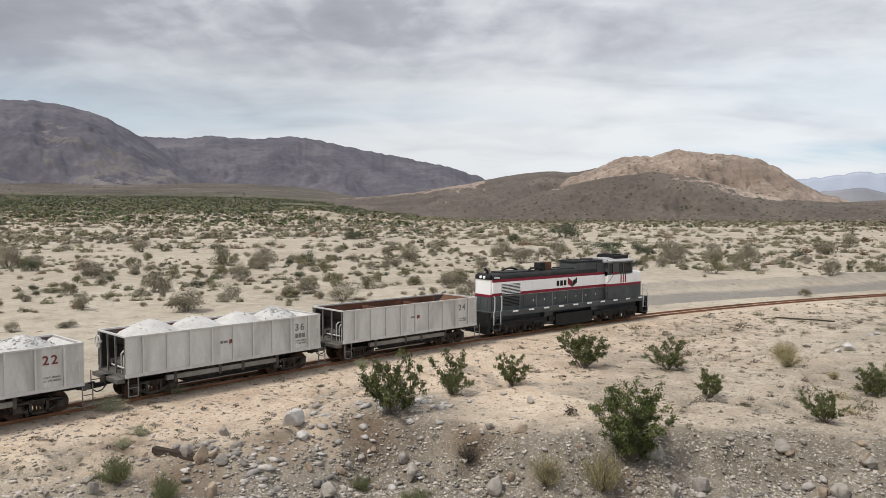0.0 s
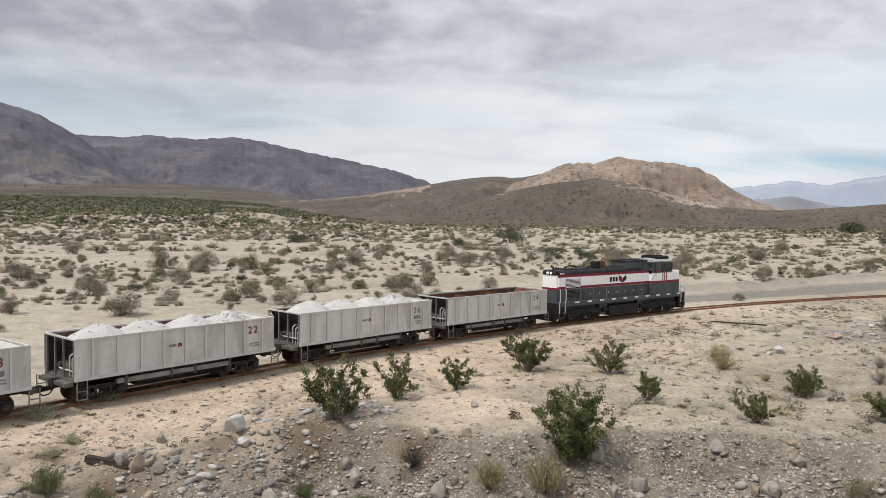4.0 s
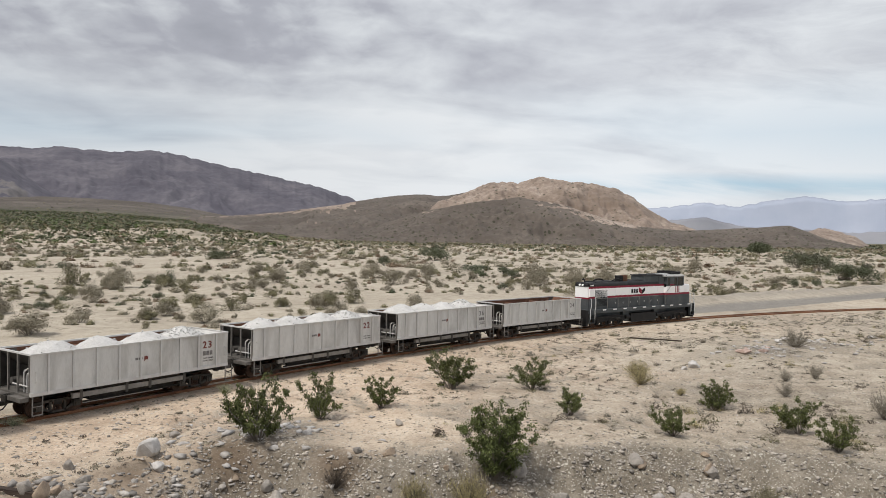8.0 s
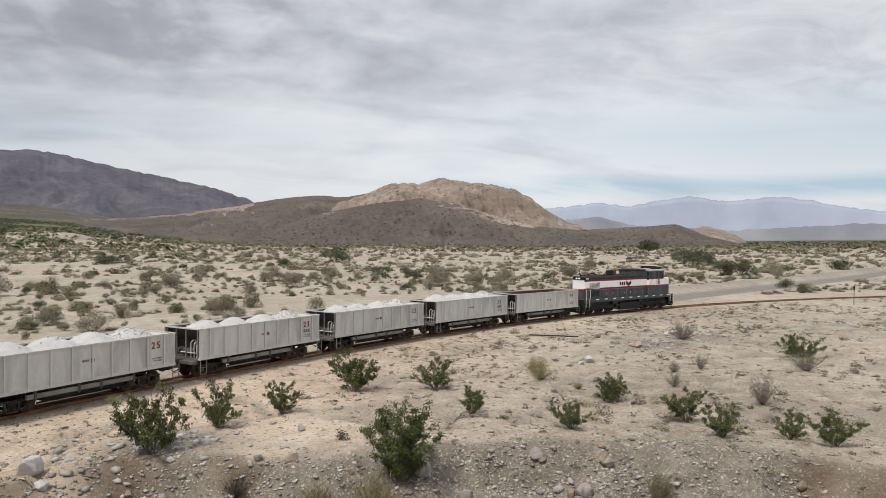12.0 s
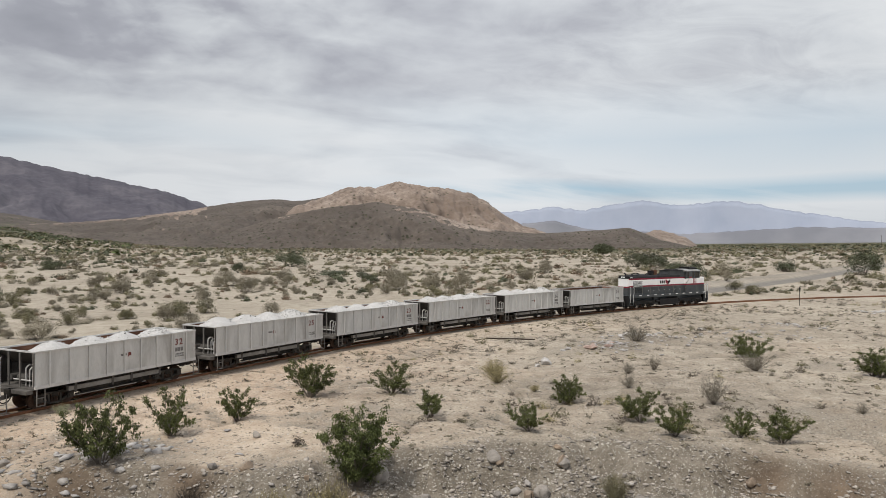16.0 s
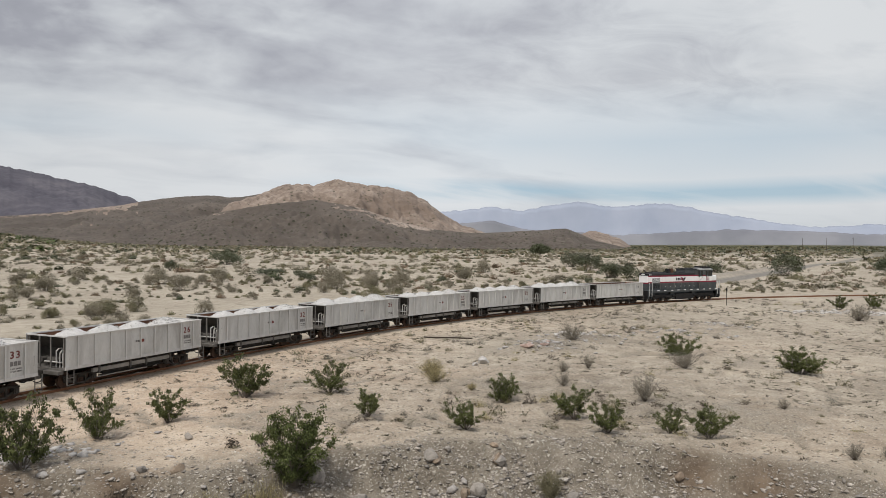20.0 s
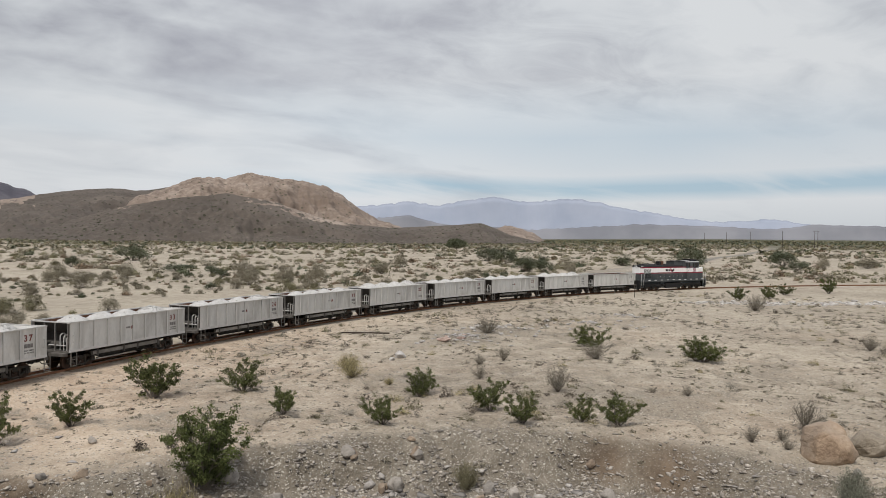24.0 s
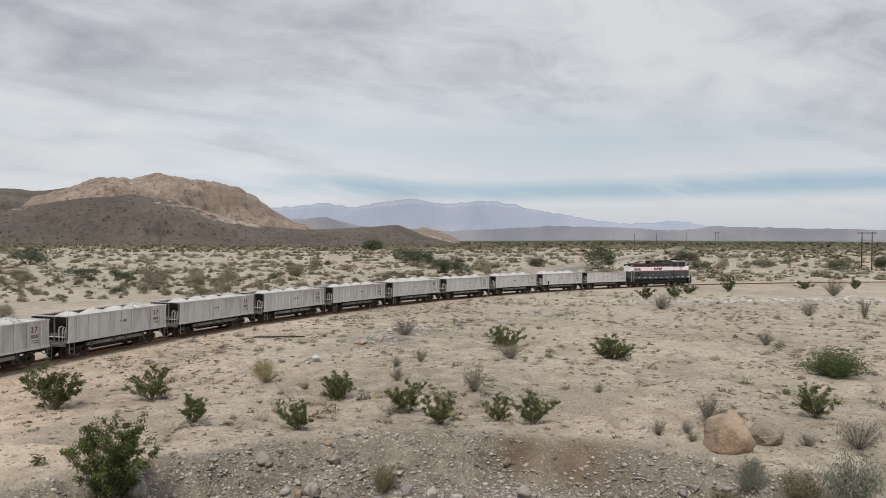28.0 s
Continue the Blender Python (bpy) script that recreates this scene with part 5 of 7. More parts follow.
    for q in (-1, 1):
        for xa, xb in ((CX0 + 0.12, CX0 + 0.50), (CX0 + 1.12, CX0 + 1.55), (CX0 + 1.65, CX1 - 0.12)):
            bm = bmesh.new()
            box(bm, xa, xb, q * (YC - 0.03) - 0.004, q * (YC - 0.03) + 0.004, 2.94, 3.64)
            body("cab_window", bm, M["glass"], "dark tinted glass pane")
        bm = bmesh.new()
        ya, yb = sorted((q * (YC - 0.05), q * (YC + 0.004)))
        box(bm, CX0 + 0.50, CX0 + 1.12, ya, yb, 2.92, 3.05)
        body("cab_stripe", bm, M["red"])
        bm = bmesh.new()
        ya, yb = sorted((q * (YN - 0.02), q * YC))
        box(bm, CX0, CX1, ya, yb, 2.24, 2.86)
        body("cab_side", bm, M["white"])
        bm = bmesh.new()
        ya, yb = sorted((q * (YN - 0.02), q * (YC - 0.004)))
        box(bm, CX0, CX1, ya, yb, 1.20, 2.07)
        body("cab_foot", bm, M["grey"])
        bm = bmesh.new()
        ya, yb = sorted((q * (YN - 0.02), q * (YC + 0.002)))
        box(bm, CX0, CX1, ya, yb, 2.07, 2.24)
        body("cab_lower_stripe", bm, M["red"])
        bm = bmesh.new()
        tube(bm, [(CX0 - 0.06, q * (YN + 0.02), 1.20), (CX0 - 0.06, q * (YN + 0.02), 2.30), (CX0 + 0.15, q * (YN + 0.12), 2.55), (CX0 + 0.5, q * (YC + 0.04), 2.85)], 0.018, 5)
        body("door_grab_rail", bm, M["dustgrey"])
        bm = bmesh.new()
        ya, yb = sorted((q * 0.12, q * 0.60))
        box(bm, CX1 - 0.035, CX1 - 0.027, ya, yb, 2.86, 3.60)
        body("windshield", bm, M["glass"], "dark tinted glass pane")
    bm = bmesh.new()
    prof = [(-YN - 0.09, 3.72), (-YN - 0.09, 3.80), (-YN + 0.35, 3.93), (-0.3, 4.0), (0.3, 4.0), (YN - 0.35, 3.93), (YN + 0.09, 3.80), (YN + 0.09, 3.72)]
    loft(bm, CX0 - 0.25, CX1 + 0.12, prof)
    body("cab_roof", bm, M["roofpale"], "pale dusty cab roof")
    bm = bmesh.new()
    loft(bm, CX0 + 1.0, CX1 - 0.1, hood_section(0.78, 3.92, 4.16, 0.10))
    for k in range(7):
        box(bm, CX0 + 1.0 + k * 0.14, CX0 + 1.06 + k * 0.14, -0.66, 0.66, 4.15, 4.22)
    body("air_conditioner", bm, M["black"])
    bm = bmesh.new()
    box(bm, CX1, CX1 + 0.35, -YN + 0.15, YN - 0.15, 3.72, 3.80)
    body("sun_visor", bm, M["grey"])
    for y in (-0.3, 0.3):
        bm = bmesh.new()
        rod(bm, (CX1 + 0.10, y, 3.98), (CX1 + 0.24, y, 3.98), 0.12, 12)
        body("headlamp", bm, M["lamp"], "round glass headlamp")
    # nose
    bm = bmesh.new()
    loft(bm, CX1, NX1, hood_section(YN - 0.02, 2.78, 2.98, 0.12))
    body("nose_top", bm, M["white"])
    # steps, handrails
    for sx in (-1, 1):
        for s in (-1, 1):
            bm = bmesh.new()
            xa, xb = sorted((sx * (LL / 2 - (0.42 if sx < 0 else 0.05)), sx * (LL / 2 - (1.02 if sx < 0 else 0.62))))
            ya, yb = sorted((s * 0.86, s * 1.14))
            for z in (0.45, 0.80, 1.15):
                box(bm, xa, xb, ya, yb, z, z + 0.04)
            for x in (xa, xb - 0.03):
                box(bm, x, x + 0.03, ya, yb, 0.43, ZD + LIFT - 0.01)
            part("steps", bm, M["grey"], lo)
            for x in (xa + 0.03, xb - 0.02):
                bm = bmesh.new()
                yy = s * 1.15
                tube(bm, [(x, yy, 0.80), (x, yy, 1.54), (x - sx * 0.08, yy, 1.80), (x - sx * 0.08, yy, 2.45), (x - sx * 0.04, yy - s * 0.06, 2.52)], 0.032, 6)
                part("handrail", bm, M["silver"], lo, "pale painted handrail")
        bm = bmesh.new()
        x = sx * (LL / 2 - 0.03)
        tube(bm, [(x, -1.05, 1.54), (x, -1.05, 2.4), (x, -0.4, 2.4), (x, -0.4, 1.56)], 0.024, 6)
        tube(bm, [(x, 1.05, 1.54), (x, 1.05, 2.4), (x, 0.4, 2.4), (x, 0.4, 1.56)], 0.024, 6)
        tube(bm, [(x, -1.05, 1.98), (x, -0.4, 1.98)], 0.02, 6)
        tube(bm, [(x, 1.05, 1.98), (x, 0.4, 1.98)], 0.02, 6)
        part("end_railing", bm, M["silver"] if sx > 0 else M["grey"], lo)
    # walkway railings on both sides of the hood
    for s in (-1, 1):
        yy = s * (LW / 2 - 0.05)
        for k in range(7):
            bm = bmesh.new()
            x = HX0 + 0.55 + k * 1.42
            rod(bm, (x, yy, ZD + LIFT - 0.05), (x, yy, ZD + LIFT + 0.92), 0.017, 6)
            part("stanchion", bm, M["dustgrey"], lo)
        bm = bmesh.new()
        tube(bm, [(HX0 + 0.30, yy, ZD + LIFT + 0.92), (HX1 - 0.35, yy, ZD + LIFT + 0.92), (HX1 - 0.12, yy, ZD + LIFT + 0.60)], 0.017, 6)
        part("walkway_rail", bm, M["dustgrey"], lo)
    # tanks and trucks
    bm = bmesh.new()
    prism(bm, [(-1.75, 1.02), (-1.75, 0.42), (-1.6, 0.28), (1.6, 0.28), (1.75, 0.42), (1.75, 1.02)][::-1], -1.06, 1.06)
    part("fuel_tank", bm, M["black"], lo)
    for s in (-1, 1):
        for xa, xb in ((-2.4, -1.85), (1.9, 2.7)):
            bm = bmesh.new()
            rod(bm, (xa, s * 0.92, 0.76), (xb, s * 0.92, 0.76), 0.17, 12)
            part("air_reservoir", bm, M["black"], lo)
    for cx in (-4.55, 4.55):
        bm = bmesh.new()
        box(bm, -0.25, 0.25, -0.75, 0.75, 0.52, 0.86)
        for x in (-0.85, 0.85):
            box(bm, x - 0.18, x + 0.18, -0.62, 0.62, 0.44, 0.72)
        t = part("truck", bm, M["black"], lo, loc=(cx, 0, 0))
        for s in (-1, 1):
            bm = bmesh.new()
            ya, yb = sorted((s * 0.86, s * 1.0))
            prism(bm, [(-2.0, 0.52), (-1.95, 0.90), (-0.4, 0.98), (0.4, 0.98), (1.95, 0.90), (2.0, 0.52), (1.35, 0.40), (0.6, 0.52), (-0.6, 0.52), (-1.35, 0.40)][::-1], ya, yb)
            for x in (-1.55, 0.0, 1.55):
                box(bm, x - 0.20, x + 0.20, ya - 0.02, yb + 0.06, 0.28, 0.62)
            part("side_frame", bm, M["black"], t)
            for x in (-1.55, 0.0, 1.55):
                bm = bmesh.new()
                rod(bm, (x, s * 0.98, 0.46), (x, s * 1.10, 0.46), 0.13, 12)
                box(bm, x - 0.16, x + 0.16, min(s * 0.99, s * 1.05), max(s * 0.99, s * 1.05), 0.62, 0.70)
                part("axle_box", bm, M["under"], t)
            for x in (-1.1, -0.45, 0.45, 1.1):
                bm = bmesh.new()
                for k in range(5):
                    rod(bm, (x, s * 1.0, 0.30 + k * 0.05), (x, s * 1.0, 0.33 + k * 0.05), 0.09, 8)
                box(bm, x - 0.12, x + 0.12, min(s * 0.9, s * 1.08), max(s * 0.9, s * 1.08), 0.24, 0.29)
                part("spring", bm, M["under"], t)
            bm = bmesh.new()
            tube(bm, [(-1.9, s * 1.08, 0.86), (-0.3, s * 1.10, 0.88), (0.9, s * 1.10, 0.70), (1.4, s * 1.10, 0.70)], 0.03, 6)
            rod(bm, (0.75, s * 1.04, 0.68), (1.25, s * 1.04, 0.68), 0.10, 10)
            part("brake_cylinder", bm, M["under"], t)
        for x in (-1.55, 0.0, 1.55):
            w = shared("wheelset", LOCO_WHEELSET, t, pose(x, 0, LOCO_R))
            SPINNING.append((w, (x, 0, LOCO_R), LOCO_R))
    return lo


def plain(name, color, rough, metal=0.0, emit=0.0):
    m = bpy.data.materials.new(name)
    m.use_nodes = True
    b = m.node_tree.nodes["Principled BSDF"]
    b.inputs["Base Color"].default_value, b.inputs["Roughness"].default_value, b.inputs["Metallic"].default_value = (*color, 1), rough, metal
    if emit:
        b.inputs["Emission Color"].default_value, b.inputs["Emission Strength"].default_value = (*color, 1), emit
    return m


M["lamp"] = plain("headlamp_glass", (0.8, 0.8, 0.78), 0.1, 0.0, 0.25)
M["glass"] = plain("tinted_cab_glass", (0.012, 0.014, 0.016), 0.06)
M["roofpale"] = material("dusty_pale_roof", [(0.22, 0.22, 0.22), (0.44, 0.44, 0.43)], 0.6, 0, 1.6, 12, 0.08, 0.01)
LOCO = locomotive()


# ---- plants and stones ----
def leaf_material(name, dark, mid, light, rough=0.75, island=0.35):
    return material(name, [dark, mid, light], rough, 0, 1.6, 9, 0.0, 0.01, 0.4, per_object=0.14, per_island=island, spec=0.25)


M["creosote"] = leaf_material("creosote_leaves", (0.052, 0.062, 0.022), (0.096, 0.109, 0.038), (0.165, 0.176, 0.072), island=0.5)
M["fresh"] = leaf_material("fresh_creosote_leaves", (0.060, 0.074, 0.024), (0.112, 0.132, 0.044), (0.19, 0.21, 0.082), island=0.5)
M["bright"] = leaf_material("bright_green_leaves", (0.055, 0.08, 0.024), (0.085, 0.118, 0.038), (0.13, 0.16, 0.06))
M["greybrush"] = leaf_material("grey_brush", (0.155, 0.138, 0.108), (0.23, 0.208, 0.166), (0.315, 0.29, 0.24))
M["olivebrush"] = leaf_material("olive_brush", (0.12, 0.11, 0.062), (0.18, 0.164, 0.098), (0.25, 0.228, 0.145))
M["strawbrush"] = leaf_material("straw_coloured_stalks", (0.22, 0.185, 0.09), (0.32, 0.275, 0.145), (0.44, 0.385, 0.22))
M["sage"] = leaf_material("pale_sage_leaves", (0.22, 0.225, 0.135), (0.32, 0.32, 0.205), (0.42, 0.41, 0.29))
M["weed"] = leaf_material("green_weed_stalks", (0.10, 0.112, 0.048), (0.155, 0.17, 0.075), (0.23, 0.245, 0.125))
M["deadbrush"] = leaf_material("dead_brown_stalks", (0.07, 0.055, 0.042), (0.12, 0.098, 0.076), (0.18, 0.15, 0.12))
M["thicket"] = leaf_material("dark_thicket_leaves", (0.050, 0.058, 0.032), (0.082, 0.092, 0.052), (0.125, 0.135, 0.082))
M["farbrush"] = leaf_material("far_grey_brush", (0.16, 0.142, 0.100), (0.225, 0.20, 0.145), (0.30, 0.27, 0.202), island=0.28)
M["farolive"] = leaf_material("far_olive_brush", (0.118, 0.108, 0.06), (0.175, 0.16, 0.092), (0.24, 0.22, 0.132), island=0.28)
M["rustbrush"] = leaf_material("rust_brown_brush", (0.13, 0.09, 0.058), (0.185, 0.132, 0.088), (0.25, 0.185, 0.128), island=0.28)
M["greygreen"] = leaf_material("grey_green_leaves", (0.15, 0.155, 0.115), (0.225, 0.23, 0.175), (0.31, 0.31, 0.245))
M["twig"] = material("grey_twigs", [(0.10, 0.085, 0.068), (0.20, 0.175, 0.145)], 0.9, 0, 5, 30, 0.0, 0.01)
M["darktwig"] = material("dark_twigs", [(0.045, 0.036, 0.028), (0.10, 0.082, 0.065)], 0.9, 0, 5, 30, 0.0, 0.01)


def leaf_mesh(name, C, U, V, mat, out=None):
    """Little three-cornered leaves: centres and half axes, arrays of n by 3. out: the way each faces, so that a crown is shaded as one."""
    n = len(C)
    if out is not None:
        lu, lv = np.linalg.norm(U, axis=1)[:, None], np.linalg.norm(V, axis=1)[:, None]
        out = out / (np.linalg.norm(out, axis=1)[:, None] + 1e-9)
        V = V - out * (V * out).sum(1)[:, None]
        V /= np.linalg.norm(V, axis=1)[:, None] + 1e-9
        U, V = np.cross(V, out) * lu, V * lv
    P = np.stack([C - U - V, C + U - V * 0.6, C + U * 0.3 + V], 1).reshape(-1, 3)
    me = bpy.data.meshes.new(name)
    me.vertices.add(3 * n)
    me.vertices.foreach_set("co", P.astype(np.float32).reshape(-1))
    me.loops.add(3 * n)
    me.loops.foreach_set("vertex_index", np.arange(3 * n, dtype=np.int32))
    me.polygons.add(n)
    me.polygons.foreach_set("loop_start", np.arange(0, 3 * n, 3, dtype=np.int32))
    me.polygons.foreach_set("loop_total", np.full(n, 3, dtype=np.int32))
    me.update(calc_edges=True)
    me.validate()
    for m in (mat if isinstance(mat, (list, tuple)) else [mat]):
        me.materials.append(m)
    return me


def axes(rng, n, size, upright=0.0, length=1.0):
    """Random half axes for n leaves; upright leans their long side towards the vertical."""
    a = rng.normal(size=(n, 3))
    a[:, 2] = np.abs(a[:, 2]) + upright * 3
    a /= np.linalg.norm(a, axis=1)[:, None]
    b = np.cross(a, rng.normal(size=(n, 3)))
    b /= np.linalg.norm(b, axis=1)[:, None] + 1e-9
    s = size * rng.uniform(0.6, 1.3, (n, 1))
    return b * s * 0.5, a * s * length * 0.5


def shrub_meshes(seed, stems, leaves, leaf, spread, mat, twig_mat, kind="open", length=1.6, upright=0.1):
    """Stems and foliage of a shrub one metre high and about one across. kind: open (leaves at the stems' ends), dome (all through), spray (fine upright stalks)."""
    rng = np.random.default_rng(seed)
    bm = bmesh.new()
    C = []
    per = leaves // stems
    for k in range(stems):
        az = 2 * math.pi * (k + rng.uniform(-0.4, 0.4)) / stems * 2.4
        tilt = radians(rng.uniform(8, 62) * spread)
        ln = rng.uniform(0.62, 1.05) * (1.0 if kind != "dome" else 0.95)
        d = np.array([math.cos(az) * math.sin(tilt), math.sin(az) * math.sin(tilt), math.cos(tilt)])
        base = np.array([math.cos(az), math.sin(az), 0]) * rng.uniform(0, 0.07)
        bend = np.array([math.cos(az + 1.3), math.sin(az + 1.3), 0.6]) * rng.uniform(-0.10, 0.16)
        pts = [base + d * ln * t * 0.97 + bend * t * t for t in (-0.04, 0.35, 0.7, 1.0)]
        pts = [np.array([p[0], p[1], min(p[2], 0.98)]) for p in pts]
        for a, b, ra, rb in ((0, 1, 0.013, 0.010), (1, 2, 0.010, 0.007), (2, 3, 0.007, 0.003)):
            rod(bm, pts[a], pts[b], ra, 3, rb, False)
        lo = {"open": 0.30, "dome": 0.12, "spray": 0.15}[kind]
        t = rng.uniform(lo, 1.03, per) ** (0.85 if kind == "open" else 0.7)
        c = base + d * ln * t[:, None] * 0.97 + bend * (t * t)[:, None]
        # leaves gather in tufts on side twigs
        tuft = rng.normal(size=(max(1, per // (30 if kind == "open" else 9)), 3)) * (0.085 if kind == "open" else 0.085)
        c += tuft[rng.integers(0, len(tuft), per)] * t[:, None] + rng.normal(size=(per, 3)) * (0.035 if kind != "dome" else 0.07)
        C.append(c)
    C = np.concatenate(C)
    C[:, 2] = np.clip(C[:, 2], 0.015, 1.02)
    U, V = axes(rng, len(C), leaf, upright, length)
    return fitted(bm, C, U, V, mat, twig_mat)


def fitted(bm, C, U, V, mat, twig_mat, out=None):
    """Stems and leaves brought to one metre across and one metre high."""
    lo, hi = np.percentile(C, 1.5, axis=0), np.percentile(C, 98.5, axis=0)
    k = np.array([2 / (hi[0] - lo[0] + hi[1] - lo[1])] * 2 + [1 / hi[2]])
    mid = np.array([*(lo + hi)[:2] / 2, 0.0]) * 0.6
    for v in bm.verts:
        v.co = Vector((np.array(v.co) - mid) * k)
    return mesh_of("branching", bm, twig_mat), leaf_mesh("foliage", (C - mid) * k, U * k, V * k, mat, out)


def creosote_meshes(seed, stems, leaves, leaf, mat, twig_mat, lean=1.0, full=0.0):
    """An open creosote bush: crooked stems fan out from the crown and fork; leaves sit in tufts on the outer twigs, with gaps between.
    full: leaves also lower down, for a denser bush."""
    rng = np.random.default_rng(seed)
    bm = bmesh.new()
    tips = []
    for k in range(stems):
        az = 2.4 * k + rng.uniform(-0.5, 0.5)
        tilt = radians(rng.uniform(4, 48) * lean)
        ln = rng.uniform(0.68, 1.05) * (1 - 0.25 * tilt)
        flat = np.array([math.cos(az), math.sin(az), 0.0])
        side = np.array([-math.sin(az), math.cos(az), 0.0])
        way = lambda t: flat * (0.03 + ln * math.sin(tilt) * t ** 1.15) + side * bend * math.sin(3 * t) + np.array([0, 0, ln * math.cos(tilt) * t - 0.03])
        bend = rng.uniform(-0.06, 0.06)
        pts = [way(t) for t in (0, 0.25, 0.5, 0.75, 1.0)]
        for i in range(4):
            rod(bm, pts[i], pts[i + 1], 0.013 - 0.0027 * i, 3, 0.0105 - 0.0027 * i, False)
        for j in range(8):
            t = rng.uniform(0.30 - 0.22 * full, 0.98) if j else 1.0
            p = way(t)
            d = flat * rng.uniform(-0.2, 0.9) + side * rng.uniform(-0.9, 0.9) + np.array([0, 0, rng.uniform(0.2, 1.0)])
            q = p + d / np.linalg.norm(d) * rng.uniform(0.08, 0.22)
            rod(bm, p, q, 0.006, 3, 0.003, False)
            w = rng.uniform(0.4, 1.0)
            tips += [(p + (q - p) * u, w) for u in (0.55, 0.85, 1.05)]
    T, W = np.array([p for p, w in tips]), np.array([w for p, w in tips])
    pick = rng.choice(len(T), leaves, p=W / W.sum())
    C = T[pick] + rng.normal(size=(leaves, 3)) * (0.015 + 0.020 * rng.random((len(T), 1)))[pick]
    C[:, 2] = np.maximum(C[:, 2], 0.03)
    U, V = axes(rng, leaves, leaf, 0.25, 1.7)
    return fitted(bm, C, U, V, mat, twig_mat)


KINDS = {}


def kind(name, n, *args, **kw):
    KINDS[name] = [shrub_meshes(100 + 17 * i + len(KINDS) * 211, *args, **kw) for i in range(n)]


def mound_meshes(seed, leaves, leaf, mat, twig_mat, lobes=9, ragged=0.10):
    """Stems and foliage of a rounded shrub one metre high: leaves in lobes over a dome."""
    rng = np.random.default_rng(seed)
    bm = bmesh.new()
    C = []
    per = leaves // lobes
    for k in range(lobes):
        az = 2 * math.pi * k / lobes * 1.618 + rng.uniform(-0.4, 0.4)
        el = rng.uniform(0.05, 1.25)
        q = rng.uniform(0.36, 0.50)
        c = np.array([math.cos(az) * math.cos(el) * q, math.sin(az) * math.cos(el) * q, 0.16 + math.sin(el) * rng.uniform(0.30, 0.62)])
        rod(bm, (c[0] * 0.1, c[1] * 0.1, -0.03), c, 0.012, 3, 0.005, False)
        v = rng.normal(size=(per, 3))
        v /= np.linalg.norm(v, axis=1)[:, None]
        v *= rng.uniform(0.3, 1.0, (per, 1)) ** 0.5 * rng.uniform(0.16, 0.27)
        C.append(c + v + rng.normal(size=(per, 3)) * ragged * rng.random((per, 1)) ** 3)
    C = np.concatenate(C)
    C[:, 2] = np.clip(C[:, 2], 0.02, 1.02)
    U, V = axes(rng, len(C), leaf, 0.2, 1.5)
    out = (C - (0, 0, 0.15)) * (1, 1, 1.3) + rng.normal(size=C.shape) * 0.34
    return fitted(bm, C, U, V, mat, twig_mat, out)


KINDS["green"] = [creosote_meshes(41 + 13 * i, 13 + i % 3, 6600, 0.025, M["creosote"], M["twig"], 1.0 + 0.08 * (i % 3), 0.4) for i in range(6)]
KINDS["full"] = [creosote_meshes(211, 22, 19000, 0.019, M["fresh"], M["twig"], 0.72, 1.0)]
kind("bright", 2, 44, 8000, 0.028, 1.15, M["bright"], M["twig"], kind="dome", length=2.2)
kind("dead", 2, 60, 900, 0.016, 0.9, M["deadbrush"], M["darktwig"], kind="spray", length=9, upright=0.9)
kind("straw", 3, 60, 3400, 0.014, 0.85, M["strawbrush"], M["twig"], kind="spray", length=8, upright=0.9)
kind("weed", 2, 40, 5200, 0.018, 1.05, M["weed"], M["twig"], kind="spray", length=5, upright=0.6)
kind("sage", 2, 30, 3600, 0.028, 1.2, M["sage"], M["twig"], kind="dome", length=2.2)
kind("grey", 4, 44, 2600, 0.017, 1.0, M["greybrush"], M["twig"], kind="spray", length=4.5, upright=0.5)
kind("greygreen", 2, 44, 6500, 0.026, 1.1, M["greygreen"], M["twig"], kind="dome", length=2.2, upright=0.4)
kind("olive", 3, 40, 6500, 0.022, 1.05, M["olivebrush"], M["twig"], kind="dome", length=3)
for name, n, args in (("mgrey", 4, (3600, 0.033, M["farbrush"], M["twig"], 13, 0.20)), ("molive", 4, (3400, 0.034, M["farolive"], M["twig"], 11, 0.14)), ("mgreen", 4, (3600, 0.033, M["thicket"], M["twig"], 14, 0.16))):
    KINDS[name] = [mound_meshes(900 + 31 * i + len(KINDS) * 57, *args) for i in range(n)]

LABELS = {
    "green": ("creosote_bush", "dark green creosote bush on bare desert gravel", "creosote bushes near the line"),
    "full": ("creosote_bush", "large dense dark green creosote bush on the gravel bank", "creosote bushes near the line"),
    "bright": ("desert_bush", "bright green feathery bush on pale sand", "creosote bushes near the line"),
    "dead": ("dead_shrub", "dead grey-brown tuft of stalks on the gravel bank", "dry tufts"),
    "straw": ("dry_grass_tuft", "straw-yellow tuft of dry desert grass", "dry tufts"),
    "weed": ("weed_tuft", "low grey-green weed tuft among stones", "low weeds"),
    "sage": ("sage_clump", "low pale sage-green clump beside the track", "low weeds"),
    "grey": ("burro_bush", "leafless grey twiggy desert bush on sand", "grey twiggy bushes"),
    "greygreen": ("saltbush", "dense grey-green saltbush on the gravel shoulder", "olive bushes"),
    "olive": ("olive_bush", "rounded olive-brown desert bush on gravel", "olive bushes"),
    "mgrey": ("scrub_bush", "grey-brown scrub bush on the sandy plain", "bushes on the plain"),
    "molive": ("scrub_bush", "olive-brown rounded scrub bush on the plain", "bushes on the plain"),
    "mgreen": ("scrub_bush", "dark green scrub bush on the sandy plain", "bushes on the plain"),
}
COUNT = [0]


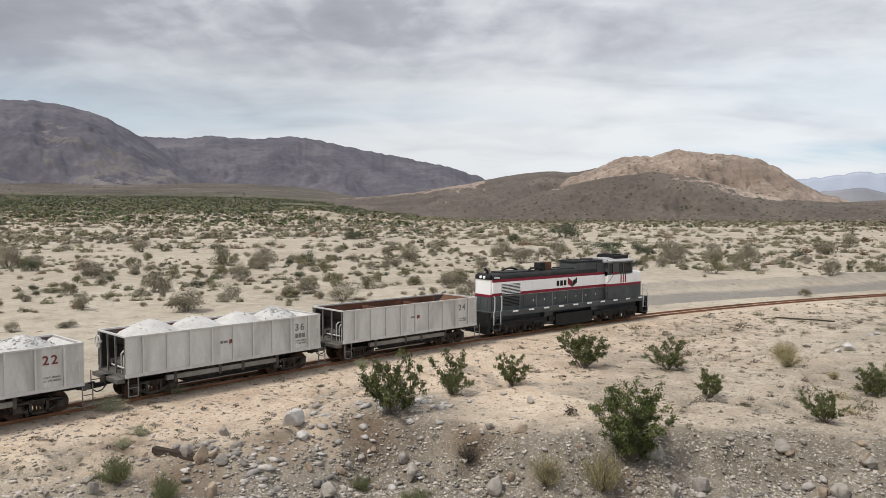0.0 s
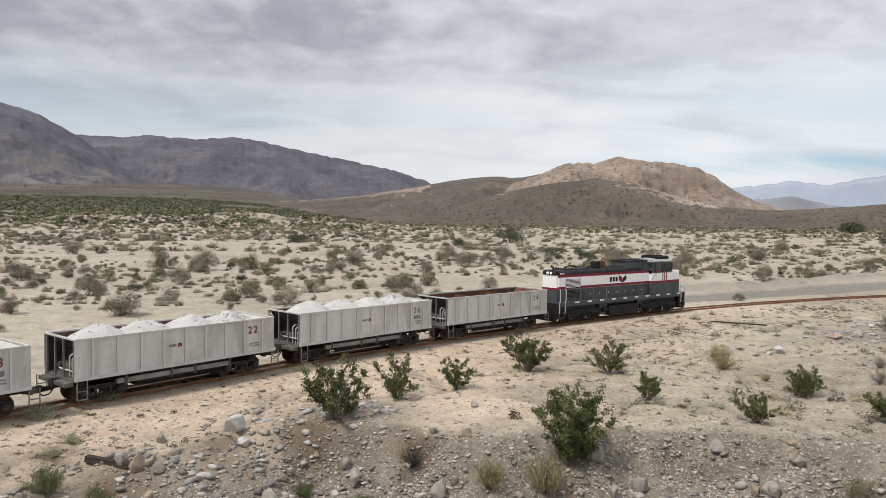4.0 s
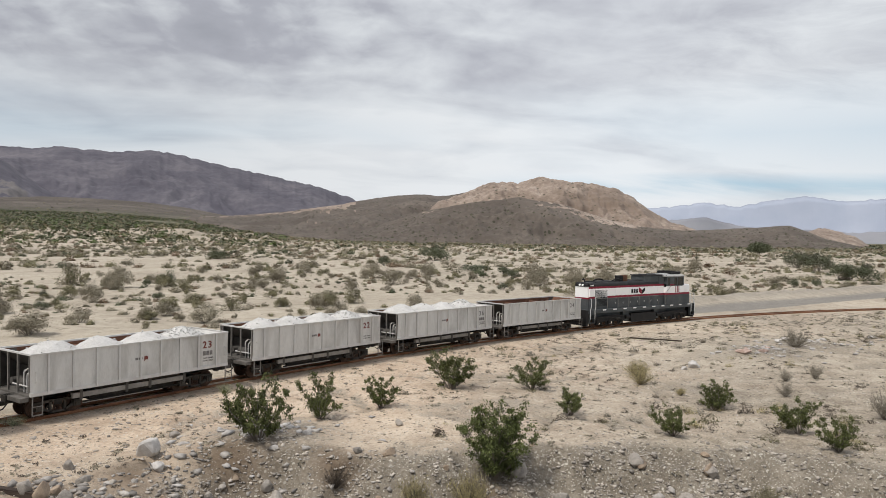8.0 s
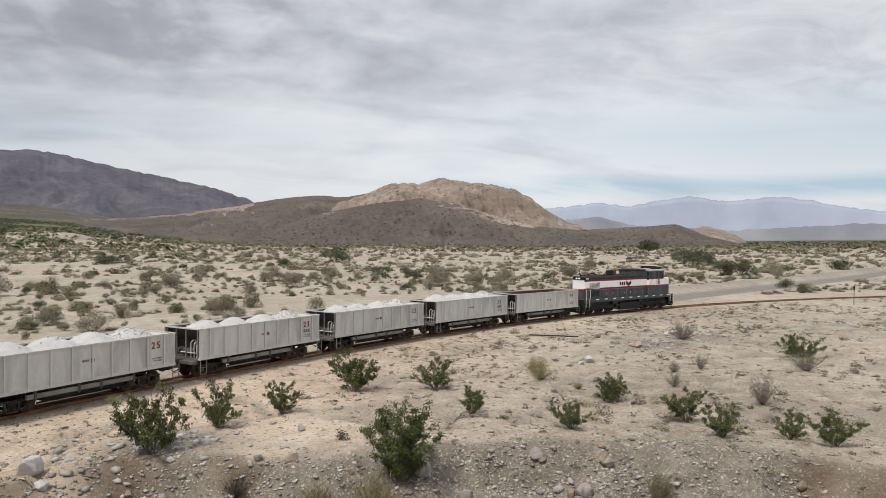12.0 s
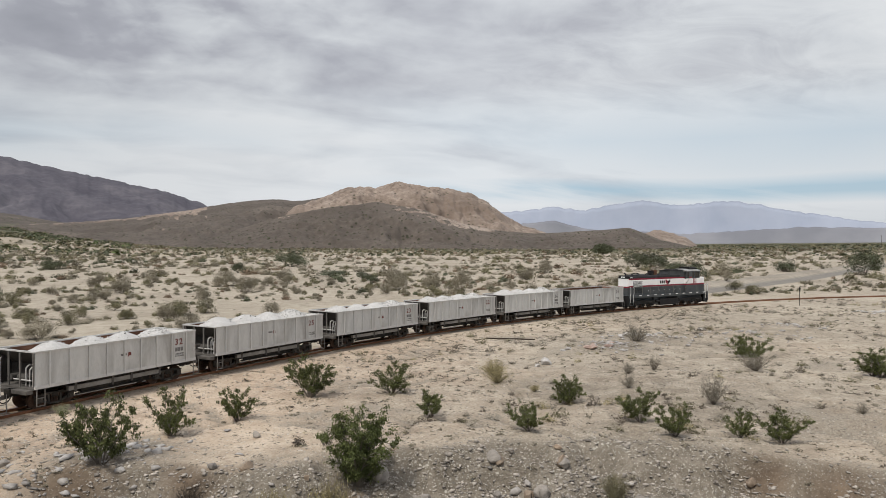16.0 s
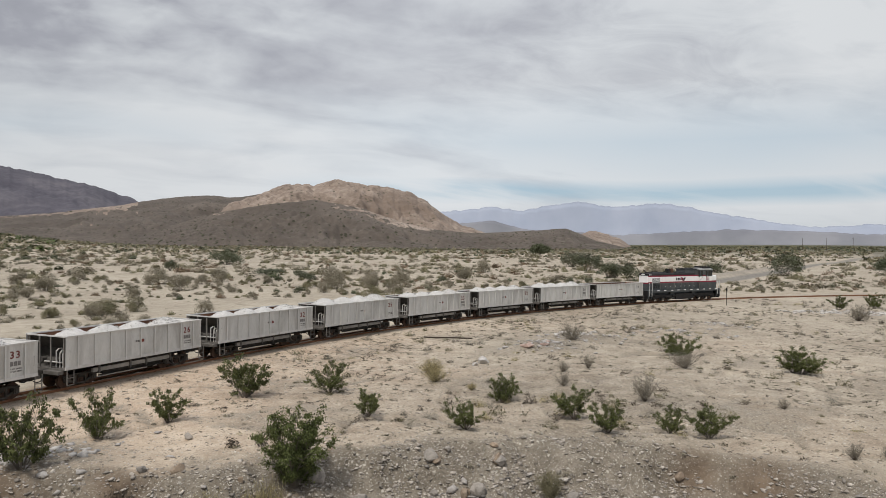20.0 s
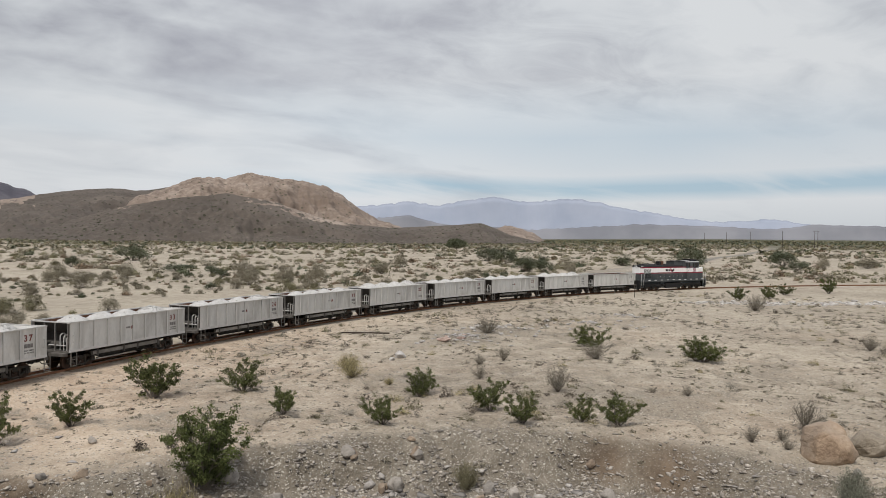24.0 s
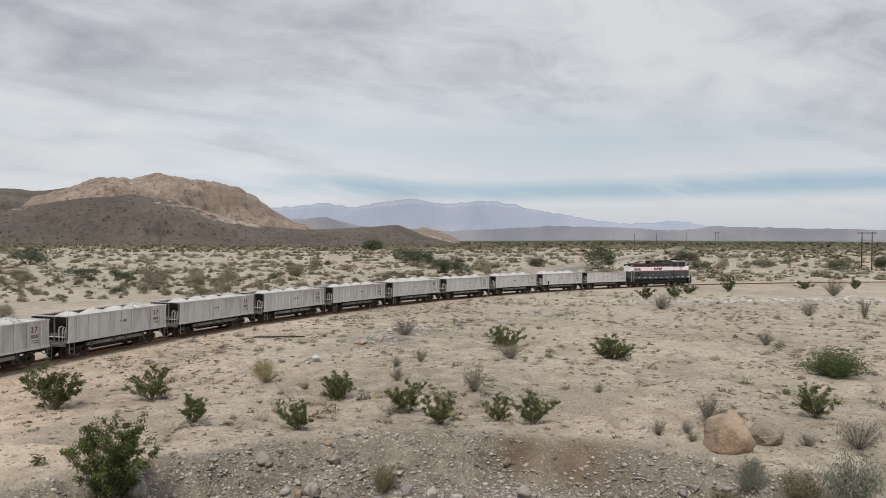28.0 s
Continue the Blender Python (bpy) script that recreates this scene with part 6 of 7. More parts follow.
def shrub(k, x, y, w, h, foliage=None):
    """A shrub w metres wide and h high at x, y."""
    COUNT[0] += 1
    rng = random.Random(COUNT[0] * 7 + 3)
    name, label, group = LABELS[k]
    stems, leaves = KINDS[k][COUNT[0] % len(KINDS[k])]
    m = pose(x, y, ground_z(x, y) - 0.01, rng.uniform(-4, 4), rng.uniform(-4, 4), rng.uniform(0, 360)) @ Matrix.Diagonal((w * 0.84, w * 0.84, h, 1))
    ob = thing(name, label, "bush" if k not in ("straw", "weed", "dead", "sage") else "tuft", group, m)
    ob.scale = m.to_scale()
    shared("branching", stems, ob, I4)
    shared("foliage", leaves, ob, I4)
    return ob


def rock_mesh(seed, mat, pts=20, rough=0.05):
    """A broken stone about one metre across, resting on its flat side."""
    rng = random.Random(seed)
    bm = bmesh.new()
    for _ in range(pts):
        v = Vector((rng.gauss(0, 1), rng.gauss(0, 1), rng.gauss(0, 1))).normalized()
        bm.verts.new(v * 0.5 * rng.uniform(0.8, 1.0))
    bmesh.ops.convex_hull(bm, input=bm.verts)
    bmesh.ops.delete(bm, geom=[v for v in bm.verts if not v.link_faces], context="VERTS")
    bmesh.ops.bevel(bm, geom=bm.edges[:], offset=0.035, segments=1, affect="EDGES")
    bmesh.ops.triangulate(bm, faces=bm.faces[:])
    bmesh.ops.subdivide_edges(bm, edges=bm.edges[:], cuts=1)
    for v in bm.verts:
        v.co *= 1 + rough * noise.noise(v.co * 5 + Vector((seed, 0, 0))) + rough * 0.8 * noise.noise(v.co * 13 + Vector((0, seed, 0)))
        v.co.z = max(v.co.z, -0.30) + 0.30
    zs = max(v.co.z for v in bm.verts)
    for v in bm.verts:
        v.co.z /= zs
    return mesh_of("rock", bm, mat)


M["brownstone"] = material("brown_stained_stone", [(0.20, 0.155, 0.115), (0.31, 0.24, 0.175), (0.40, 0.33, 0.26)], 0.9, 0, 2.2, 15, 0.5, 0.03, per_object=0.2)
ROCKS = [rock_mesh(i * 3.7, (M["stone"], M["stone"], M["brownstone"])[i % 3]) for i in range(9)]
WHITE_ROCKS = [rock_mesh(50 + i * 2.3, M["whitestone"], 14) for i in range(4)]

M["pinkstone"] = material("pinkish_broken_stone", [(0.27, 0.19, 0.155), (0.41, 0.305, 0.26), (0.52, 0.42, 0.37)], 0.9, 0, 2.5, 16, 0.6, 0.03, per_object=0.2)
PINK = rock_mesh(77.0, M["pinkstone"], 12)


def rock(x, y, w, h, white=False):
    COUNT[0] += 1
    rng = random.Random(COUNT[0] * 5 + 1)
    k = 0.75 if white else 1.05
    me = (WHITE_ROCKS if white else ROCKS)[COUNT[0] % (4 if white else 9)]
    ob = new("rubble_block" if white else "rock", me)
    ob.matrix_basis = pose(x, y, ground_z(x, y) - 0.14 * h, 0, 0, rng.uniform(0, 360)) @ Matrix.Diagonal((w * k, w * k * rng.uniform(0.7, 0.95), h * k, 1))
    return tagged(ob, "pale angular rubble block lying on sand" if white else "weathered angular stone half sunk in gravel", "rock", "rubble blocks" if white else "loose stones")


for p in [(-1.84, 26.54, 2.37, 1.96), (0.29, 29.99, 1.9, 1.74), (2.95, 31.54, 1.71, 1.34), (6.87, 36.09, 2.51, 1.96), (10.98, 35.85, 2.08, 1.44), (11.18, 30.17, 1.4, 1.12), (13.86, 26.47, 1.6, 1.07), (18.54, 31.07, 1.51, 1.2), (18.67, 23.29, 1.62, 1.21), (18.96, 26.27, 1.71, 1.39), (21.22, 22.74, 1.22, 1.04), (22.66, 21.92, 1.76, 1.23), (36.84, 38.68, 2.47, 1.59), (38.3, 30.6, 2.12, 1.3), (32.73, 14.92, 2.1, 1.41), (38.73, 30.22, 2.39, 1.54), (18.17, 30.68, 1.43, 1.14), (83.52, 60.28, 2.29, 1.68), (90, 60.25, 2.22, 1.75)]:
    shrub("green", *p)
shrub("full", 6.25, 24.45, 2.55, 2.35)
for p in [(107.5, 62.08, 2.67, 2.31), (98.14, 63.07, 2.55, 1.53), (125.84, 58.78, 3.25, 1.34), (133.56, 53.8, 2.12, 1.74)]:
    shrub("green", *p)
for p in [(0.87, 24.49, 0.95, 0.8)]:
    shrub("dead", *p)
for p in [(3.3, 23.06, 1.17, 0.94), (5.05, 23.09, 1.35, 1.19), (17.2, 36.38, 1.41, 0.84), (17.8, 38.27, 1.51, 0.88), (18.15, 33.87, 0.58, 0.35)]:
    shrub("straw", *p)
for p in [(-9.61, 21.26, 1.19, 0.76), (-7.87, 20.51, 0.96, 0.64), (-2.69, 23.9, 0.84, 0.41), (-0.89, 22.95, 1.08, 0.5)]:
    shrub("weed", *p)
for p in [(-12.96, 28.08, 1.63, 0.52), (-12.28, 30.2, 0.94, 0.42), (-11.24, 30.68, 0.95, 0.36), (-10.43, 24.88, 0.81, 0.39), (-10.54, 23.79, 0.74, 0.37), (-4.04, 36.21, 0.84, 0.39)]:
    shrub("sage", *p)
for p in [(24.53, 27.95, 1.4, 1.34), (25.62, 36.3, 0.86, 0.66), (23.02, 32.6, 0.89, 0.71), (27.76, 36.8, 0.95, 0.89), (33.47, 34.58, 2.11, 1.02), (33.59, 46.54, 2.35, 1.36), (29.16, 11.57, 1.93, 1.09), (28.57, 17.34, 1.33, 1.11), (26.36, 17, 0.64, 0.46), (53.41, 27.83, 1.27, 1.1), (78.31, 36.25, 1.9, 1.54), (113.11, 48.69, 3.51, 2.51), (73.1, 50.65, 2.62, 1.7), (82.96, 32.54, 1.31, 2.02), (25.01, 15.87, 0.6, 0.35), (24.88, 17.3, 0.67, 0.63), (29.04, 23.68, 0.62, 0.51), (28.19, 12.98, 0.85, 0.47)]:
    shrub("grey", *p)
for p in [(22.24, 10.48, 1.57, 0.82), (22.11, 12.78, 1.06, 0.66), (14.86, 21.77, 0.93, 0.93), (20.41, 15.28, 1.33, 0.53)]:
    shrub("olive", *p)
for p in [(-62.2, 105.14, 5.01, 3.4), (-28.43, 72.48, 3.46, 2.12), (-20.16, 57.53, 3.28, 1.78), (-44.86, 93.41, 3.74, 2.01), (-23.28, 84.18, 2.59, 2.07), (-25.79, 101.88, 2.66, 2.19), (-28.59, 57.99, 1.43, 1.52), (0.64, 76.61, 2.24, 1.77), (35.72, 113.03, 4.17, 2.96), (44.3, 83.92, 2.45, 2.07), (-61.28, 149.32, 4.59, 2.98), (-9.98, 137.97, 3.61, 2.55), (-61.99, 111.32, 3.42, 1.71), (-13.33, 70.87, 2.18, 1.42), (-14.58, 69, 1.6, 1.06), (-25.75, 50.2, 1.55, 0.54), (-28.33, 48, 1.11, 0.74), (-25.71, 105.66, 4.51, 2.91), (-5.29, 119.86, 3.85, 2.62), (10.26, 131.97, 3.99, 3.39)]:
    shrub("mgrey", *p)
for p in [(12.57, 116.68, 3.55, 2.67), (21.95, 139.41, 3.87, 2.8), (39.46, 126.9, 4.49, 3.47), (43.15, 117.73, 3.46, 3.27), (92.71, 167.82, 4.3, 3.73), (45.06, 108.62, 3.99, 3.64), (71.9, 138.09, 4.69, 2.58), (44.28, 120.84, 3.37, 1.87), (31.41, 105.02, 2.18, 1.72), (102.31, 113.27, 2.81, 3.28), (199.56, 117.12, 3.65, 4.32), (230.73, 95.38, 2.35, 4.37), (229.28, 112.1, 1.42, 4.61), (226.27, 119.15, 7.2, 3.6)]:
    shrub("mgrey", *p)
for p in [(-33.18, 110.86, 3.92, 2.73), (-20.23, 107.74, 2.65, 1.66), (-11.34, 77.84, 1.8, 0.96), (-14.18, 68.36, 1.79, 0.84), (-3.32, 79.54, 1.47, 0.98), (1.61, 80.72, 2.74, 1.24), (-25.39, 79.61, 1.23, 0.86), (34.62, 93.54, 2.74, 1.87), (41.45, 100.53, 1.7, 0.93), (33.12, 67.06, 1.24, 0.72), (-38.46, 71.92, 2.22, 0.55), (-4.77, 89.71, 1.66, 0.97), (-36.84, 79.19, 1.83, 0.73), (-30.09, 65.71, 1.01, 0.51), (-13.85, 75.36, 2.32, 1.37), (-14.03, 68.1, 1.42, 0.76), (-12.73, 83.95, 2.61, 1.07), (-7.67, 83.37, 1.8, 1.2), (-2.98, 80.2, 1.76, 0.94), (1.6, 82.54, 3.68, 1.47)]:
    shrub("molive", *p)
for p in [(4.66, 83.59, 2.51, 1.63), (85.96, 88.88, 3.69, 1.34), (91.86, 99.72, 3.35, 1.49)]:
    shrub("molive", *p)
for p in [(39, 235.23, 11.2, 5.78), (-27.71, 226.94, 7.32, 3.49), (18.42, 190.45, 3.8, 2.63), (36.79, 164.61, 7.59, 1.52), (38.58, 145.13, 3.79, 2.23), (-20.18, 109.78, 3.07, 2.31), (135.77, 180.55, 9.71, 4.86), (108.34, 136.36, 5.43, 3.71), (112.75, 135.49, 6.93, 4.21), (163.91, 158.08, 6.65, 3.63), (164.98, 134.99, 9.93, 6.4), (212.46, 137.7, 9.96, 5.17), (189, 117.91, 6.46, 2.91), (227.29, 97.13, 6.69, 4.02), (148.08, 205.98, 9.72, 5.06), (231.81, 85.79, 6.51, 4.23)]:
    shrub("mgreen", *p)
shrub("bright", 43.87, 18.82, 3.5, 1.5)
for p in [(-5.42, 26.08, 1.5, 0.9), (-4.92, 25.34, 0.9, 0.6)]:
    rock(*p, white=True)
for p in [(-5, 28.97, 0.63, 0.27), (-7.61, 22.79, 0.6, 0.57), (-8.11, 22.92, 0.5, 0.46), (-6.95, 22.75, 0.5, 0.32), (-7.41, 23.31, 0.44, 0.29), (-9.92, 20.49, 0.42, 0.42), (-10.33, 21.07, 0.46, 0.16), (-4.39, 23.6, 0.4, 0.37), (-1.03, 24.23, 0.6, 0.6), (-1.41, 25.04, 0.55, 0.39), (-3.39, 24.2, 0.38, 0.3), (-3.19, 24.47, 0.34, 0.27), (-3.59, 22.74, 0.64, 0.43), (-6.72, 21.03, 0.43, 0.46), (-6.83, 24.08, 0.56, 0.3), (-7.51, 25, 0.43, 0.35), (-2.44, 25.18, 0.31, 0.24), (-2.8, 24.9, 0.35, 0.23)]:
    rock(*p)
for p in [(3.47, 28.89, 0.43, 0.27), (2.68, 25.06, 0.58, 0.35), (1.6, 25.26, 0.39, 0.22), (1.68, 23.32, 0.69, 0.62), (4.49, 24.08, 0.22, 0.19), (8.42, 23.74, 0.74, 0.56), (7.34, 22.97, 0.5, 0.39), (11.51, 24.38, 0.72, 0.46), (13.77, 23.53, 0.62, 0.37), (12.56, 22.78, 0.6, 0.46), (13.89, 24.07, 0.37, 0.19), (12.23, 24.69, 0.31, 0.19), (7.09, 24.3, 0.79, 0.49), (2.22, 23.67, 0.3, 0.26), (6.4, 24.5, 0.27, 0.15), (9.51, 23.63, 0.37, 0.3), (12.29, 22.98, 0.39, 0.29), (11.14, 23.57, 0.37, 0.26), (11.46, 24.47, 0.73, 0.44), (13.75, 23.62, 0.58, 0.42)]:
    rock(*p)
for p in [(7.08, 24.37, 0.79, 0.51), (12.48, 22.83, 0.59, 0.47), (12.04, 22.95, 0.47, 0.31), (15.37, 21.11, 0.56, 0.4), (15.78, 20.15, 0.55, 0.43), (7.95, 25.77, 0.31, 0.19), (18.52, 18.44, 0.64, 0.52), (20.37, 15.6, 0.5, 0.5), (19.65, 20.5, 0.48, 0.33), (22.2, 13.95, 0.38, 0.23), (23.9, 12.78, 0.38, 0.27), (20.64, 18.11, 0.25, 0.17), (15.68, 22.44, 0.25, 0.17), (13.27, 22.25, 0.32, 0.2), (23.47, 12.23, 0.22, 0.15)]:
    rock(*p)
for p in [(23.02, 41.47, 1.37, 0.72), (21.96, 40.63, 0.7, 0.35), (27.09, 45.54, 0.81, 0.32), (35.14, 50.01, 1.03, 0.37), (34.27, 47.06, 0.89, 0.45), (34.06, 49.27, 0.83, 0.28), (44.95, 52.88, 1.07, 0.43), (34.7, 46.3, 0.71, 0.27), (95.96, 52.08, 1.39, 0.54), (96.14, 49.39, 1.67, 0.61), (100.18, 48.69, 1.39, 0.54), (100.95, 46.01, 1.52, 0.53), (104.68, 45.42, 1.24, 0.54), (107.82, 44.52, 1.73, 0.63), (110.27, 42.19, 1.57, 0.63), (102.04, 40.05, 1.02, 0.44)]:
    rock(*p, white=True)
for x, y, w, h in ((28.6, 45.0, 1.7, 0.42), (29.9, 44.7, 1.15, 0.36), (29.2, 45.7, 0.9, 0.55), (30.6, 45.4, 0.7, 0.3)):
    slab = rock(x, y, w, h, white=True)
    slab.data = PINK
    tagged(slab, "broken pinkish slab lying in a heap on sand", "rock", "rubble blocks")
shrub("greygreen", 22.39, 12.07, 1.05, 0.94)
shrub("greygreen", 22.87, 9.21, 1.85, 1.19)


# ---- scrub over the plain ----
def open_sand(x, y):
    """Bare washes and tracks, where hardly anything grows."""
    return noise.noise((x * 0.012 + 0.3 * noise.noise((x * 0.03, y * 0.03, 2)), y * 0.030, 6.0)) > 0.22


def scatter_plain():
    """The bushes of the plain that can be told apart, one by one."""
    rng = random.Random(5)
    n = 0
    placed = [(o.location.x, o.location.y) for o in scene.objects if o.name.startswith("scrub_bush")]
    while n < 230:
        b, r = rng.uniform(-34, 72), 55 + 95 * rng.random() ** 0.8
        x, y = r * math.sin(radians(b)), r * math.cos(radians(b))
        if not behind_track(x, y) or track_distance(x, y)[0] < 9 or -5 < road_distance(x, y) < 9 or (open_sand(x, y) and rng.random() < 0.85):
            continue
        if any((x - px) ** 2 + (y - py) ** 2 < 5 for px, py in placed):
            continue
        placed.append((x, y))
        k = rng.choices(("mgrey", "molive", "mgreen"), (5, 4, 1.3))[0]
        h = rng.choice((0.5, 0.6, 0.75, 1.0, 1.4)) * rng.uniform(0.8, 1.2)
        shrub(k, x, y, h * rng.uniform(1.2, 1.9), h)
        n += 1


def far_scrub(name, mats, label, n, b0, b1, r0, r1, per, leaf, sizes, weights, seed, rule):
    """A wide belt of shrubs, joined: per leaves for each."""
    rng = np.random.default_rng(seed)
    C, U, V, D, mi = [], [], [], [], []
    got = 0
    while got < n:
        b, r = rng.uniform(b0, b1), math.sqrt(rng.uniform(r0 * r0, r1 * r1))
        x, y = r * math.sin(radians(b)), r * math.cos(radians(b))
        if not rule(x, y, r, b, rng):
            continue
        h = rng.choice(sizes) * rng.uniform(0.75, 1.3)
        lobes = 4
        w = h * rng.uniform(1.2, 2.0) * (2.0 if h < 0.2 else 1.0)
        c = rng.normal(size=(per, 3))
        c /= np.linalg.norm(c, axis=1)[:, None]
        c *= rng.uniform(0.35, 1.0, (per, 1))
        c[:, 2] = np.abs(c[:, 2])
        c *= (w / 2, w / 2, h)
        # lobes give an uneven outline
        lobe = rng.normal(size=(lobes, 3)) * (w * 0.24, w * 0.24, h * 0.14)
        c = c * 0.85 + lobe[rng.integers(0, lobes, per)]
        D.append(c * (1, 1, 1.6) / (w, w, h) + rng.normal(size=(per, 3)) * 0.24 + (0, 0, 0.05))
        c[:, 2] = np.maximum(c[:, 2], 0.03) + ground_z(x, y)
        c[:, 0] += x
        c[:, 1] += y
        u, v = axes(rng, per, leaf * h, 0.1, 1.3)
        C.append(c), U.append(u), V.append(v)
        mi += [int(rng.choice(len(mats), p=weights))] * per
        got += 1
    me = leaf_mesh(name, np.concatenate(C), np.concatenate(U), np.concatenate(V), mats, np.concatenate(D))
    me.polygons.foreach_set("material_index", mi)
    return tagged(new(name, me), label, "scrub", kind="stuff")


def plain_rule(x, y, r, b, rng):
    if r < 330 and (not behind_track(x, y) or track_distance(x, y)[0] < 9):
        return False
    if -5 < road_distance(x, y) < 8:
        return False
    return not open_sand(x, y) or rng.random() < 0.12


def green_rule(x, y, r, b, rng):
    return rng.random() < smooth_step(340, 580, r) and noise.noise((x * 0.006, y * 0.006, 3.0)) > -0.42 + 0.012 * (b + 18)


scatter_plain()
BRUSH = [M["farbrush"], M["farolive"], M["thicket"], M["rustbrush"]]
far_scrub("scrub", BRUSH, "scattered grey and olive desert scrub on sand", 900, -36, 74, 62, 150, 300, 0.17, (0.3, 0.45, 0.6), (0.38, 0.40, 0.08, 0.14), 1, plain_rule)
far_scrub("east_scrub", BRUSH, "grey and olive desert scrub scattered on sand", 620, 18, 74, 75, 230, 280, 0.17, (0.3, 0.5, 0.8), (0.38, 0.40, 0.10, 0.12), 21, plain_rule)
far_scrub("scrub_belt", BRUSH, "belt of grey and olive desert scrub", 2250, -38, 76, 150, 420, 190, 0.20, (0.5, 0.8, 1.1, 1.7), (0.44, 0.36, 0.08, 0.12), 2, plain_rule)
far_scrub("west_scrub", BRUSH, "dense grey and green scrub before the thicket", 1100, -40, 0, 170, 440, 150, 0.22, (0.5, 0.8, 1.1, 1.6), (0.40, 0.32, 0.20, 0.08), 31, plain_rule)
far_scrub("distant_scrub", BRUSH, "distant dense desert scrub before the hills", 8000, -40, 78, 420, 960, 30, 0.48, (1.0, 1.5, 2.2), (0.36, 0.38, 0.18, 0.08), 3, plain_rule)
far_scrub("green_thicket", [M["thicket"], M["bright"], M["farolive"], M["farbrush"]], "dark green thicket at the foot of the range", 16000, -42, -2, 420, 1600, 22, 0.50, (1.3, 1.9, 3.0), (0.42, 0.20, 0.26, 0.12), 4, green_rule)
far_scrub("fan_scrub", [M["thicket"], M["farolive"]], "sparse scrub over the gravel fan", 1500, -42, 2, 1500, 2600, 14, 0.52, (1.2, 1.8, 2.6), (0.6, 0.4), 8, lambda x, y, r, b, g: True)
far_scrub("valley_scrub", [M["thicket"], M["farolive"]], "dark scrub across the far valley floor", 4500, 30, 80, 900, 2300, 16, 0.66, (1.6, 2.2, 3.0), (0.35, 0.65), 6, lambda x, y, r, b, g: True)


def hill_scrub():
    """Single dark bushes over the slopes of the hills."""
    rng = np.random.default_rng(12)
    C, U, V = [], [], []
    for name, n in (("hill_1", 3000), ("hill_3", 1800), ("hill_2", 500)):
        S = SLOPES[name]
        for p in S[rng.integers(0, len(S), n)]:
            if p[2] < -6:
                continue
            h = rng.choice((0.5, 0.75, 1.3), p=(0.5, 0.35, 0.15)) * rng.uniform(0.8, 1.2)
            c = rng.normal(size=(12, 3)) * (h * 0.42, h * 0.42, h * 0.25)
            c[:, 2] = np.abs(c[:, 2]) + 0.2
            u, v = axes(rng, 12, h * 0.7, 0.1, 1.2)
            C.append(c + p), U.append(u), V.append(v)
    me = leaf_mesh("hill_scrub", np.concatenate(C), np.concatenate(U), np.concatenate(V), [M["thicket"]])
    tagged(new("hill_scrub", me), "sparse dark bushes dotted over the hillsides", "scrub", kind="stuff")


hill_scrub()


# ---- small stones and litter ----
def strewn(name, n, mat, label, region, size, flat, seed, sub=1):
    """Many small stones joined into one; region(rng) gives a place or None."""
    rng = np.random.default_rng(seed)
    bm = bmesh.new()
    bmesh.ops.create_icosphere(bm, subdivisions=sub, radius=1)
    base = np.array([v.co for v in bm.verts])
    tri = np.array([[v.index for v in f.verts] for f in bm.faces])
    bm.free()
    nv = len(base)
    V = np.zeros((n, nv, 3))
    k = 0
    while k < n:
        p = region(rng)
        if p is None:
            continue
        x, y = p
        s = size[0] + (size[1] - size[0]) * rng.random() ** 4.0
        shape = base * (1 + 0.46 * rng.normal(size=(nv, 1)).clip(-1.1, 1.3)) * (s * rng.uniform(0.75, 1.7), s * rng.uniform(0.55, 1.0), s * flat * rng.uniform(0.6, 1.2))
        a = rng.uniform(0, 6.28)
        c, q = math.cos(a), math.sin(a)
        V[k, :, 0] = shape[:, 0] * c - shape[:, 1] * q + x
        V[k, :, 1] = shape[:, 0] * q + shape[:, 1] * c + y
        V[k, :, 2] = shape[:, 2] + ground_z(x, y) + s * flat * 0.25
        k += 1
    F = (tri[None] + (np.arange(n) * nv)[:, None, None]).reshape(-1, 3)
    me = bpy.data.meshes.new(name)
    me.vertices.add(n * nv)
    me.vertices.foreach_set("co", V.astype(np.float32).reshape(-1))
    me.loops.add(F.size)
    me.loops.foreach_set("vertex_index", F.astype(np.int32).reshape(-1))
    me.polygons.add(len(F))
    me.polygons.foreach_set("loop_start", np.arange(0, F.size, 3, dtype=np.int32))
    me.polygons.foreach_set("loop_total", np.full(len(F), 3, dtype=np.int32))
    me.update(calc_edges=True)
    me.materials.append(mat)
    return tagged(new(name, me), label, "stones", kind="stuff")


def polar(rng, b0, b1, r0, r1):
    b, r = radians(rng.uniform(b0, b1)), math.sqrt(rng.uniform(r0 * r0, r1 * r1))
    return r * math.sin(b), r * math.cos(b)


def on_bank(rng):
    x, y = polar(rng, -36, 74, 18, 32)
    below, wid = bank(x, y)
    b = math.degrees(math.atan2(x, y))
    want = smooth_step(-0.8, 1.5, below) if b > -8 else 0.07 + 0.75 * smooth_step(-0.5, 5, below)
    clump = 0.5 + 0.9 * noise.noise((x * 0.5, y * 0.5, 21.0))
    return (x, y) if rng.random() < want * clump else None


def on_flat(rng):
    x, y = polar(rng, -36, 74, 24, 95)
    if behind_track(x, y) or track_distance(x, y)[0] < 1.6:
        return None
    return (x, y) if rng.random() < 0.30 + 0.9 * noise.noise((x * 0.13, y * 0.13, 31.0)) else None


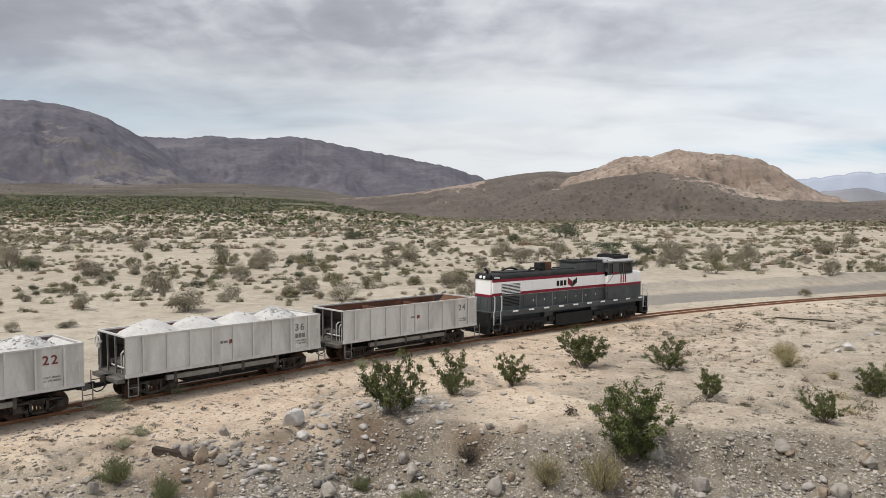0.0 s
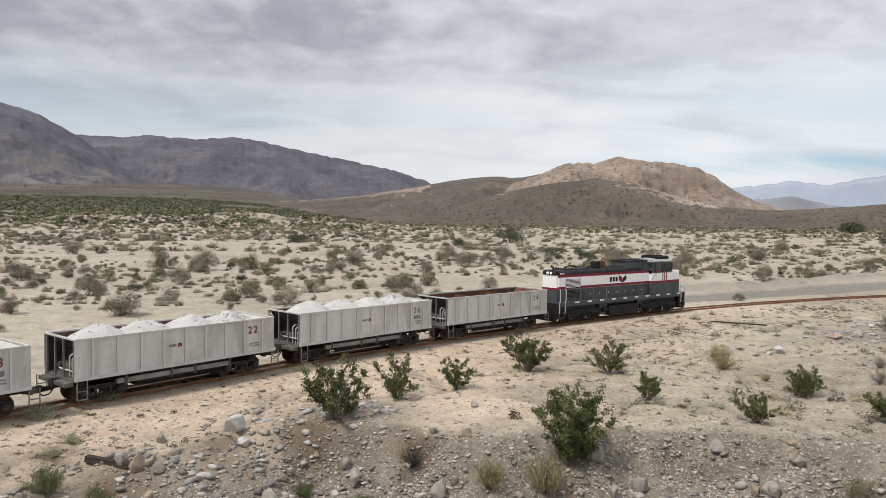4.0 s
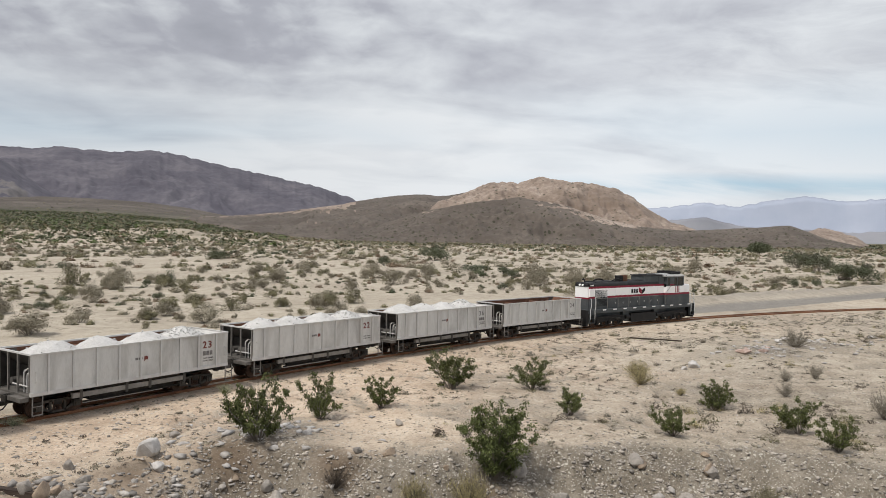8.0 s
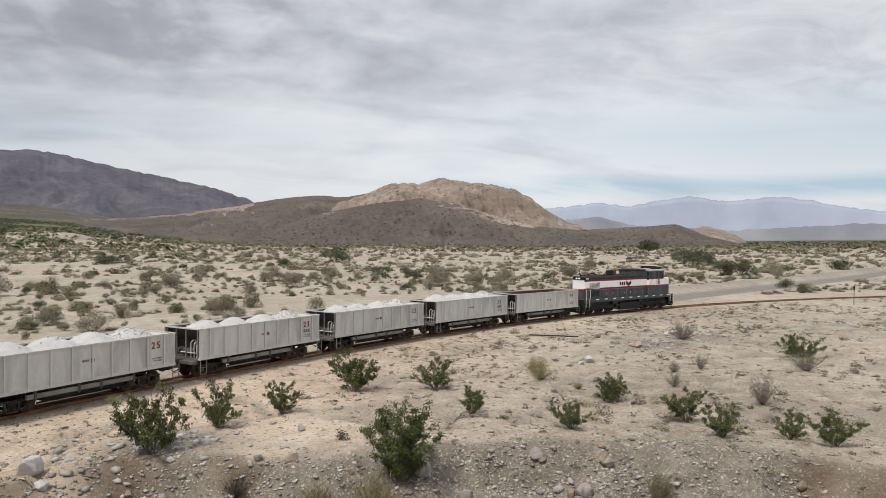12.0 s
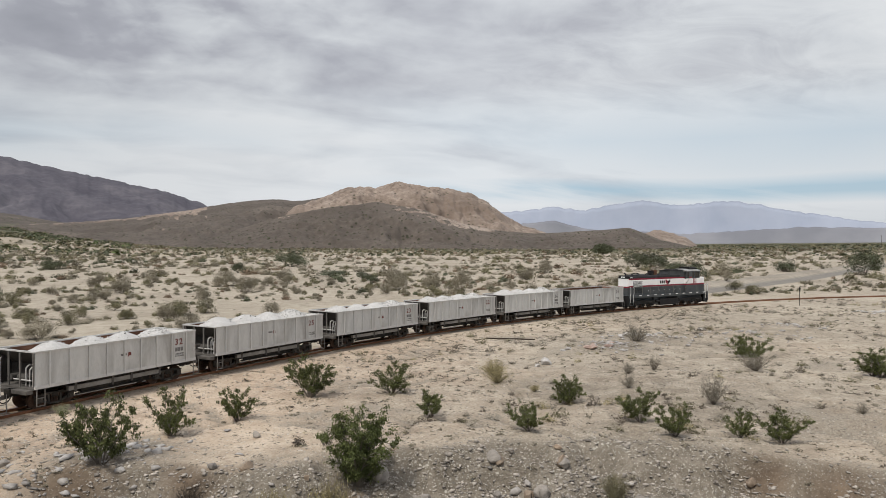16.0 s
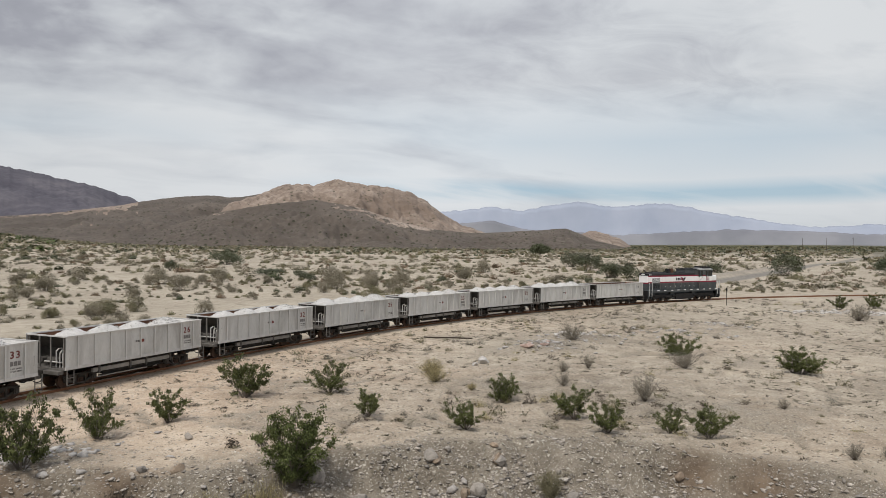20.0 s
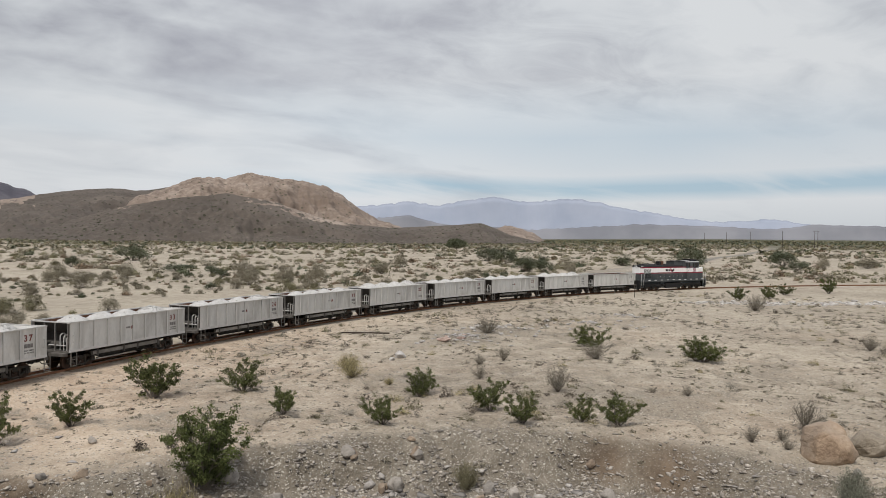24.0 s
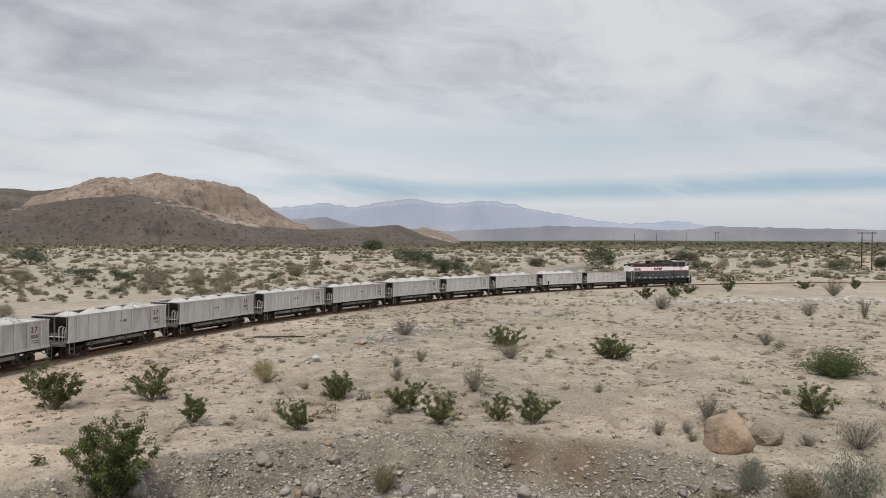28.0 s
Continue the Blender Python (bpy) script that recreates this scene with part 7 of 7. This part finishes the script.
def by_mound(rng):
    mx, my, mr, _ = MOUNDS[rng.integers(0, 5)]
    a, q = rng.uniform(0, 6.28), abs(rng.normal()) * mr * 0.8
    x, y = mx + math.cos(a) * q, my + math.sin(a) * q
    return (x, y) if not behind_track(x, y) and track_distance(x, y)[0] > 2 else None


def litter_rule(x, y, r, b, rng):
    if behind_track(x, y) or track_distance(x, y)[0] < 1.4:
        return False
    return rng.random() < 0.25 + 0.9 * noise.noise((x * 0.16, y * 0.16, 31.0)) + 0.35 * math.exp(-((track_distance(x, y)[0] - 6) / 6) ** 2)


def low_bank(rng):
    """Coarse rubble gathers at the foot of the bank and in a few heaps."""
    x, y = polar(rng, -36, 74, 17.5, 27.5)
    below, wid = bank(x, y)
    want = smooth_step(0.6, 3.6, below)
    clump = 0.35 + 1.5 * noise.noise((x * 0.38, y * 0.38, 27.0))
    return (x, y) if rng.random() < want * clump else None


def scattered_rocks():
    rng = np.random.default_rng(77)
    n = 0
    while n < 150:
        p = low_bank(rng)
        if p is None:
            continue
        w = rng.choice((0.22, 0.28, 0.36, 0.5), p=(0.4, 0.3, 0.2, 0.1)) * rng.uniform(0.85, 1.15)
        rock(p[0], p[1], w, w * rng.uniform(0.5, 0.8))
        n += 1


scattered_rocks()
strewn("cobbles", 3200, M["cobble"], "grey angular cobbles at the foot of the bank", low_bank, (0.05, 0.17), 0.6, 5)
strewn("bank_stones", 38000, M["pebble"], "grey and tan stones strewn over the bank", on_bank, (0.012, 0.095), 0.6, 1)
strewn("pebbles", 21000, M["pebble"], "pebbles strewn over the sandy flat", on_flat, (0.014, 0.07), 0.55, 2)
strewn("rubble", 1100, M["whitestone"], "bleached rubble heaped beside the line", by_mound, (0.03, 0.22), 0.5, 3)
far_scrub("dry_litter", [M["farbrush"], M["deadbrush"]], "low dark mats of dry weed on the sand", 4600, -36, 74, 24, 100, 26, 0.60, (0.035, 0.06, 0.10), (0.75, 0.25), 9, litter_rule)


def tuft_rule(x, y, r, b, rng):
    if behind_track(x, y) or track_distance(x, y)[0] < 2.0 or bank(x, y)[0] > -1.0:
        return False
    return rng.random() < 0.35 + 0.8 * noise.noise((x * 0.09, y * 0.09, 51.0))


far_scrub("dry_tufts", [M["greybrush"], M["strawbrush"], M["olivebrush"], M["deadbrush"]], "small dry tufts scattered over the flat", 950, 8, 74, 27, 115, 150, 0.13, (0.16, 0.24, 0.34, 0.45), (0.30, 0.12, 0.33, 0.25), 14, tuft_rule)


def rubble_row(rng):
    """A low line of bleached rubble along the flat beside the line."""
    k = rng.random()
    x, y = 74 + 40 * k + rng.normal() * 1.3, 60 - 21 * k + rng.normal() * 1.0 * (1 + k)
    return (x, y) if not behind_track(x, y) and track_distance(x, y)[0] > 2.5 else None


strewn("rubble_line", 900, M["whitestone"], "bleached rubble strewn in a line on the flat", rubble_row, (0.07, 0.42), 0.5, 6)


def by_tie(rng):
    """Broken pale stones heaped round the old tie and the bare stones above it."""
    cx, cy, q = ((-7.4, 23.4, 0.9), (-5.2, 22.6, 1.3), (-4.2, 25.2, 0.9))[rng.integers(0, 3)]
    return cx + rng.normal() * q, cy + rng.normal() * q * 0.8


strewn("broken_stones", 260, M["cobble"], "broken grey and white stones heaped near an old tie", by_tie, (0.05, 0.20), 0.6, 8)


# ---- boulders, timbers, posts ----
def boulder(x, y, w, h, seed, mat, label):
    bm = bmesh.new()
    bmesh.ops.create_icosphere(bm, subdivisions=5, radius=0.5)
    rng = random.Random(seed)
    for _ in range(7):
        n = Vector((rng.gauss(0, 1), rng.gauss(0, 1), rng.gauss(0.1, 0.8))).normalized()
        d = rng.uniform(0.35, 0.45)
        for v in bm.verts:
            q = v.co.dot(n) - d
            if q > 0:
                v.co -= n * q * 0.97
    for v in bm.verts:
        p = v.co.copy()
        v.co *= 1 + 0.10 * noise.noise(p * 2.0 + Vector((seed, 0, 0))) + 0.05 * noise.noise(p * 6 + Vector((0, seed, 0))) + 0.012 * noise.noise(p * 22)
        v.co.x *= 1 - 0.35 * max(0.0, v.co.z)
        v.co.y *= 1 - 0.30 * max(0.0, v.co.z)
        crack = abs(p.x * 0.5 + p.z - 0.12 + 0.08 * noise.noise(p * 4))
        v.co *= 1 - 0.035 * math.exp(-(crack / 0.02) ** 2)
        v.co.z = max(v.co.z, -0.40) + 0.40
    ob = link("boulder", bm, mat)
    ob.matrix_basis = pose(x, y, ground_z(x, y) - 0.06, 0, 0, seed * 70) @ Matrix.Diagonal((w * 1.08, w * 0.95, h * 1.14, 1))
    return tagged(ob, label, "boulder", "pair of boulders")


boulder(25.28, 14.62, 1.98, 1.52, 1.0, M["boulder"], "big rounded ochre-orange boulder on a gravel shoulder")
boulder(27.25, 14.1, 1.22, 0.95, 2.3, M["tanstone"], "smaller rounded grey-tan boulder beside a bigger one")


def timber(x0, y0, x1, y1, w, h, label, lift=0.0):
    a, b = Vector((x0, y0, ground_z(x0, y0) + h / 2 + lift)), Vector((x1, y1, ground_z(x1, y1) + h / 2))
    d = b - a
    bm = bmesh.new()
    n = 10
    last = None
    for i in range(n + 1):
        x = -d.length / 2 + d.length * i / n
        j = [0.012 * noise.noise((x * 2, k * 3.0, x0)) for k in range(4)]
        ring = [bm.verts.new((x, sy * (w / 2 + j[k]), sz * (h / 2 + j[k]))) for k, (sy, sz) in enumerate(((-1, -1), (1, -1), (1, 1), (-1, 1)))]
        if last:
            for k in range(4):
                bm.faces.new((last[k], last[(k + 1) % 4], ring[(k + 1) % 4], ring[k]))
        else:
            bm.faces.new(ring[::-1])
        last = ring
    bm.faces.new(last)
    ob = link("timber", bm, M["wood"])
    ob.matrix_basis = Matrix.Translation((a + b) / 2) @ d.to_track_quat("X", "Z").to_matrix().to_4x4()
    return tagged(ob, label, "timber")


timber(24.18, 53.32, 27.47, 51.29, 0.10, 0.10, "long weathered dark timber lying on the sand")
timber(-9.24, 23.17, -7.57, 22.72, 0.20, 0.18, "old dark railway tie lying among stones")


def utility_pole(x, y, h, gap, heading, label):
    """A pair of timber poles with a crossarm, carrying a line."""
    base = thing("utility_pole", label, "utility pole", "power line", pose(x, y, ground_z(x, y), 0, 0, heading))
    for s in (-1, 1):
        bm = bmesh.new()
        rod(bm, (s * gap / 2, 0, -0.3), (s * gap / 2, 0, h), 0.17, 8, 0.12)
        part("pole", bm, M["darktwig"], base)
    bm = bmesh.new()
    box(bm, -gap * 0.95, gap * 0.95, -0.08, 0.08, h - 0.45, h - 0.2)
    part("crossarm", bm, M["darktwig"], base)
    bm = bmesh.new()
    bar(bm, (-gap / 2, 0, h - 2.4), (gap / 2, 0, h - 2.4), 0.14)
    part("brace", bm, M["darktwig"], base)
    for i in range(3):
        bm = bmesh.new()
        rod(bm, ((i - 1) * gap * 0.88, 0, h - 0.2), ((i - 1) * gap * 0.88, 0, h + 0.15), 0.07, 6)
        part("insulator", bm, M["dustgrey"], base)
    return base


utility_pole(233.0, 91.0, 11.3, 2.6, -64, "dark timber two-pole power line support on the plain")
utility_pole(552.0, 330.0, 15.0, 2.2, -60, "dark timber two-pole power line support far across the plain")


def single_pole(x, y, h):
    base = thing("utility_pole", "distant dark single timber power pole", "utility pole", "power line", pose(x, y, ground_z(x, y), 0, 0, 20))
    bm = bmesh.new()
    rod(bm, (0, 0, -0.3), (0, 0, h), 0.22, 6, 0.15)
    part("pole", bm, M["darktwig"], base)
    bm = bmesh.new()
    box(bm, -1.2, 1.2, -0.1, 0.1, h - 1.0, h - 0.7)
    part("crossarm", bm, M["darktwig"], base)


for b, r in ((57.0, 720), (54.9, 820), (53.3, 900), (51.8, 1000)):
    single_pole(r * math.sin(radians(b)), r * math.cos(radians(b)), 15)


def marker_post(x, y, h):
    base = thing("marker_post", "thin dark trackside marker post with a small plate", "post", "", pose(x, y, ground_z(x, y), 0, 0, -40))
    bm = bmesh.new()
    box(bm, -0.035, 0.035, -0.035, 0.035, -0.2, h)
    part("post", bm, M["darktwig"], base)
    bm = bmesh.new()
    box(bm, -0.09, 0.09, -0.055, -0.037, h - 0.5, h - 0.02)
    part("plate", bm, M["under"], base)


marker_post(74.3, 69.54, 2.3)


def tree(x, y, w, h):
    t = thing("tree", "dense dark green tree standing alone on the plain", "tree", "", pose(x, y, ground_z(x, y)))
    bm = bmesh.new()
    rng = np.random.default_rng(8)
    rod(bm, (0, 0, -0.3), (0, 0, h * 0.45), 0.35, 8, 0.22)
    C = []
    for k in range(16):
        a, e = rng.uniform(0, 6.28), rng.uniform(0.15, 1.3)
        p = np.array([math.cos(a) * math.cos(e) * w * 0.40, math.sin(a) * math.cos(e) * w * 0.40, h * (0.35 + 0.5 * math.sin(e))])
        rod(bm, (0, 0, h * rng.uniform(0.12, 0.4)), p, 0.14, 5, 0.04)
        C.append(p + rng.normal(size=(420, 3)) * (w * 0.12, w * 0.12, h * 0.10))
    part("trunk", bm, M["darktwig"], t)
    C = np.concatenate(C)
    U, V = axes(rng, len(C), 0.6, 0.0, 1.3)
    ob = new("crown", leaf_mesh("crown", C, U, V, M["thicket"]))
    ob.parent = t
    return t


tree(0.0 + 480 * math.sin(radians(33.3)), 480 * math.cos(radians(33.3)), 11.5, 7.5)


# ---- ties of the track, half buried ----
def ties():
    me = simple("tie", M["wood"], (-0.11, 0.11, -0.95, 0.95, -0.26, -0.148))
    rng = random.Random(2)
    s, n = -48.0, 0
    while s < 118 and n < 300:
        x, y, h = on_track(s)
        ob = shared("tie", me, TRACK, pose(x, y, rng.uniform(-0.012, 0.004), 0, 0, math.degrees(h) + rng.uniform(-1.5, 1.5)))
        s += rng.uniform(0.53, 0.60)
        n += 1


ties()


# ---- motion ----
def run(t):
    """Metres along the line of the first wagon's middle."""
    return (((-4.744e-7 * t - 1.8129e-4) * t + 0.0453859) * t + 2.7002) * t - 18.97


def on_rails(s, reach):
    """A vehicle's pose on its two trucks, reach metres either way of s."""
    ax, ay, _ = on_track(s - reach)
    bx, by, _ = on_track(s + reach)
    return pose((ax + bx) / 2, (ay + by) / 2, 0, 0, 0, math.degrees(math.atan2(by - ay, bx - ax)))


PITCH, LOCO_AHEAD = 10.879, 13.40


def motions():
    times = [0.5 * i for i in range(57)]
    walk(LOCO, [(t, on_rails(run(t) + LOCO_AHEAD, 4.55)) for t in times])
    for i, w in enumerate(WAGONS):
        rows = [(t, on_rails(run(t) - PITCH * i - (0.18 if i == 0 else 0.0), 3.25)) for t in times]
        walk(w, rows)
        if LOADS[i]:
            walk(LOADS[i], rows)
    steps = [i / 9 for i in range(253)]
    for ob, at, r in SPINNING:
        walk(ob, [(t, pose(*at, 0, math.degrees((run(t) - run(0)) / r), 0)) for t in steps])


motions()
